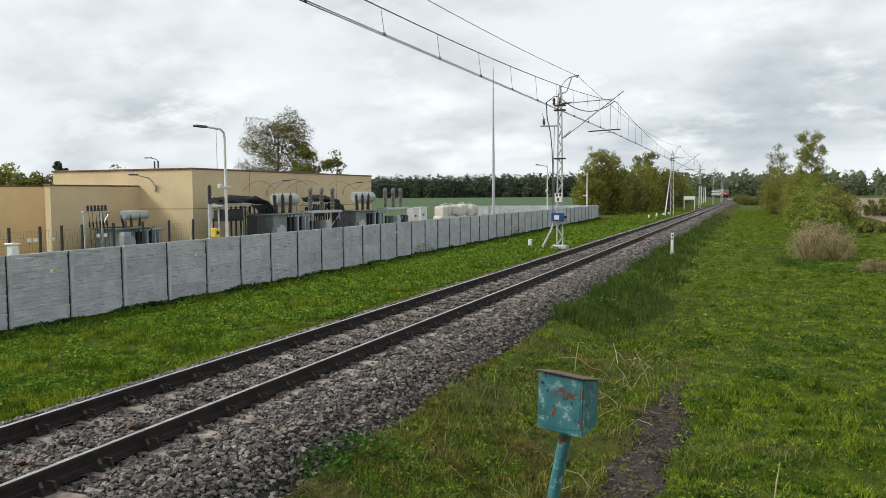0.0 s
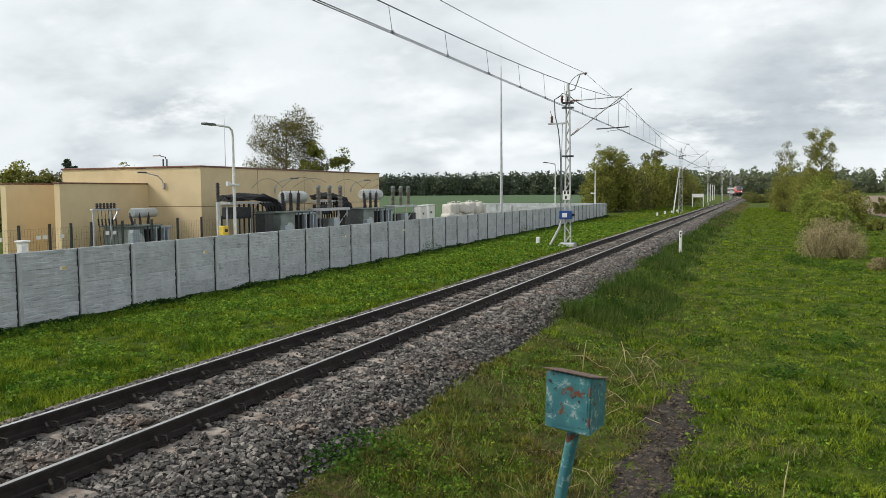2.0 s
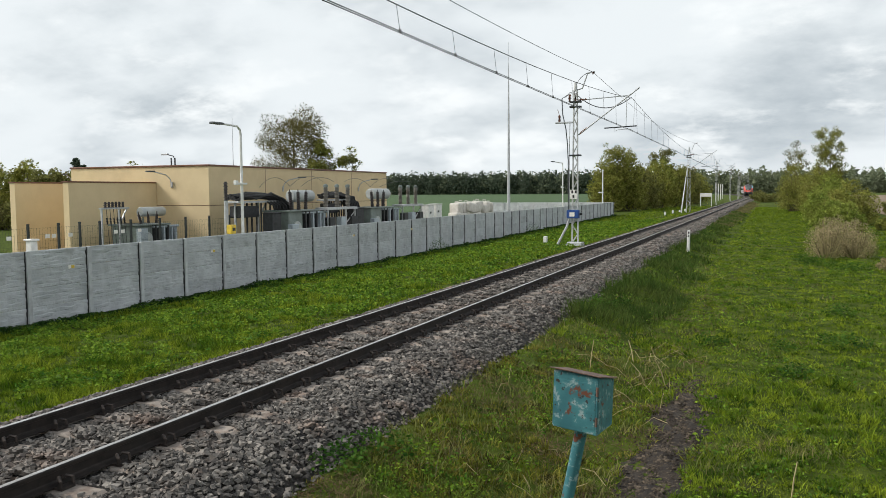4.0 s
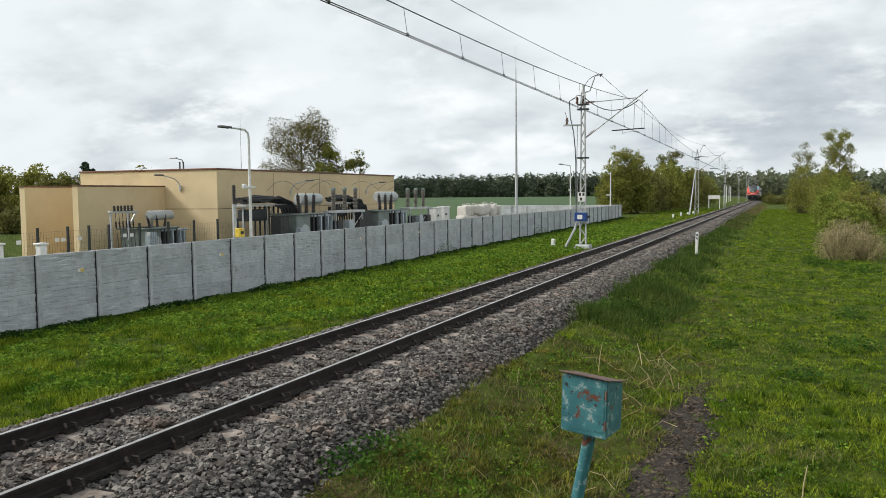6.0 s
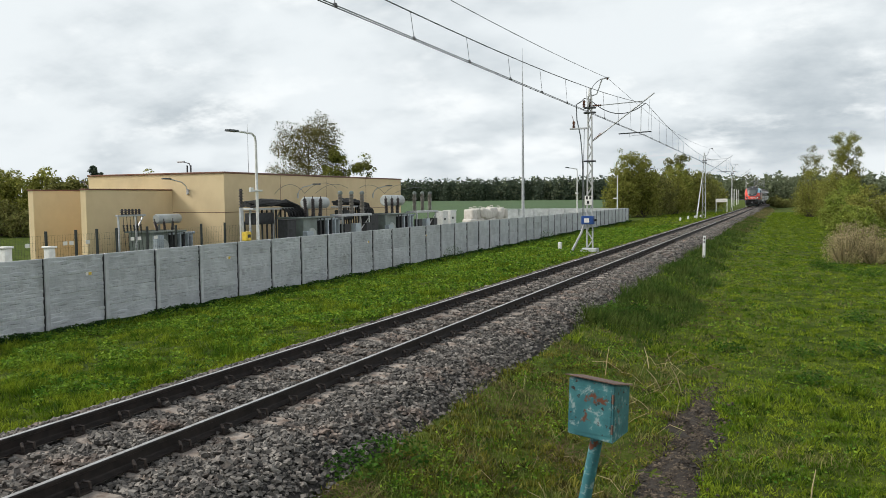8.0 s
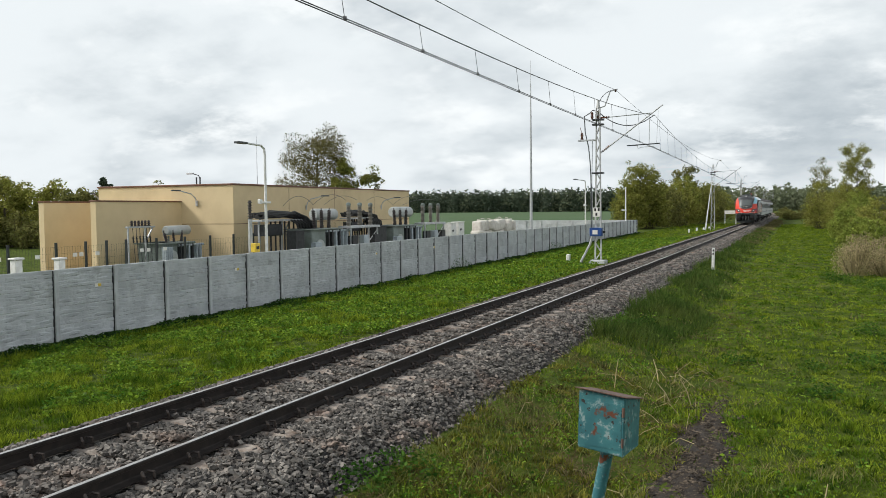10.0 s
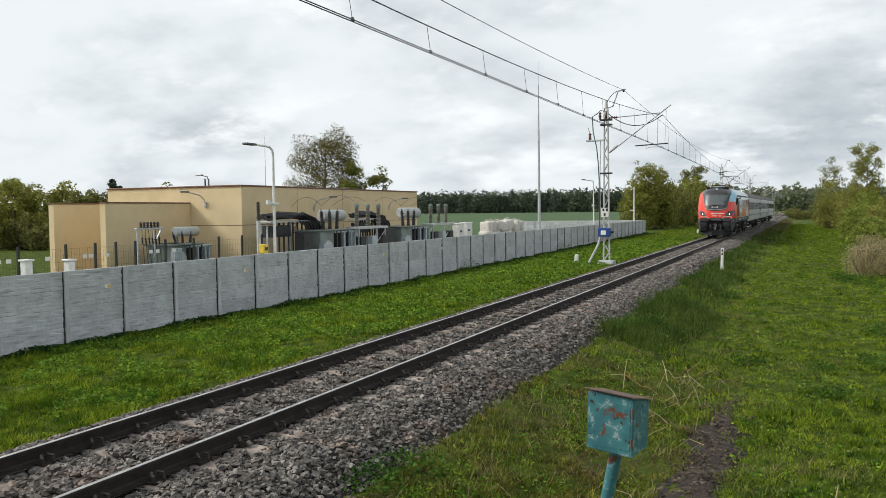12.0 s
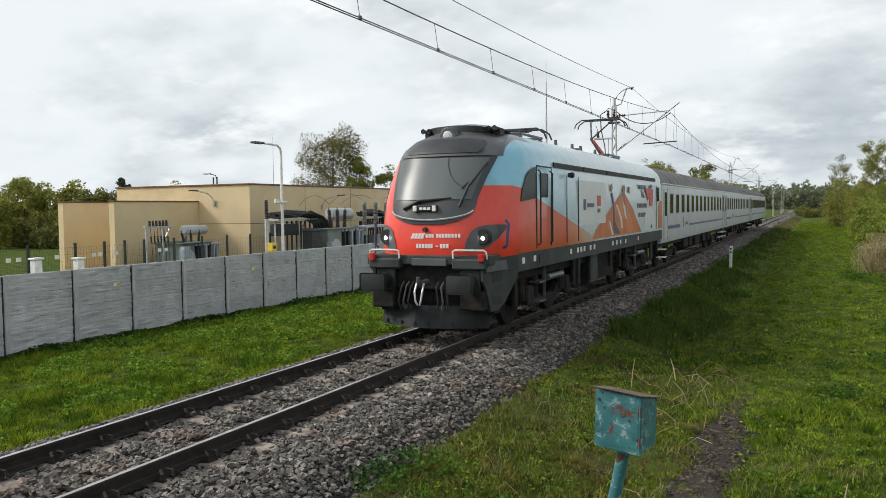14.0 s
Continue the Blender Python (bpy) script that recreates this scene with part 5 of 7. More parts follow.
wires = thing("overhead_line", None, "overhead contact wires hung by droppers from a messenger cable", "overhead line")
for k in range(len(MASTS) - 1):
    bm = bmesh.new()
    for dx in (-0.035, 0.035):
        tube(bm, [(x + dx, y, z) for x, y, z in span_points(k, lambda u: CONTACT_Z, lambda j: STAG[j], 6)], 0.010, 5)
    part("contact_wire", bm, M["wire"], wires)
    bm = bmesh.new()
    mz = lambda u: MESSENGER_Z - 1.15 * 4 * u * (1 - u)
    tube(bm, span_points(k, mz, lambda j: STAG[j] * 0.5), 0.012, 5)
    part("messenger_wire", bm, M["wire"], wires)
    step = 2.9 / (MASTS[k + 1] - MASTS[k])
    for i in range(int(1 / step)):
        u = (22.75 + 21.0) / 63.0 % step + step * i if k == 0 else step * (i + 0.5)
        (xa, ya, za), (xb, yb, zb) = [span_points(k, f, g, 1000)[int(u * 1000)] for f, g in ((mz, lambda j: STAG[j] * 0.5), (lambda v: CONTACT_Z, lambda j: STAG[j]))]
        bm = bmesh.new()
        tube(bm, [(xa, ya, za), (xb, yb, zb)], 0.006, 5)
        bbox(bm, xb - 0.02, xb + 0.02, yb - 0.03, yb + 0.03, zb - 0.02, zb + 0.05, 0.005)
        part("dropper", bm, M["wire"], wires)
    bm = bmesh.new()
    tube(bm, span_points(k, lambda u: FEEDER_Z - 0.72 * 4 * u * (1 - u), lambda j: MAST_X + 0.9), 0.011, 5)
    part("feeder_wire", bm, M["wire"], wires)

# ---- ballast stones ----
rng = np.random.default_rng(11)


def rock_templates():
    O = np.array([(1, 0, 0), (-1, 0, 0), (0, 1, 0), (0, -1, 0), (0, 0, 1), (0, 0, -1)], float)
    G = np.array([(0, 2, 4), (2, 1, 4), (1, 3, 4), (3, 0, 4), (2, 0, 5), (1, 2, 5), (3, 1, 5), (0, 3, 5)])
    C = np.array([(x, y, z) for x in (-1, 1) for y in (-1, 1) for z in (-1, 1)], float) * 0.62
    Q = np.array([(0, 1, 3), (0, 3, 2), (4, 6, 7), (4, 7, 5), (0, 4, 5), (0, 5, 1), (2, 3, 7), (2, 7, 6), (0, 2, 6), (0, 6, 4), (1, 5, 7), (1, 7, 3)])
    return (C, Q), (O, G)


ROCK, GRIT = rock_templates()


def scatter(name, template, pos, size, label, parent, material, squash=0.7):
    V, F = template
    n, k = len(pos), len(V)
    jit = V[None] * (1 + rng.uniform(-0.32, 0.28, (n, k, 1))) + rng.uniform(-0.12, 0.12, (n, k, 3))
    jit *= rng.uniform(0.55, 1.35, (n, 1, 3)) * size[:, None, None]
    q = rng.normal(size=(n, 4))
    q /= np.linalg.norm(q, axis=1, keepdims=True)
    w, x, y, z = q.T
    R = np.stack([1 - 2 * (y * y + z * z), 2 * (x * y - z * w), 2 * (x * z + y * w), 2 * (x * y + z * w), 1 - 2 * (x * x + z * z), 2 * (y * z - x * w),
                  2 * (x * z - y * w), 2 * (y * z + x * w), 1 - 2 * (x * x + y * y)], 1).reshape(n, 3, 3)
    P = np.einsum("nij,nkj->nki", R, jit)
    P[:, :, 2] *= squash
    P += pos[:, None, :]
    Fa = (F[None] + (np.arange(n) * k)[:, None, None]).reshape(-1, 3)
    ob = new(name, raw_mesh(name, P.reshape(-1, 3), Fa, material))
    ob.parent = parent
    return tagged(ob, label, kind="stuff")


BED_X, BED_Z = np.array([b[0] for b in BED]), np.array([b[1] for b in BED])


def bed_points(y0, y1, density, size, x0=-1.95, x1=2.75):
    n = int((y1 - y0) * (x1 - x0) * density)
    x, y = rng.uniform(x0, x1, n), rng.uniform(y0, y1, n)
    s = size * rng.uniform(0.55, 1.35, n)
    z = np.interp(x, BED_X, BED_Z) + rng.uniform(-0.022, 0.030, n)
    ph = np.abs((y - SLEEPER_Y0 + SLEEPER_STEP / 2) % SLEEPER_STEP - SLEEPER_STEP / 2)
    near_rail = np.minimum(np.abs(x - 0.7535), np.abs(x + 0.7535))
    on_sleeper = (ph < 0.155) & (np.abs(x) < 1.29)
    bare = on_sleeper & (near_rail < 0.46 + 0.16 * np.sin(y * 7.3)) & (rng.uniform(size=n) < 0.965)
    keep = (near_rail > 0.085 + s * 0.5) & ~bare
    z = np.where(on_sleeper, -0.165 + rng.uniform(-0.02, 0.02, n), z)
    # heaped a little along the outer shoulder, thinning into the turf
    thin = (x < -1.7) | (x > 2.25)
    keep &= ~thin | (rng.uniform(size=n) < 0.45)
    return np.stack([x, y, z], 1)[keep], s[keep]


p1, s1 = bed_points(4.6, 14.0, 820, 0.034)
scatter("stones", ROCK, p1, s1, "", ballast, M["stone"])
p0, s0 = bed_points(-16.0, 4.6, 130, 0.06)
scatter("stones", GRIT, p0, s0, "", ballast, M["stone"], 0.5)
p2, s2 = bed_points(14.0, 34.0, 330, 0.040)
scatter("stones", GRIT, p2, s2 * 1.1, "", ballast, M["stone"])
p3, s3 = bed_points(34.0, 80.0, 80, 0.065)
scatter("stones", GRIT, p3, s3 * 1.2, "", ballast, M["stone"], 0.5)
p4, s4 = bed_points(80.0, 300.0, 13, 0.15)
p4[:, 0] -= np.maximum(0.0, p4[:, 1] - CURVE_Y) ** 2 / (2 * CURVE_R)
scatter("stones", GRIT, p4, s4, "", ballast, M["stone"], 0.25)


# ---- grass ----
def lumps(x, y, s, k=0.0):
    """Smooth random patches between 0 and 1."""
    a = np.sin(x * s + 2.1 * np.sin(y * s * 0.7 + k)) + np.sin(y * s * 1.3 + 1.7 * np.sin(x * s * 0.8 + 2 * k)) + 0.6 * np.sin((x + y) * s * 2.3 + k) + 0.4 * np.sin((x - 1.7 * y) * s * 3.1 + 3 * k)
    return np.clip(a / 4.4 + 0.5, 0, 1)


def blades(name, x, y, h, w, material, label, lean=0.55, out=None):
    """Blades of grass; out: the way each one leans, where it grows in a tuft."""
    if out is None:
        out = rng.uniform(0, 2 * np.pi, len(x))
    far = np.hypot(x - 6.6, y) > 13.5
    for sel, simple in ((~far, False), (far, True)):
        if sel.any():
            blade_mesh(name, x[sel], y[sel], h[sel], w[sel] * (1.25 if simple else 1), material, label, lean, simple, out[sel])


def blade_mesh(name, x, y, h, w, material, label, lean, simple, out):
    n = len(x)
    z = ground_z(x, y) - 0.01
    a = rng.uniform(0, 2 * np.pi, n)
    side = np.stack([np.cos(a), np.sin(a), np.zeros(n)], 1) * w[:, None]
    b = out + rng.uniform(-0.5, 0.5, n)
    tilt = rng.uniform(0.1, lean, n) * h
    bend = np.stack([np.cos(b) * tilt, np.sin(b) * tilt, np.zeros(n)], 1)
    base = np.stack([x, y, z], 1)
    up = np.zeros((n, 3))
    up[:, 2] = h
    if simple:
        V = np.stack([base - side, base + side, base + bend + up * 0.95], 1).reshape(-1, 3)
        ob = new(name, raw_mesh(name, V, np.arange(3 * n).reshape(-1, 3), material))
        return tagged(ob, label, "grass", kind="stuff")
    V = np.stack([base - side, base + side, base + bend * 0.35 + up * 0.55 + side * 0.8, base + bend * 0.35 + up * 0.55 - side * 0.8, base + bend + up * 0.95], 1).reshape(-1, 3)
    i = np.arange(n)[:, None] * 5
    F = np.concatenate([i + np.array([[0, 1, 2]]), i + np.array([[0, 2, 3]]), i + np.array([[3, 2, 4]])], 1).reshape(-1, 3)
    ob = new(name, raw_mesh(name, V, F, material))
    return tagged(ob, label, "grass", kind="stuff")


def spread(n, x0, x1, y0, y1, power=1.6):
    """Points over a strip, thicker near the viewer's end."""
    u = rng.uniform(size=n)
    p = 1 - power
    y = (y0 ** p + u * (y1 ** p - y0 ** p)) ** (1 / p)
    return rng.uniform(x0, x1, n), y


def tufts(n, per, x0, x1, y0, y1, power, r0):
    """Blades gathered into tufts: places, the way each blade leans, and how tall its tuft stands."""
    cx, cy = spread(n // per, x0, x1, y0, y1, power)
    tall = np.repeat(rng.uniform(0.4, 1.75, len(cx)), per)
    cx, cy = np.repeat(cx, per), np.repeat(cy, per)
    a, q = rng.uniform(0, 2 * np.pi, len(cx)), np.sqrt(rng.uniform(size=len(cx)))
    r = r0 * (1 + 0.05 * cy) * q * (0.6 + 0.4 * tall)
    return cx + r * np.cos(a), cy + r * np.sin(a), a, tall * (1.15 - 0.5 * q)


def path_half(y):
    """Half the width of the bare strip, which frays out at its far end."""
    return (0.27 + 0.07 * np.sin(y * 2.9) + 0.05 * np.sin(y * 7.3 + 1)) * (1 - smooth01((y - 12.6) / 0.7)) - 0.3 * smooth01((y - 13.2) / 0.2)


def path_mid(y):
    return 5.48 + 0.06 * np.sin(y * 1.3) + 0.05 * np.sin(y * 3.1)


def on_path(x, y):
    """The bare trodden strip beside the box."""
    return np.abs(x - path_mid(y)) < path_half(y) + 0.05 * np.sin(y * 17 + x * 11) * np.sin(x * 23 - y * 9)


def bed_edge(y):
    return 2.42 + 0.16 * np.sin(y * 0.9) + 0.1 * np.sin(y * 2.7) - 0.35 * smooth01((y - 12) / 20)


# meadow beside the line: short tufts with bare gaps between, thinner and drier towards the ballast
def dry_side(x, y):
    return smooth01((5.9 + 0.5 * np.sin(y * 0.8) - x) / 1.6) * (1 - smooth01((y - 13) / 5))


def worn(x, y):
    """Brown worn patches in the verge, where little grows."""
    return (dry_side(x, y) > 0.35) & (lumps(x, y, 2.2, 6.4) < 0.43)


for per, n, r0, power in ((16, 200000, 0.055, 1.6), (7, 110000, 0.035, 1.7)):
    x, y, out, tall = tufts(n, per, 2.2, 17, 4.5, 150, power, r0)
    keep = (x > bed_edge(y)) & ~on_path(x, y) & (rng.uniform(size=len(x)) < 1 - 0.8 * dry_side(x, y)) & ~(worn(x, y) & (rng.uniform(size=len(x)) < 0.85))
    x, y, out, tall = x[keep], y[keep], out[keep], tall[keep]
    h = (0.03 + 0.085 * lumps(x, y, 0.9) * rng.uniform(0.5, 1.1, len(x))) * tall * (0.8 + 0.7 * smooth01((lumps(x, y, 2.7, 1.3) - 0.5) / 0.25))
    blades("meadow_grass", x, y, h, 0.0026 + 0.00042 * y, M["grass"], "short bright green spring meadow grass", 1.1, out)
x, y = spread(85000, 4.4, 14, 5.5, 150, 1.5)
keep = ~on_path(x, y) & (rng.uniform(size=len(x)) < 1 - 0.8 * dry_side(x, y))
x, y = x[keep], y[keep]
blades("meadow_carpet", x, y, 0.02 + 0.035 * rng.uniform(size=len(x)) + 0.0005 * y, 0.003 + 0.0006 * y, M["grass"], "low green turf between the tufts", 1.6)
# the same turf behind and below the viewer
x, y = rng.uniform(2.5, 14, 26000), rng.uniform(-12, 6.5, 26000)
keep = x > bed_edge(y)
blades("near_turf", x[keep], y[keep], rng.uniform(0.05, 0.13, keep.sum()), np.full(keep.sum(), 0.009), M["grass"], "short green turf beside the line", 1.2)
# mossy, half-dead tufts of the verge
x, y, out, tall = tufts(80000, 18, 2.2, 6.6, 4.5, 24, 1.5, 0.06)
keep = (x > bed_edge(y) - 0.1) & ~on_path(x, y) & (rng.uniform(size=len(x)) < dry_side(x, y)) & (lumps(x, y, 2.1, 6.4) > 0.36)
x, y, out, tall = x[keep], y[keep], out[keep], tall[keep]
blades("verge_tufts", x, y, (0.03 + 0.07 * rng.uniform(size=len(x))) * tall, 0.003 + 0.0004 * y, M["moss"], "mossy yellow-green tufts of the trodden verge", 1.4, out)
# dry verge
x, y = spread(46000, 2.0, 8.5, 4.5, 50, 1.7)
keep = (x > bed_edge(y) - 0.15) & ~on_path(x, y) & (lumps(x, y, 1.4, 0.7) > 0.3 + 0.4 * smooth01((x - 4.0) / 2.5))
x, y = x[keep], y[keep]
blades("verge_grass", x, y, 0.05 + 0.13 * rng.uniform(size=len(x)) ** 2, 0.0022 + 0.00035 * y, M["grassdry"], "dry yellowish grass along the ballast edge", 1.5)
# flattened dead grass in the verge
x, y = spread(60000, 2.4, 5.6, 4.5, 26, 1.5)
keep = (x > bed_edge(y)) & ~on_path(x, y) & (lumps(x, y, 2.2, 6.4) < 0.47)
x, y = x[keep], y[keep]
blades("dead_grass", x, y, 0.015 + 0.035 * rng.uniform(size=len(x)), 0.003 + 0.0004 * y, M["deadgrass"], "flattened dead brown grass in the verge", 4.0)
# taller dark tufts along the foot of the ballast further on
x, y, out, tall = tufts(70000, 14, 2.0, 4.6, 15, 110, 1.5, 0.06)
keep = (x > bed_edge(y) - 0.1) & (rng.uniform(size=len(x)) < 1.3 * lumps(x, y, 0.8, 5.1) * smooth01((y - 15.5) / 5)) & (x < 4.3 - 0.7 * smooth01((y - 25) / 20) + 0.4 * np.sin(y * 0.9) + rng.uniform(-0.5, 0.3, len(x)))
x, y, out, tall = x[keep], y[keep], out[keep], tall[keep]
blades("tall_grass", x, y, (0.10 + 0.22 * lumps(x, y, 1.1, 4.0)) * tall, 0.003 + 0.0004 * y, M["tallgrass"], "taller dark green grass at the foot of the ballast", 0.9, out)
# dry brown growth further along the ballast's foot
x, y, out, tall = tufts(26000, 14, 1.9, 3.6, 60, 190, 1.3, 0.08)
keep = (x > bed_edge(y) - 0.1) & (lumps(x, y, 0.35, 1.1) > 0.48) & (rng.uniform(size=len(x)) < smooth01((y - 60) / 25))
x, y, out, tall = x[keep], y[keep], out[keep], tall[keep]
blades("dry_tufts", x, y, (0.10 + 0.15 * lumps(x, y, 0.5, 4.0)) * tall, 0.003 + 0.0004 * y, M["drytuft"], "brown dry growth beside the ballast", 0.9, out)
# strip between line and fence
for per, n, r0 in ((14, 150000, 0.06), (7, 90000, 0.04)):
    x, y, out, tall = tufts(n, per, -11.0, -1.6, 4.5, 150, 1.6, r0)
    keep = (x < -1.72 - 0.09 * np.sin(y * 1.3)) & (x > -10.9 + 0.25 * lumps(x, y, 1.9, 0.6))
    x, y, out, tall = x[keep], y[keep], out[keep], tall[keep]
    h = (0.045 + 0.11 * lumps(x, y, 1.1, 2.0) * rng.uniform(0.5, 1.1, len(x))) * tall * (0.75 + 0.8 * smooth01((lumps(x, y, 2.9, 3.3) - 0.45) / 0.25))
    blades("strip_grass", x, y, h, 0.0036 + 0.0004 * y, M["grass"], "lush green grass between track and fence", 1.0, out)


def leaf_quads(c, size, material, name, flat=0.5):
    """Many small pointed leaves at the points c."""
    n = len(c)
    d1 = rng.normal(size=(n, 3))
    d1[:, 2] *= flat
    d1 /= np.linalg.norm(d1, axis=1, keepdims=True)
    d2 = np.cross(d1, rng.normal(size=(n, 3)))
    d2 /= np.linalg.norm(d2, axis=1, keepdims=True)
    s = (size * rng.uniform(0.6, 1.4, n))[:, None]
    V = np.stack([c - d1 * s, c + d2 * s * 0.55, c + d1 * s, c - d2 * s * 0.55], 1).reshape(-1, 3)
    F = (np.arange(n)[:, None] * 4 + np.array([[0, 1, 2, 3]]))
    return raw_mesh(name, V, F, material)


def weed_cover(n, x0, x1, y0, y1, name, size, thr, k):
    x, y = spread(n, x0, x1, y0, y1, 1.6)
    keep = (lumps(x, y, 1.3, k) > thr) & ~on_path(x, y) & ~worn(x, y) & ((x < -2.4) | (x > bed_edge(y) + 0.3))
    x, y = x[keep], y[keep]
    c = np.stack([x, y, ground_z(x, y) + 0.03 + 0.13 * rng.uniform(size=len(x)) ** 1.5], 1)
    tagged(new(name, leaf_quads(c, size * (0.7 + 0.03 * y), M["weed"], name, 0.35)), "broad-leaved weeds among the grass", "weeds", kind="stuff")


weed_cover(110000, -10.7, -2.3, 6, 80, "strip_weeds", 0.034, 0.42, 0.4)
weed_cover(45000, 2.7, 15, 5, 60, "meadow_weeds", 0.024, 0.58, 2.9)
weed_cover(12000, 2.3, 4.2, 5, 16, "verge_weeds", 0.020, 0.45, 5.2)
# low growth at the fence's foot, with the shade there put into its colour
x, y = spread(26000, -11.3, -10.75, 6, 100, 1.4)
c = np.stack([x, y, ground_z(x, y) + 0.03 + 0.16 * rng.uniform(size=len(x)) ** 1.5 * lumps(x, y, 1.7, 2.2)], 1)
tagged(new("foot_weeds", leaf_quads(c, 0.03 * (0.8 + 0.03 * y), M["shadeweed"], "foot_weeds", 0.4)), "low weeds coloured dark as the fence's shade along its foot", "weeds", kind="stuff")

# bare soil at the fence's foot, its dark colour painting the fence's shade
bm = bmesh.new()
prev = None
for i in range(90):
    yy = 3.0 + i * 1.1
    xf = FENCE_X + FENCE_LEAN * (yy - FENCE_Y)
    row = [bm.verts.new((xf + dx + (0.08 * math.sin(yy * 2.1) if dx > 0.1 else 0), yy, float(ground_z(xf + dx, yy)) + lz)) for dx, lz in ((-0.15, 0.03), (0.1, 0.03), (0.42, 0.012))]
    if prev:
        for a in range(2):
            bm.faces.new((prev[a], prev[a + 1], row[a + 1], row[a]))
    prev = row
tagged(part("soil_strip", bm, M["dirt"], smooth=True), "bare soil darkened as the fence's shade along its foot", "soil", kind="structure")

# bare strip of trodden earth
bm = bmesh.new()
ys = np.linspace(5.0, 13.3, 60)
prev = None
for yy in ys:
    c, hw = float(path_mid(yy)), max(0.05, float(path_half(yy)) + 0.12)
    row = [bm.verts.new((c + hw * u + 0.03 * math.sin(11 * yy + 5 * u), yy, float(ground_z(c + hw * u, yy)) + 0.012 - 0.03 * abs(u) ** 4 + 0.022 * math.sin(yy * 6 + u * 7) * (1 - u * u))) for u in (-1, -0.7, -0.35, 0, 0.35, 0.7, 1)]
    if prev:
        for a in range(6):
            bm.faces.new((prev[a], prev[a + 1], row[a + 1], row[a]))
    prev = row
trod = tagged(part("trodden_path", bm, M["dirt"], smooth=True), "dark bare earth trodden through the grass", "path", kind="structure")
n = 7000
yy = rng.uniform(5, 14.5, n)
xx = path_mid(yy) + rng.normal(size=n) * 0.17
cc = np.stack([xx, yy, ground_z(xx, yy) + 0.012], 1)
scatter("clods", GRIT, cc, rng.uniform(0.005, 0.03, n) ** 1.0, "", trod, M["clod"])

# straw stalks lying about the box
bm = bmesh.new()
rs = random.Random(3)
for i in range(80):
    px, py = (rs.uniform(2.9, 5.3), rs.uniform(6, 13)) if i < 42 else (rs.gauss(4.6, 0.45), rs.gauss(14.2, 1.4))
    a, L = rs.uniform(0, 6.28), rs.uniform(0.15, 0.6) * (0.8 if i < 42 else 1.2)
    gz = float(ground_z(px, py))
    tube(bm, [(px, py, gz), (px + math.cos(a) * L * 0.5, py + math.sin(a) * L * 0.5, gz + rs.uniform(0.05, 0.2)), (px + math.cos(a) * L, py + math.sin(a) * L, gz + rs.uniform(0.02, 0.25))], 0.0032, 4)
for px, py, lean, tall in ((5.12, 13.4, -0.20, 0.48), (4.75, 13.7, -0.25, 0.34), (6.9, 9.1, 0.05, 0.42), (3.75, 14.0, 0.06, 0.55), (4.35, 15.0, -0.1, 0.4)):
    gz = float(ground_z(px, py)) - 0.02
    tube(bm, [(px, py, gz), (px + lean * 0.4, py + 0.03, gz + tall * 0.55), (px + lean, py + 0.05, gz + tall)], [0.009, 0.008, 0.005], 5)
tagged(part("straw_stalks", bm, M["straw"]), "pale dead stalks lying in the verge", "stalks", kind="stuff")


def weed_plant(x, y, r, h, n, name="weed_plant", label="clump of broad dark green weed leaves"):
    z = float(ground_z(x, y))
    n = int(n * 2.2)
    a, q = rng.uniform(0, 6.28, n), rng.uniform(size=n) ** 0.6
    c = np.stack([x + r * q * np.cos(a), y + r * q * np.sin(a), z + h * rng.uniform(0.1, 1, n) * (1.1 - 0.6 * q)], 1)
    tagged(new(name, leaf_quads(c, np.full(n, 0.028), M["clump"], name, 0.4)), label, "weed", "weeds in the turf", "stuff")


for wx, wy, r, h, n in ((8.6, 37, 0.7, 0.45, 330), (9.6, 35.5, 0.8, 0.4, 330), (8.0, 39, 0.5, 0.4, 220), (2.75, 20.2, 0.42, 0.4, 160), (8.3, 22.6, 0.4, 0.4, 150), (8.05, 18.2, 0.55, 0.35, 200), (7.1, 14.9, 0.3, 0.3, 110), (6.95, 17.5, 0.3, 0.25, 100),
                        (5.5, 17.6, 0.4, 0.25, 120), (2.6, 8.0, 0.45, 0.32, 170), (2.45, 7.4, 0.35, 0.3, 130), (-9.9, 24.5, 0.5, 0.4, 170), (-10.8, 42.6, 0.6, 0.9, 220), (-10.7, 62, 0.7, 0.9, 220), (3.1, 21, 0.3, 0.3, 90)):
    weed_plant(wx, wy, r, h, n)

# ---- trees, shrubs, woods ----
def crown_points(blobs, n):
    """Points through a set of uneven lumps (x, y, z, rx, ry, rz), thicker towards their skins, with gaps."""
    vol = np.array([b[3] * b[4] * b[5] for b in blobs]) ** 0.7
    pick = rng.choice(len(blobs), n, p=vol / vol.sum())
    B = np.array(blobs)[pick]
    d = rng.normal(size=(n, 3))
    d /= np.linalg.norm(d, axis=1, keepdims=True)
    r = rng.uniform(0.25, 1.0, n) ** 0.5 * (1 + 0.22 * np.sin(d[:, 0] * 7 + pick) * np.sin(d[:, 2] * 6 + 2 * pick))
    P = B[:, :3] + d * r[:, None] * B[:, 3:]
    gap = np.sin(P[:, 0] * 2.6 + pick) + np.sin(P[:, 1] * 2.9) + np.sin(P[:, 2] * 3.1 + 0.7 * pick)
    return P[gap > -1.1]


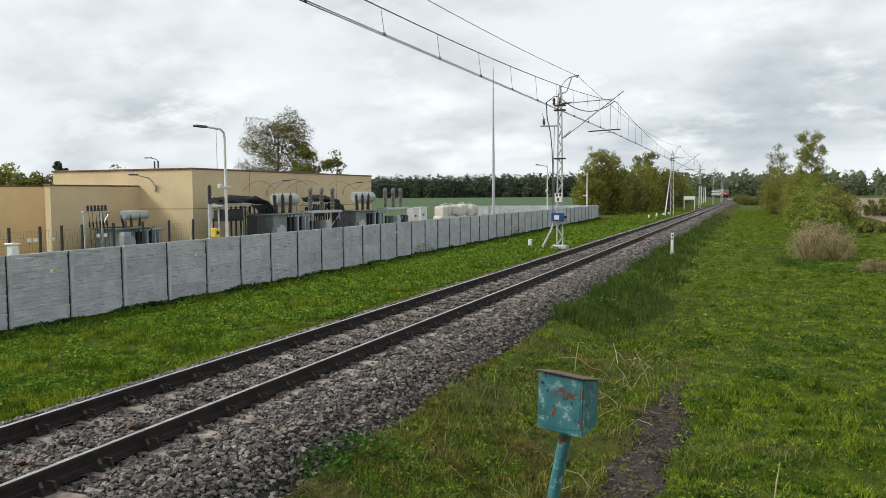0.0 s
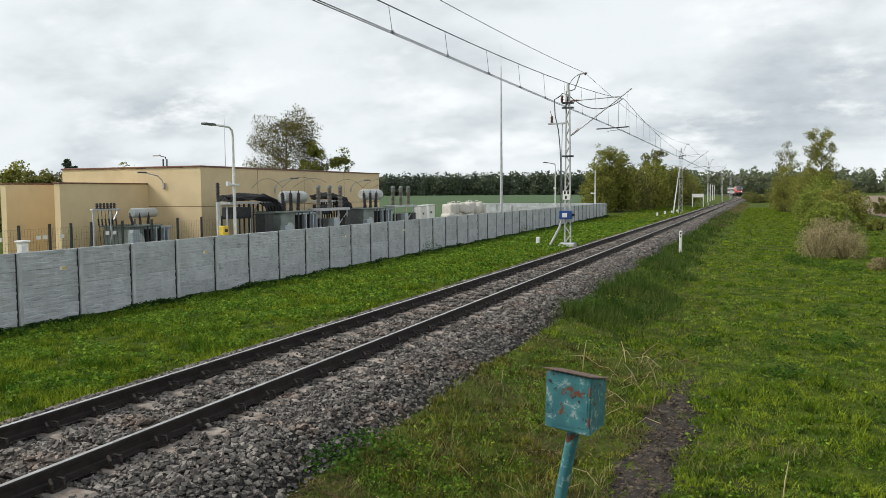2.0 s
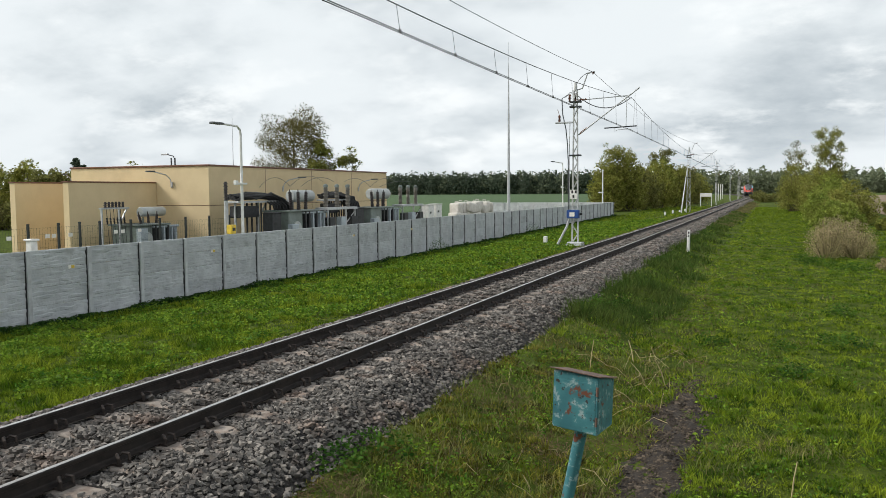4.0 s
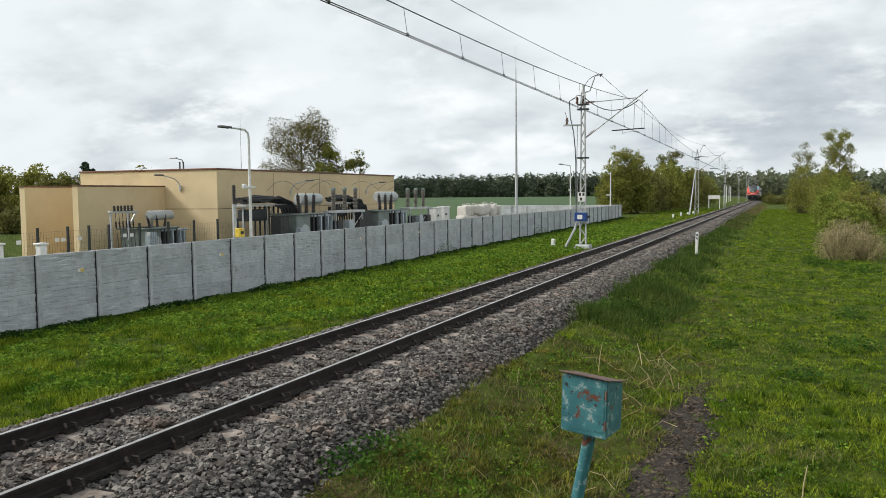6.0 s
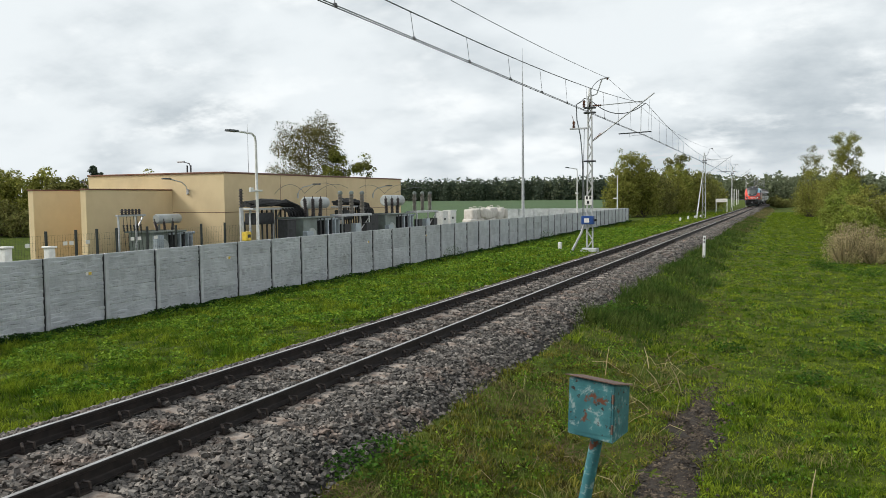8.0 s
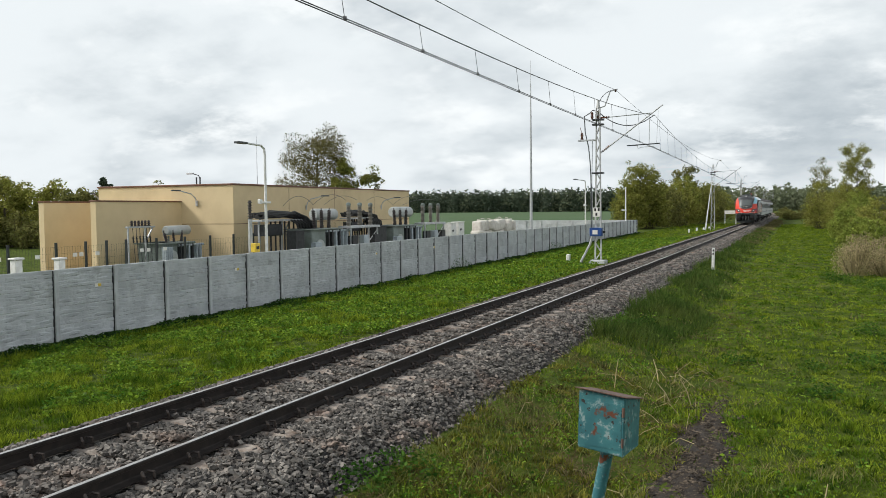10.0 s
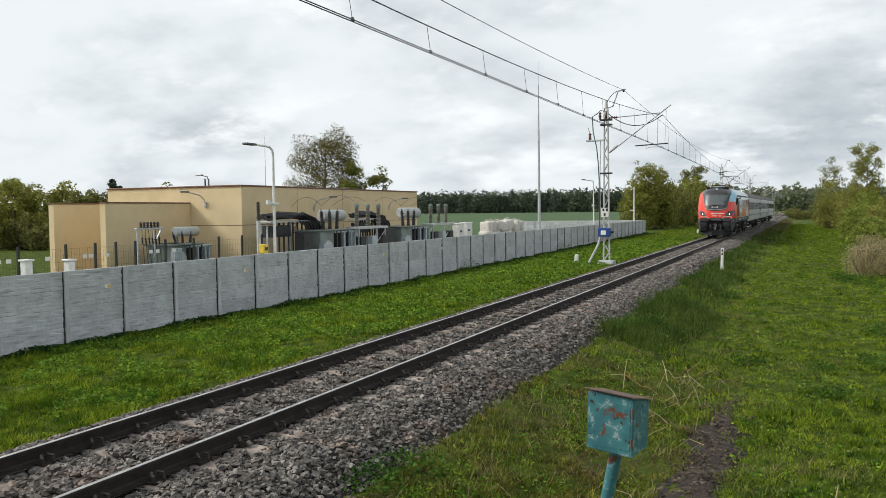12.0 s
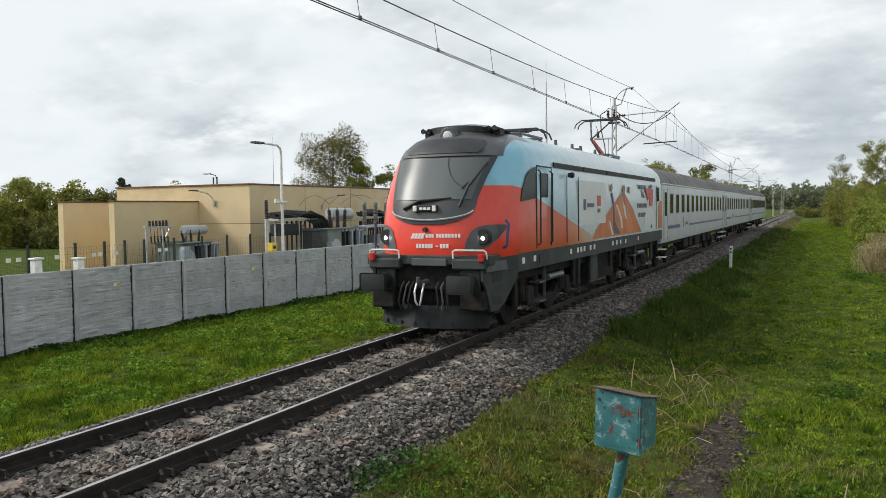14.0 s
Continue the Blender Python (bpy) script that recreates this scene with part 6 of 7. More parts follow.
def tree(name, x, y, height, width, leaf, n, label, trunk_r=0.16, low=0.25, limbs=9, lumps_n=16, size=0.16, seed=0, category="tree", group=""):
    r = random.Random(seed)
    z = float(ground_z(x, y)) - 0.1
    t = thing(name, pose(x, y, z), label, category, group)
    bm = bmesh.new()
    tip = Vector((r.uniform(-0.3, 0.3), r.uniform(-0.3, 0.3), height * 0.9))
    tube(bm, [(0, 0, 0), tip * 0.3 + Vector((0.08, 0, 0)), tip * 0.65, tip], [trunk_r, trunk_r * 0.75, trunk_r * 0.45, trunk_r * 0.1], 8)
    blobs = []
    for i in range(limbs):
        u = low + (0.92 - low) * i / max(1, limbs - 1)
        a = i * 2.4 + r.uniform(-0.5, 0.5)
        reach = width * 0.5 * (0.95 - 0.55 * abs(u - 0.5)) * r.uniform(0.7, 1.1)
        p0 = tip * u
        p2 = p0 + Vector((math.cos(a) * reach, math.sin(a) * reach, height * r.uniform(0.08, 0.2)))
        p1 = (p0 + p2) / 2 + Vector((0, 0, -0.1))
        tube(bm, [p0, p1, p2], [trunk_r * 0.4 * (1.1 - u), trunk_r * 0.25 * (1.1 - u), 0.012], 6)
        for k in range(5):
            q = p1.lerp(p2, 0.1 + 0.24 * k) + Vector((r.uniform(-1, 1), r.uniform(-1, 1), r.uniform(-0.6, 1.1))) * width * 0.13
            tube(bm, [p1.lerp(p2, 0.2 * k), q], [0.028, 0.009], 4)
            s = width * r.uniform(0.09, 0.17)
            blobs.append((q.x, q.y, q.z, s, s, s * 0.85))
    part("trunk", bm, M["trunk"], t, smooth=True)
    blobs.append((tip.x, tip.y, height * 0.93, width * 0.12, width * 0.12, height * 0.08))
    P = crown_points(blobs, int(n * 1.7))
    cr = new("crown", leaf_quads(P, np.full(len(P), size * 0.78), leaf, "crown", 0.8))
    cr.parent = t
    return t


def shrub(name, x, y, height, width, leaf, n, label, size=0.13, seed=0, depth=None, lobes=14, bark="trunk"):
    r = random.Random(seed)
    z = float(ground_z(x, y)) - 0.05
    t = thing(name, pose(x, y, z), label, "shrub")
    bm = bmesh.new()
    blobs = []
    depth = depth or width
    lobes *= 2
    for i in range(lobes):
        a, q = i * 2.4, ((i + 0.5) / lobes) ** 0.5 * r.uniform(0.9, 1.05)
        px, py = math.cos(a) * q * width * 0.42, math.sin(a) * q * depth * 0.42
        pz = height * max(0.3, 1 - 0.62 * q * q) * r.uniform(0.72, 0.93)
        tube(bm, [(px * 0.3, py * 0.3, 0), (px * 0.7, py * 0.7, pz * 0.5), (px, py, pz)], [0.04, 0.025, 0.008], 5)
        s = min(width, height) * r.uniform(0.11, 0.17)
        blobs.append((px, py, pz - s * 0.2, s, s, s * 0.9))
        blobs.append((px * 0.9, py * 0.9, pz * 0.45, s, s, pz * 0.4))
    part("stem", bm, M[bark], t)
    P = crown_points(blobs, int(n * 1.65))
    P = P[P[:, 2] > 0.02]
    cr = new("foliage", leaf_quads(P, np.full(len(P), size * 0.70), leaf, "foliage", 0.8))
    cr.parent = t
    return t


# behind the substation
tree("broadleaf_tree", -44.2, 80, 11.9, 8.2, M["leaf_f"], 22000, "half-leafed broadleaf tree behind the yellow building", 0.26, 0.2, 30, size=0.105, seed=2)
tree("young_tree", -39.2, 80, 8.2, 4.8, M["leaf_a"], 6000, "young green tree behind the yellow building", 0.14, 0.2, 10, size=0.16, seed=3)
tree("young_tree", -36.6, 81, 7.6, 2.6, M["leaf_b"], 1400, "thin half-bare tree behind the yellow building", 0.09, 0.3, 8, size=0.13, seed=4)
tree("spruce", -87, 90, 8.4, 2.4, M["leaf_d"], 2000, "small dark conifer showing over the roof", 0.1, 0.5, 10, size=0.2, seed=6)
for i, (px, py, h, w, leaf) in enumerate(((-70, 60, 6.6, 6, "leaf_a"), (-64.5, 62, 6.0, 5.5, "leaf_a"), (-59, 60, 5.6, 5, "leaf_b"), (-75, 64, 7.2, 6, "leaf_a"), (-54.5, 66, 5.6, 5, "leaf_a"), (-81, 62, 6.6, 6, "leaf_b"), (-68, 55, 5.0, 5, "leaf_a"))):
    tree("orchard_tree", px, py, h, w, M[leaf], 5200, "old orchard tree with fresh spring leaves", 0.2, 0.22, 11, size=0.17, seed=20 + i, group="orchard trees")
for i in range(9):
    shrub("orchard_shrub", -50 - 4.6 * i, 68 + (i % 3), 5.2 + 0.5 * (i % 2), 6.5, M["leaf_a" if i % 2 else "leaf_b"], 2600, "thick spring-green growth behind the orchard", 0.26, 140 + i)
for i in range(9):
    shrub("orchard_shrub", -44 - 4.4 * i, 57 + (i * 5) % 4, 2.6 + 0.5 * (i % 3), 5.6, M["leaf_b" if i % 3 else "leaf_a"], 2000, "low spring-green growth behind the orchard fence", 0.22, 160 + i)
# clump past the end of the fence
for i, (px, py, h, w, leaf, n) in enumerate(((-15.2, 117, 8.6, 5.8, "leaf_a", 7000), (-13.2, 121, 10.0, 7.0, "leaf_a", 9000), (-12.4, 130, 8.2, 7.5, "leaf_b", 7500), (-10.6, 138, 8.8, 7.5, "leaf_a", 7500),
                                              (-11.9, 150, 9.6, 7, "leaf_c", 6500), (-9.4, 152, 8.8, 7, "leaf_a", 6500), (-8.6, 164, 8.4, 7, "leaf_b", 6000), (-8.0, 178, 7.6, 7, "leaf_a", 5500), (-15, 140, 9.0, 8, "leaf_a", 6000))):
    shrub("tall_shrub", px, py, h, w, M[leaf], n, "tall rounded shrub in spring leaf beside the line", 0.2, 40 + i)
tree("young_tree", -14.0, 119, 9.6, 4.2, M["leaf_a"], 6500, "light green tree rising over the shrubs", 0.12, 0.3, 26, size=0.12, seed=60)
tree("young_tree", -12.0, 152, 10.6, 4.4, M["leaf_b"], 5200, "light green tree rising over the shrubs", 0.12, 0.35, 14, size=0.14, seed=61)
# right of the meadow
tree("birch", 12.7, 103, 9.9, 3.5, M["leaf_a"], 9500, "slender birch with pale spring leaves", 0.12, 0.25, 28, size=0.095, seed=70)
tree("birch", 9.9, 128, 9.6, 3.8, M["leaf_b"], 4200, "half-bare slender birch beside the meadow", 0.1, 0.3, 16, size=0.09, seed=71)
for i, (px, py, h, w, leaf, n, s) in enumerate(((9.6, 122, 7.6, 5.0, "leaf_a", 9000, 0.12), (12.0, 112, 6.6, 5.5, "leaf_a", 9000, 0.12), (12.8, 98, 5.2, 5.4, "leaf_c", 9000, 0.11), (11.4, 84, 3.6, 5.0, "leaf_c", 6500, 0.13),
                                                 (13.0, 78, 4.2, 5.2, "leaf_a", 9000, 0.11), (11.2, 68, 2.5, 3.6, "leaf_c", 6000, 0.11), (11.0, 62, 2.8, 4.0, "leaf_c", 7500, 0.11), (15.2, 70, 1.1, 3.0, "leaf_a", 3000, 0.11), (22, 112, 2.6, 8, "leaf_b", 5500, 0.14))):
    shrub("green_shrub", px, py, h, w, M[leaf], n, "dense green shrub at the meadow's edge", s, 80 + i)
for i, (px, py, h, w) in enumerate(((9.1, 41.5, 2.1, 2.2), (10.3, 41.5, 1.5, 2.0), (9.6, 45, 2.2, 2.6), (10.6, 48, 1.9, 2.8), (11.2, 36, 0.7, 1.6))):
    shrub("bare_shrub", px, py, h, w, M["twig"], 2600, "brown leafless shrub with a haze of twigs", 0.05, 100 + i, lobes=12, bark="twig")
for i, (px, py, h, w) in enumerate(((5.6, 205, 2.2, 5), (4.6, 222, 2.6, 5), (7.6, 215, 2.4, 6), (3.5, 246, 3.0, 6))):
    shrub("hedge_bush", px, py, h, w, M["leaf_b"], 2200, "low olive bush at the foot of the embankment", 0.2, 110 + i)


def wood(name, spots, label, leafs):
    """A far wood as one mass of crowns on trunks."""
    for leaf, part_spots in leafs(spots):
        P = []
        for px, py, h, w in part_spots:
            z = float(ground_z(px, py))
            blobs = [(px + rng.uniform(-0.3, 0.3) * w, py + rng.uniform(-0.3, 0.3) * w, z + h * u, w * s, w * s, h * 0.17) for u, s in ((0.12, 0.7), (0.3, 0.7), (0.5, 0.66), (0.7, 0.52), (0.86, 0.30))]
            P.append(crown_points(blobs, 250))
        P = np.concatenate(P)
        ob = new(name, leaf_quads(P, np.full(len(P), 1.15), M[leaf], name, 0.8))
        tagged(ob, label, "wood", kind="stuff")


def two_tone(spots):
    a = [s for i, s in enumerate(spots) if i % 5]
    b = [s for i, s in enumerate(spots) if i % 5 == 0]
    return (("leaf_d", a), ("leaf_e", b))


spots = []
for i in range(400):
    u = i / 400
    y = 770 + 45 * (i % 3 == 0) + rng.uniform(-8, 8)
    spots.append((-460 + 410 * u + rng.uniform(-1, 1), y, rng.uniform(19, 24), rng.uniform(8, 11)))
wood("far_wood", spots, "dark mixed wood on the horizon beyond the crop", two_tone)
spots = []
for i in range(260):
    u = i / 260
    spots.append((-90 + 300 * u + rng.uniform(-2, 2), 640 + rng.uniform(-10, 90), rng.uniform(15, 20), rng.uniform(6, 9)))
wood("hill_wood", spots, "green wood paled by painted haze, closing the end of the line", lambda s: (("leaf_g", [q for i, q in enumerate(s) if i % 4]), ("leaf_e", [q for i, q in enumerate(s) if i % 4 == 0])))

# ---- substation yard ----
M["tank"] = mat("grey_green_transformer_paint", (0.20, 0.235, 0.215), (0.15, 0.175, 0.16), 2, 0.55, c3=(0.11, 0.10, 0.085), scale3=1.5, lo3=0.55, hi3=0.85)
M["radiator"] = mat("pale_grey_radiator", (0.44, 0.49, 0.53), (0.34, 0.38, 0.42), 3, 0.5)
M["cons"] = mat("silver_conservator_paint", (0.50, 0.52, 0.50), (0.42, 0.44, 0.43), 2, 0.45)
M["porcelain"] = mat("grey_porcelain", (0.20, 0.185, 0.16), (0.15, 0.14, 0.12), 4, 0.35)
M["bushing"] = mat("dark_bushing_rubber", (0.03, 0.026, 0.025), (0.05, 0.04, 0.038), 5, 0.5)
M["greenmesh"] = mat("dark_green_fence_paint", (0.016, 0.022, 0.021), (0.012, 0.017, 0.016), 5, 0.5)
M["bigbag"] = mat("white_woven_sacks", (0.66, 0.63, 0.58), (0.55, 0.51, 0.46), 4, 0.9, bump=0.5, bscale=9, dist=0.04)

# building trim: seams, wall lamps, roof vent
for y in (40.6, 45.8, 51.2):
    bm = bmesh.new()
    box(bm, BX1 + 0.001, BX1 + 0.006, y, y + 0.035, YARD, BZ - 0.1)
    part("render_joint", bm, M["coping"], building)
bm = bmesh.new()
box(bm, BX1 + 0.001, BX1 + 0.006, BY0, BY1, 1.76, 1.79)
part("render_joint", bm, M["coping"], building)
bm = bmesh.new()
box(bm, BX0, BX1, BY0 - 0.006, BY0 - 0.001, 1.76, 1.79)
part("render_joint", bm, M["coping"], building)


def wall_lamp(m):
    t = thing("wall_lamp", m, "curved grey outdoor lamp fixed to the yellow wall", "lamp", "wall lamps")
    bm = bmesh.new()
    bbox(bm, 0, 0.08, -0.09, 0.09, -0.16, 0.16, 0.02)
    part("bracket", bm, M["galv"], t)
    bm = bmesh.new()
    tube(bm, [(0.06, 0, 0.05), (0.12, 0, 0.3), (0.35, 0, 0.52), (1.0, 0, 0.68)], 0.03, 6)
    part("arm", bm, M["galv"], t)
    bm = bmesh.new()
    bbox(bm, 0.95, 1.45, -0.08, 0.08, 0.66, 0.74, 0.02)
    part("head", bm, M["podgrey"], t)


wall_lamp(pose(BX1, 42.4, 2.65, 0, 0, 25))
wall_lamp(pose(BX1, 52.2, 2.65, 0, 0, 25))
wall_lamp(pose(-23.4, BY0, 2.9, 0, 0, -115))
wall_lamp(pose(-28.0, 33.0, 2.75, 0, 0, -60))
rl = thing("roof_lamp", pose(-25.5, 38, BZ), "small grey floodlight on a bracket on the flat roof", "lamp")
for dx in (-0.13, 0.13):
    bm = bmesh.new()
    tube(bm, [(dx, 0, 0), (dx, 0, 0.52)], 0.045, 8)
    part("post", bm, M["podgrey"], rl)
bm = bmesh.new()
tube(bm, [(0.1, 0, 0.45), (0.08, -0.05, 0.62), (-0.3, -0.12, 0.72)], 0.03, 6)
part("arm", bm, M["podgrey"], rl)
bm = bmesh.new()
bbox(bm, -0.72, -0.24, -0.2, -0.04, 0.69, 0.78, 0.02)
part("head", bm, M["galv"], rl)
aerial = thing("roof_aerial", pose(-25, 43, BZ), "thin upright aerial rod on the roof", "aerial")
bm = bmesh.new()
tube(bm, [(0, 0, 0), (0, 0, 3.3)], [0.025, 0.008], 6)
part("rod", bm, M["galv"], aerial)


def transformer(x, y, w, label, tank_top=1.45, seed=0, rise=0.98):
    """A power transformer: tank with cooling radiators, conservator drum on struts, bushings; w along the fence."""
    g = YARD
    t = thing("power_transformer", pose(x, y, g), label, "transformer", "transformers in the yard")
    h = tank_top - g
    bm = bmesh.new()
    bbox(bm, -0.8, 0.8, w * 0.10, w * 0.42, 0.25, h, 0.04)
    bbox(bm, -0.95, 0.95, w * 0.07, w * 0.78, h - 0.08, h, 0.02)
    box(bm, -0.9, 0.9, w * 0.08, w * 0.98, 0.0, 0.26)
    tank = part("tank", bm, M["tank"], t)
    bm = bmesh.new()
    tube(bm, [(0.80, w * 0.27, h * 0.6), (0.88, w * 0.27, h * 0.6)], 0.40, 24)
    part("inspection_cover", bm, M["cons"], tank)
    n = 12
    for i in range(n):
        bm = bmesh.new()
        yy = w * 0.45 + i * w * 0.55 / n
        bbox(bm, -0.75, 0.9 - 0.1 * (i % 2), yy, yy + w * 0.55 / n * 0.6, 0.35, h - 0.1 - 0.12 * (i > 8), 0.015)
        part("radiator_fin", bm, M["radiator" if i > 3 and i % 3 else "darksteel"], t)
    for xx in (-0.7, 0.82):
        for zz in (h - 0.16, 0.5):
            bm = bmesh.new()
            tube(bm, [(xx, w * 0.42, zz), (xx, w, zz)], 0.06, 8)
            part("radiator_pipe", bm, M["radiator"], t)
    bm = bmesh.new()
    zc = h + 0.174 * w
    tube(bm, [(-0.5, w * 0.60, zc), (-0.5, w * 0.62, zc), (-0.5, w * 1.11, zc), (-0.5, w * 1.13, zc)], [0.064 * w, 0.077 * w, 0.077 * w, 0.064 * w], 18)
    drum = part("conservator_drum", bm, M["cons"], t, "silver-grey oil conservator drum", smooth=True)
    for yy in (w * 0.67, w * 0.98):
        bm = bmesh.new()
        tube(bm, [(-0.5, yy, 0.2), (-0.5, yy, zc - 0.28)], 0.05, 6)
        part("strut", bm, M["tank"], drum)
    r = random.Random(seed)
    for i in range(3):
        bm = bmesh.new()
        yy = w * (0.34 + 0.17 * i)
        lean = 0.10 * (i - 1.6)
        tube(bm, [(0.3, yy, h), (0.3, yy, h + 0.15)], 0.03 + 0.08 * rise, 10)
        disc_stack(bm, (0.3, yy, h + 0.12), (0.32, yy + lean, h + rise), 0.02 + 0.066 * rise, 0.03 + 0.11 * rise, 9, 8)
        tube(bm, [(0.32, yy + lean, h + rise), (0.32, yy + lean * 1.1, h + rise + 0.14)], 0.025, 6)
        part("bushing", bm, M["bushing"], t)
    bm = bmesh.new()
    bbox(bm, 0.85, 1.15, w * 0.05, w * 0.2, 0.9, 1.75, 0.02)
    part("control_box", bm, M["radiator"], t)
    return t


transformer(-17.8, 36.4, 4.3, "grey power transformer with finned radiators and oil drum", 1.48, 1)
transformer(-17.8, 45.9, 4.8, "grey power transformer with finned radiators and oil drum", 1.46, 2)
transformer(-22.3, 30.3, 3.2, "small grey transformer with drum beside the yellow wall", 0.95, 3, 0.45)


def arrester_stand(y0, n, step, label):
    t = thing("insulator_stand", pose(-17.0, y0, YARD), label, "insulators", "insulator stands")
    L = step * (n - 1)
    bm = bmesh.new()
    for yy in (-0.3, L + 0.3):
        for xx in (-0.3, 0.3):
            tube(bm, [(xx, yy, 0), (xx, yy, 2.45)], 0.06, 4)
    bbox(bm, -0.4, 0.4, -0.5, L + 0.5, 2.42, 2.56, 0.01)
    tube(bm, [(0.3, -0.3, 0.2), (0.3, L + 0.3, 2.3)], 0.03, 4)
    part("frame", bm, M["galv"], t)
    for i in range(n):
        bm = bmesh.new()
        disc_stack(bm, (0, step * i, 2.56), (0, step * i, 3.72), 0.11, 0.165, 14, 12)
        ins = part("insulator", bm, M["porcelain"], t, "grey ribbed porcelain insulator")
        bm = bmesh.new()
        tube(bm, [(0, step * i, 3.72), (0, step * i, 3.84), (0, step * i, 3.9)], [0.15, 0.14, 0.05], 10)
        part("cap", bm, M["tank"], ins)
        bm = bmesh.new()
        bbox(bm, 0.1, 0.45, step * i - 0.3, step * i + 0.3, 1.2, 2.0, 0.02)
        part("drive_box", bm, M["radiator" if i % 2 else "darksteel"], t)


arrester_stand(40.7, 3, 1.3, "row of three grey insulators on a steel stand")
arrester_stand(50.8, 3, 1.3, "row of three grey insulators on a steel stand")
# conductors that loop over the row
bars = thing("busbar_loops", pose(-17.2, 0, 0), "thin looped conductors between transformers and insulators", "conductors")
for y0, z0, y1, z1, s in ((34.5, 2.7, 37.3, 2.75, 0.8), (37.3, 2.75, 40.7, 3.05, 0.7), (38.4, 2.75, 42.0, 3.05, 0.6), (43.3, 3.05, 46.7, 2.75, 0.6), (46.7, 2.75, 50.8, 3.05, 0.7), (48, 2.75, 53.4, 3.1, 0.35)):
    bm = bmesh.new()
    tube(bm, [(0, y0 + (y1 - y0) * u, z0 + (z1 - z0) * u + s * 4 * u * (1 - u) * 0.6) for u in (k / 10 for k in range(11))], 0.012, 5)
    part("conductor", bm, M["wire"], bars)
# cable gantry left and middle, thick with black cables
for y0, y1 in ((34.4, 38.6), (43.4, 46.4)):
    t = thing("cable_gantry", pose(-18.7, y0, YARD), "steel gantry heaped with thick black cables", "gantry", "cable gantries")
    L = y1 - y0
    bm = bmesh.new()
    for yy in (0.1, L * 0.5, L):
        tube(bm, [(0, yy, 0), (0, yy, 2.9)], 0.07, 4)
        tube(bm, [(0, yy, 2.1), (0.1, yy + 0.7, 2.95)], 0.045, 4)
    bbox(bm, -0.4, 0.4, -0.2, L + 0.2, 2.9, 3.0, 0.01)
    part("frame", bm, M["galv"], t)
    r = random.Random(int(y0))
    for i in range(26):
        bm = bmesh.new()
        x0 = r.uniform(-0.4, 0.45)
        pts = [(x0, -0.1, 3.05 + r.uniform(0, 0.3)), (x0 + r.uniform(-0.1, 0.1), L * 0.3, 3.1 + r.uniform(0, 0.35)), (x0, L * 0.65, 3.1 + r.uniform(0, 0.3)), (x0 + r.uniform(-0.1, 0.2), L * r.uniform(0.8, 1.0), 2.95 + r.uniform(0, 0.2)), (x0 + 0.3, L * r.uniform(0.95, 1.1), r.uniform(1.6, 2.4))]
        tube(bm, pts, 0.06, 6)
        part("cable", bm, M["black"], t)
    for i in range(9):
        bm = bmesh.new()
        tube(bm, [(0.2, L * (0.10 + 0.1 * i), 2.9), (0.25, L * (0.08 + 0.1 * i), 1.4), (0.2, L * (0.1 + 0.1 * i), 0.1)], 0.05, 5)
        part("hanging_cable", bm, M["black"], t)
    for i in range(7):       # cable ends that drop beyond the gantry towards the transformer
        bm = bmesh.new()
        yy = L * (0.55 + 0.07 * i)
        tube(bm, [(0.45, yy, 2.95), (0.75, yy + 0.12, 2.75), (0.85, yy + 0.2, 2.2)], 0.055, 6)
        part("cable_end", bm, M["black"], t)
    bm = bmesh.new()
    bbox(bm, -0.35, 0.3, 0.1, L * 0.42, 2.15, 2.75, 0.03)
    part("junction_box", bm, M["darksteel"], t, "dark junction box under the cables")
for x, y, w, h, mname, label in ((-17.3, 35.3, 0.8, 2.35, "darksteel", "dark steel switch cabinet"), (-17.3, 44.4, 1.0, 2.4, "darksteel", "dark steel switch cabinet"), (-17.0, 55.1, 1.0, 2.4, "whitepaint", "white metal control cabinet"),
                                 (-17.0, 56.6, 1.1, 2.45, "whitepaint", "white metal control cabinet"), (-14.0, 16.4, 0.24, 2.1, "whitepaint", "narrow white meter cabinet"), (-14.0, 17.9, 0.24, 2.02, "whitepaint", "narrow white meter cabinet")):
    t = thing("control_cabinet", pose(x, y, YARD), label, "cabinet", "cabinets in the yard")
    bm = bmesh.new()
    dp = min(0.3, w * 0.5)
    bbox(bm, -dp, dp, 0, w, 0.0, h, 0.02)
    b_ = part("body", bm, M[mname], t)
    bm = bmesh.new()
    bbox(bm, -dp - 0.04, dp + 0.04, -0.04, w + 0.04, h, h + 0.06, 0.015)
    part("lid", bm, M[mname], t)
    bm = bmesh.new()
    box(bm, dp + 0.002, dp + 0.012, w * 0.2, w * 0.5, h - 0.6, h - 0.45)
    part("vent_plate", bm, M["black"], t)
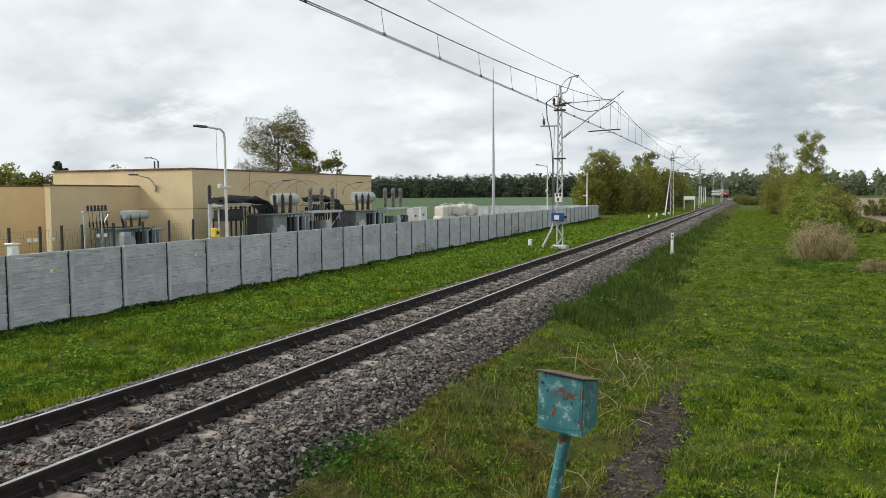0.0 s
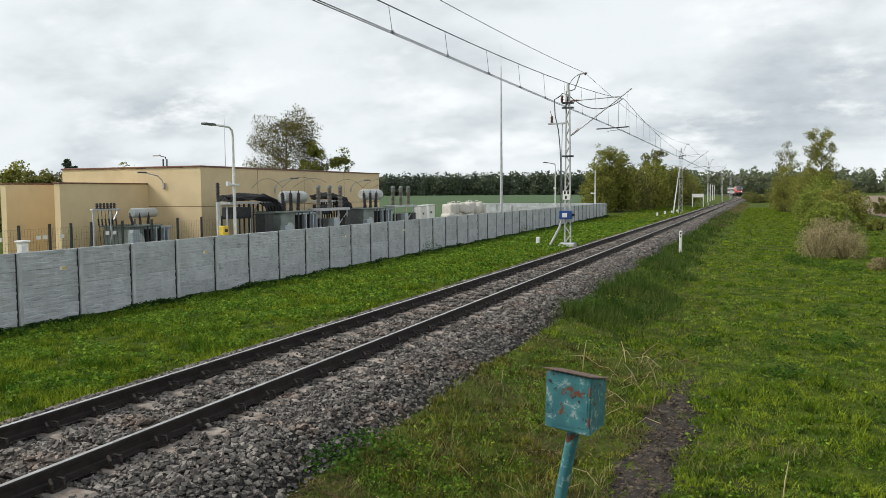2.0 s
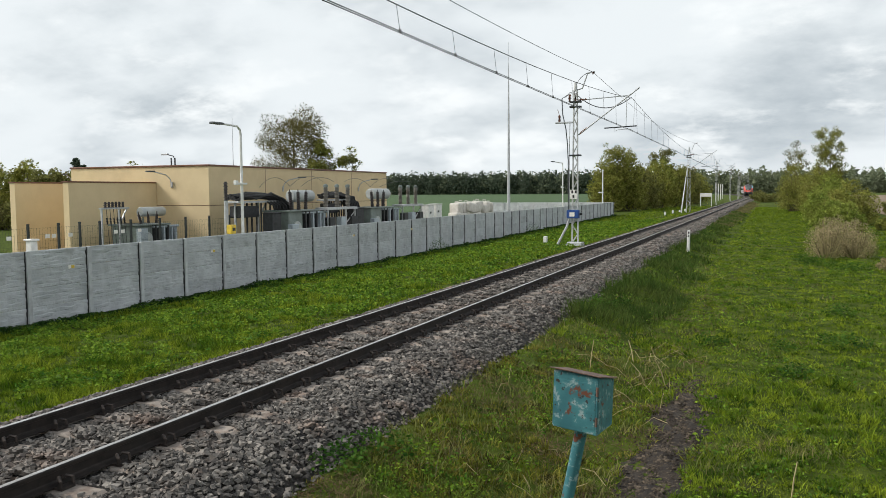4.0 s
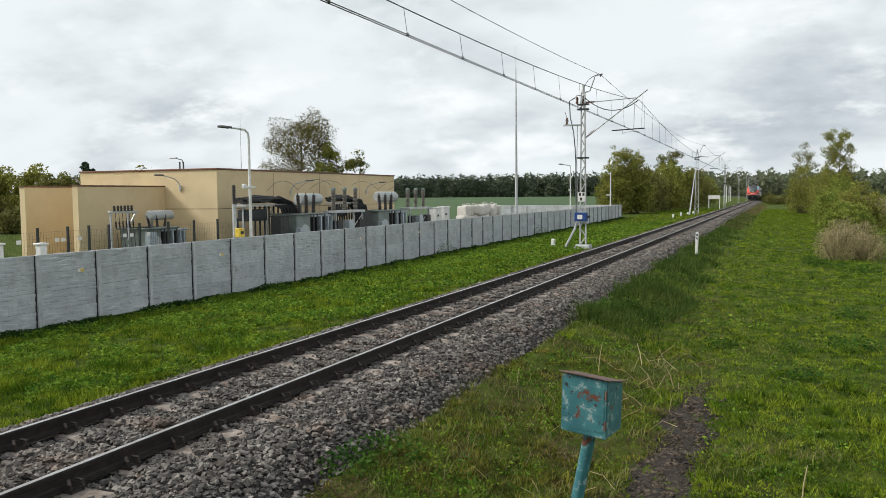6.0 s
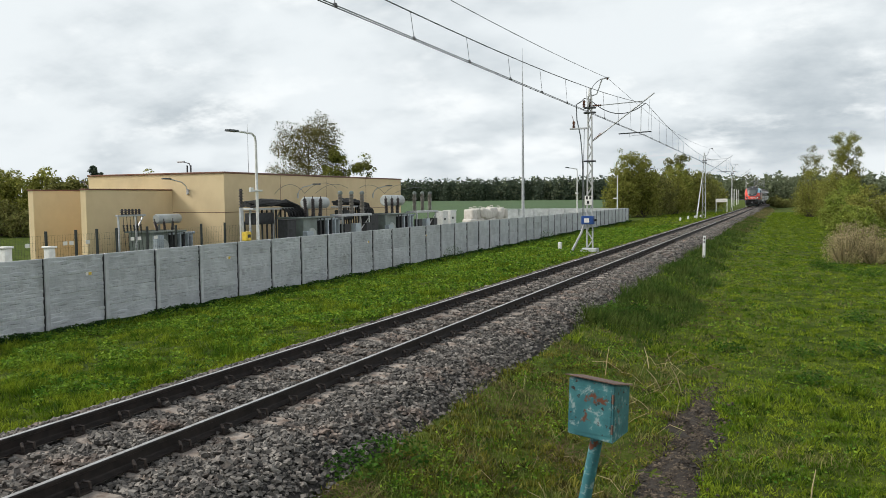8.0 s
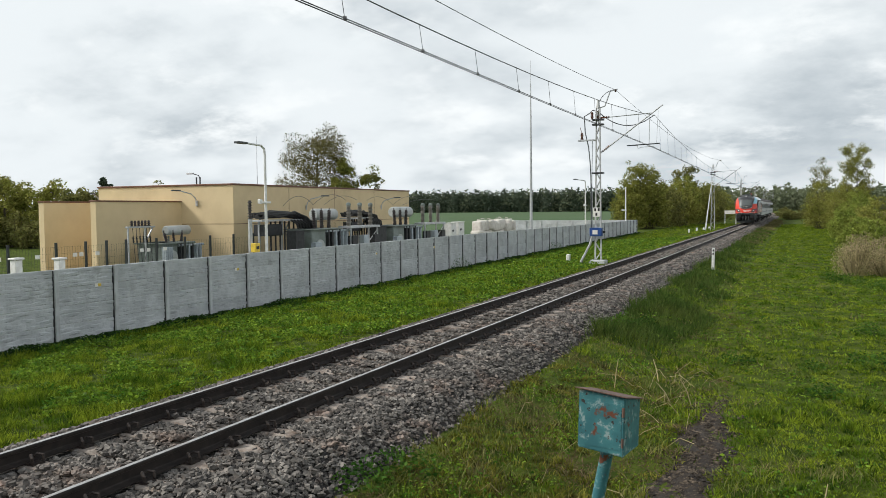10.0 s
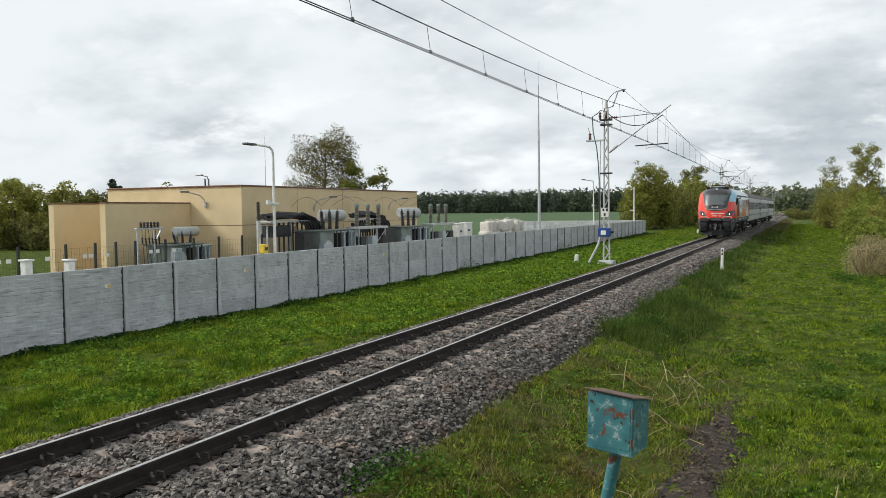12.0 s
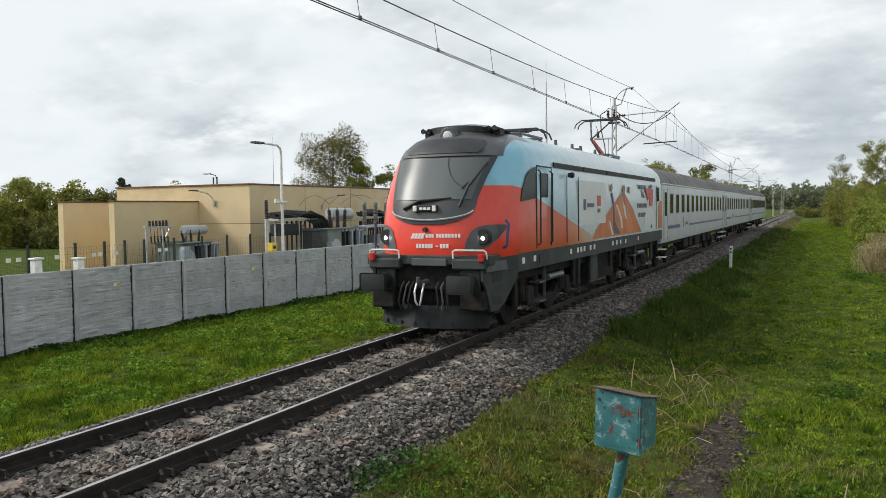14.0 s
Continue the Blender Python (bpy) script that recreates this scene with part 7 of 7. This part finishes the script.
# stand with small dark bushings before the yellow wall
bs = thing("bushing_stand", pose(-22.2, 29.1, YARD), "steel stand with small dark bushings and hanging leads", "stand")
bm = bmesh.new()
for yy in (0, 1.1):
    tube(bm, [(0, yy, 0), (0, yy, 2.75)], 0.05, 4)
bbox(bm, -0.08, 0.08, -0.1, 1.7, 2.7, 2.78, 0.01)
tube(bm, [(0, 1.1, 2.0), (0, 1.6, 2.7)], 0.04, 4)
part("frame", bm, M["galv"], bs)
for i in range(6):
    yy = 0.25 + 0.22 * i
    bm = bmesh.new()
    disc_stack(bm, (0, yy, 2.78), (0, yy, 3.05), 0.05, 0.10, 3, 8)
    part("bushing", bm, M["bushing"], bs)
    bm = bmesh.new()
    tube(bm, [(0.05, yy, 2.7), (0.08, yy + 0.05, 1.6), (0.1, yy + 0.15, 0.3)], 0.013, 5)
    disc_stack(bm, (0.06, yy, 2.3), (0.07, yy + 0.02, 2.0), 0.03, 0.06, 4, 6)
    part("lead", bm, M["black"], bs)
# white sacks stacked past the transformers
r = random.Random(5)
for i in range(12):
    y = 60.8 + 0.78 * i
    z = YARD
    for lvl in range(3 if i not in (0, 11) else 2):
        t = thing("bulk_bag", pose(-17 + r.uniform(-0.15, 0.15), y + r.uniform(-0.1, 0.1) + 0.2 * lvl, z, 0, 0, r.uniform(-12, 12)), "white woven bulk bag stacked in the yard", "sack", "stacked bags")
        bm = bmesh.new()
        h = r.uniform(0.72, 0.92)
        bbox(bm, -0.45, 0.45, -0.42, 0.42, 0, h, 0.16, seg=3)
        part("sack", bm, M["bigbag"], t, smooth=True)
        bm = bmesh.new()
        tube(bm, [(-0.15, 0, h - 0.02), (-0.1, 0, h + 0.14), (0.1, 0, h + 0.14), (0.15, 0, h - 0.02)], 0.03, 5)
        part("loop", bm, M["bigbag"], t)
        z += h


def street_lamp(x, y, top, arm, label):
    g = float(ground_z(x, y))
    t = thing("street_lamp", pose(x, y, g), label, "lamp", "lamps in the yard")
    h = top - g
    bm = bmesh.new()
    tube(bm, [(0, 0, 0), (0, 0, h - 0.35), (0, -0.05, h - 0.12), (0, -0.25, h)] + [(0, -arm, h + 0.03)], [0.075, 0.052, 0.048, 0.044, 0.04], 10)
    part("pole", bm, M["whitepaint"], t)
    bm = bmesh.new()
    bbox(bm, -0.13, 0.13, -arm - 0.6, -arm + 0.05, h - 0.02, h + 0.07, 0.025)
    part("lamp_head", bm, M["podgrey"], t, "flat grey lantern")
    bm = bmesh.new()
    bbox(bm, -0.1, 0.1, -0.42, 0.28, h - 2.42, h - 2.34, 0.02)
    bbox(bm, -0.07, 0.07, -0.48, -0.3, h - 2.44, h - 2.25, 0.02)
    part("side_fitting", bm, M["whitepaint"], t)


street_lamp(-14.0, 28.6, 5.19, 1.3, "white street lamp with bent arm behind the fence")
street_lamp(-12.2, 78.0, 5.1, 3.6, "white street lamp with bent arm behind the fence")
pole = thing("yard_pole", pose(-12.6, 100.4, -1.0), "plain white pole with a small camera", "pole")
bm = bmesh.new()
tube(bm, [(0, 0, 0), (0, 0, 6.0)], [0.09, 0.06], 8)
part("shaft", bm, M["whitepaint"], pole)
bm = bmesh.new()
bbox(bm, -0.5, 0.1, -0.08, 0.08, 3.1, 3.25, 0.02)
part("camera", bm, M["whitepaint"], pole)
spire = thing("lightning_mast", pose(-15.2, 70, -1.0), "tall slim grey lightning mast", "mast")
bm = bmesh.new()
tube(bm, [(0, 0, 0), (0, 0, 6.5), (0, 0, 11.0), (0, 0, 14.6)], [0.15, 0.11, 0.075, 0.04], 10)
shaft = part("shaft", bm, M["galv"], spire)
bm = bmesh.new()
tube(bm, [(0, 0, 14.6), (0, 0, 16.6)], [0.022, 0.012], 6)
part("rod", bm, M["galv"], spire)
pl = thing("post_box", pose(-14.2, 28.1, YARD), "yellow electrical box on a thin post", "box")
bm = bmesh.new()
tube(bm, [(0, 0, 0), (0, 0, 1.75)], 0.04, 6)
part("post", bm, M["galv"], pl)
bm = bmesh.new()
bbox(bm, -0.12, 0.12, -0.17, 0.17, 1.72, 2.1, 0.02)
part("box", bm, M["yellow"], pl)
bm = bmesh.new()
box(bm, 0.121, 0.126, -0.1, 0.1, 1.85, 1.98)
part("sign_plate", bm, M["black"], pl)
pst = thing("sensor_post", pose(-14.6, 28.3, YARD), "steel post with a white insulator and grey bracket", "post")
bm = bmesh.new()
tube(bm, [(0, 0, 0), (0, 0, 3.1)], 0.09, 6)
part("post", bm, M["galv"], pst)
bm = bmesh.new()
disc_stack(bm, (0, 0, 3.1), (0, 0, 3.9), 0.06, 0.11, 7, 8)
part("insulator", bm, M["bushing"], pst)

# green mesh fence inside the yard
mesh = thing("mesh_fence", pose(-19.0, 0, YARD), "dark green wire mesh fence with small signs", "fence")
ys = [14.8, 16.6, 18.4, 20.2, 22.25, 23.65, 24.7, 25.75, 27.5, 29.3, 31.05, 32.8, 34.4]
for y in ys:
    bm = bmesh.new()
    tube(bm, [(0, y, 0), (0, y, 2.32)], 0.055, 4)
    part("post", bm, M["greenmesh"], mesh)
for a, b in zip(ys, ys[1:]):
    bm = bmesh.new()
    n = int((b - a) / 0.12)
    for i in range(n):
        y = a + (b - a) * i / n
        box(bm, -0.002, 0.002, y - 0.002, y + 0.002, 0.1, 2.15)
    for k in range(9):
        box(bm, -0.003, 0.003, a, b, 0.15 + k * 0.25, 0.154 + k * 0.25)
    part("mesh_panel", bm, M["greenmesh"], mesh)
for y in (15.5, 19.3, 19.7, 21.3, 23.0, 23.3, 24.1, 26.5, 26.9, 27.9):
    bm = bmesh.new()
    box(bm, 0.02, 0.03, y, y + 0.2, 1.75, 1.9)
    part("sign", bm, M["letter"], mesh)

# signs on the concrete fence
for y in (16.9, 23.1, 33.4, 40):
    bm = bmesh.new()
    box(bm, FENCE_X + 0.03, FENCE_X + 0.036, y, y + 0.22, 0.36, 0.46)
    s = part("sign", bm, M["letter"], fence, "small white and yellow warning sign")
    bm = bmesh.new()
    box(bm, FENCE_X + 0.0365, FENCE_X + 0.04, y + 0.1, y + 0.21, 0.37, 0.45)
    part("sign_panel", bm, M["yellow"], s)

# ---- lineside things ----
M["teal"] = mat("flaking_teal_paint", (0.026, 0.125, 0.145), (0.05, 0.19, 0.205), 7, 0.6, bump=0.4, bscale=40, dist=0.002, c3=(0.25, 0.33, 0.33), scale3=14, lo3=0.54, hi3=0.62)


def add_rust(m, scale, lo, hi, colour):
    """Rust patches over what the material already has."""
    nt = m.node_tree
    b = nt.nodes["Principled BSDF"]
    src = b.inputs["Base Color"].links[0].from_socket
    tc = nt.nodes.new("ShaderNodeTexCoord")
    n = nt.nodes.new("ShaderNodeTexNoise")
    n.inputs["Scale"].default_value, n.inputs["Detail"].default_value, n.inputs["Roughness"].default_value = scale, 7, 0.6
    nt.links.new(tc.outputs["Object"], n.inputs["Vector"])
    r = nt.nodes.new("ShaderNodeMapRange")
    r.inputs[1].default_value, r.inputs[2].default_value = lo, hi
    nt.links.new(n.outputs["Fac"], r.inputs[0])
    x = nt.nodes.new("ShaderNodeMix")
    x.data_type = "RGBA"
    nt.links.new(r.outputs[0], x.inputs[0])
    nt.links.new(src, x.inputs[6])
    x.inputs[7].default_value = (*colour, 1)
    nt.links.new(x.outputs[2], b.inputs["Base Color"])


add_rust(M["teal"], 10, 0.60, 0.64, (0.13, 0.04, 0.018))
add_rust(M["teal"], 30, 0.62, 0.65, (0.03, 0.02, 0.015))
M["rustlid"] = mat("rusty_sheet_lid", (0.17, 0.10, 0.075), (0.10, 0.065, 0.05), 9, 0.8, bump=0.3, bscale=40, dist=0.002)

sb = thing("signal_box", pose(5.43, 5.36, -0.82, 0, 2.0, -8), "rusty teal metal box with flaking paint on a leaning pipe", "box")
bm = bmesh.new()
tube(bm, [(-0.29, 0, -0.1), (0, 0, 1.67)], 0.042, 14)
part("pipe", bm, M["teal"], sb, "teal painted pipe post", smooth=True)
bm = bmesh.new()
prism(bm, [(-0.16, 1.665), (0.155, 1.645), (0.155, 2.00), (-0.16, 2.02)], -0.155, 0.155)
bmesh.ops.recalc_face_normals(bm, faces=bm.faces)
bmesh.ops.bevel(bm, geom=bm.edges[:], offset=0.007, segments=2, affect="EDGES")
for v in bm.verts:
    if v.co.z > 1.9:
        v.co.z -= 0.19 * v.co.y
case = part("case", bm, M["teal"], sb)
bm = bmesh.new()
vs = box(bm, -0.18, 0.172, -0.178, 0.17, 2.013, 2.019)
for v in vs:
    v.co.z += -0.06 * v.co.x - 0.19 * v.co.y + 0.012 * math.sin(v.co.y * 20)
bmesh.ops.subdivide_edges(bm, edges=bm.edges[:], cuts=2)
part("lid", bm, M["rustlid"], sb, "thin rusty overhanging sheet lid")
bm = bmesh.new()
box(bm, -0.14, 0.135, -0.1585, -0.1555, 1.69, 1.99)
door = part("door", bm, M["teal"], case)
bm = bmesh.new()
for zz in (1.74, 1.94):
    tube(bm, [(0.147, -0.16, zz - 0.03), (0.147, -0.16, zz + 0.03)], 0.009, 6)
part("hinge", bm, M["rustlid"], door)

km = thing("marker_post", pose(3.0, 40.5, float(ground_z(3.0, 40.5)) - 0.05, 0, 1), "short white concrete marker post with dark marks", "post")
bm = bmesh.new()
bbox(bm, -0.065, 0.065, -0.065, 0.065, 0, 1.12, 0.02)
part("shaft", bm, M["whitepaint"], km)
bm = bmesh.new()
box(bm, -0.035, 0.035, -0.068, -0.0655, 0.95, 1.05)
box(bm, -0.035, 0.035, -0.068, -0.0655, 0.80, 0.88)
tagged(part("mark", bm, M["black"], km), kind="stuff")
for x, y, h in ((-5.0, 44.1, 0.55), (-4.6, 96, 0.45), (-3.9, 112, 0.4), (-4.2, 108, 0.4), (-4.6, 104, 0.45)):
    t = thing("boundary_stone", pose(x, y, float(ground_z(x, y)) - 0.05, 2, 3), "small whitewashed boundary stone in the grass", "stone", "boundary stones")
    bm = bmesh.new()
    bbox(bm, -0.1, 0.1, -0.1, 0.1, 0, h, 0.03)
    part("block", bm, M["whitepaint"], t)
bd = thing("lineside_board", pose(-3.66, 146, float(ground_z(-3.66, 146)) - 0.05), "white board on two posts beside the track", "board")
for x in (-0.88, 0.88):
    bm = bmesh.new()
    bbox(bm, x - 0.06, x + 0.06, -0.06, 0.06, 0, 2.25, 0.01)
    part("leg", bm, M["whitepaint"], bd)
bm = bmesh.new()
bbox(bm, -0.95, 0.95, -0.09, -0.062, 1.75, 2.35, 0.008)
part("panel", bm, M["letter"], bd)
# lower white gateposts further on
for x, y in ((-5.6, 205), (-6.0, 222), (-6.4, 240), (-6.8, 256)):
    t = thing("old_post", pose(x, y, -0.4), "weathered white concrete post near the line", "post", "old posts")
    bm = bmesh.new()
    bbox(bm, -0.09, 0.09, -0.09, 0.09, 0, 4.4, 0.03)
    part("shaft", bm, M["whitepaint"], t)


motions()
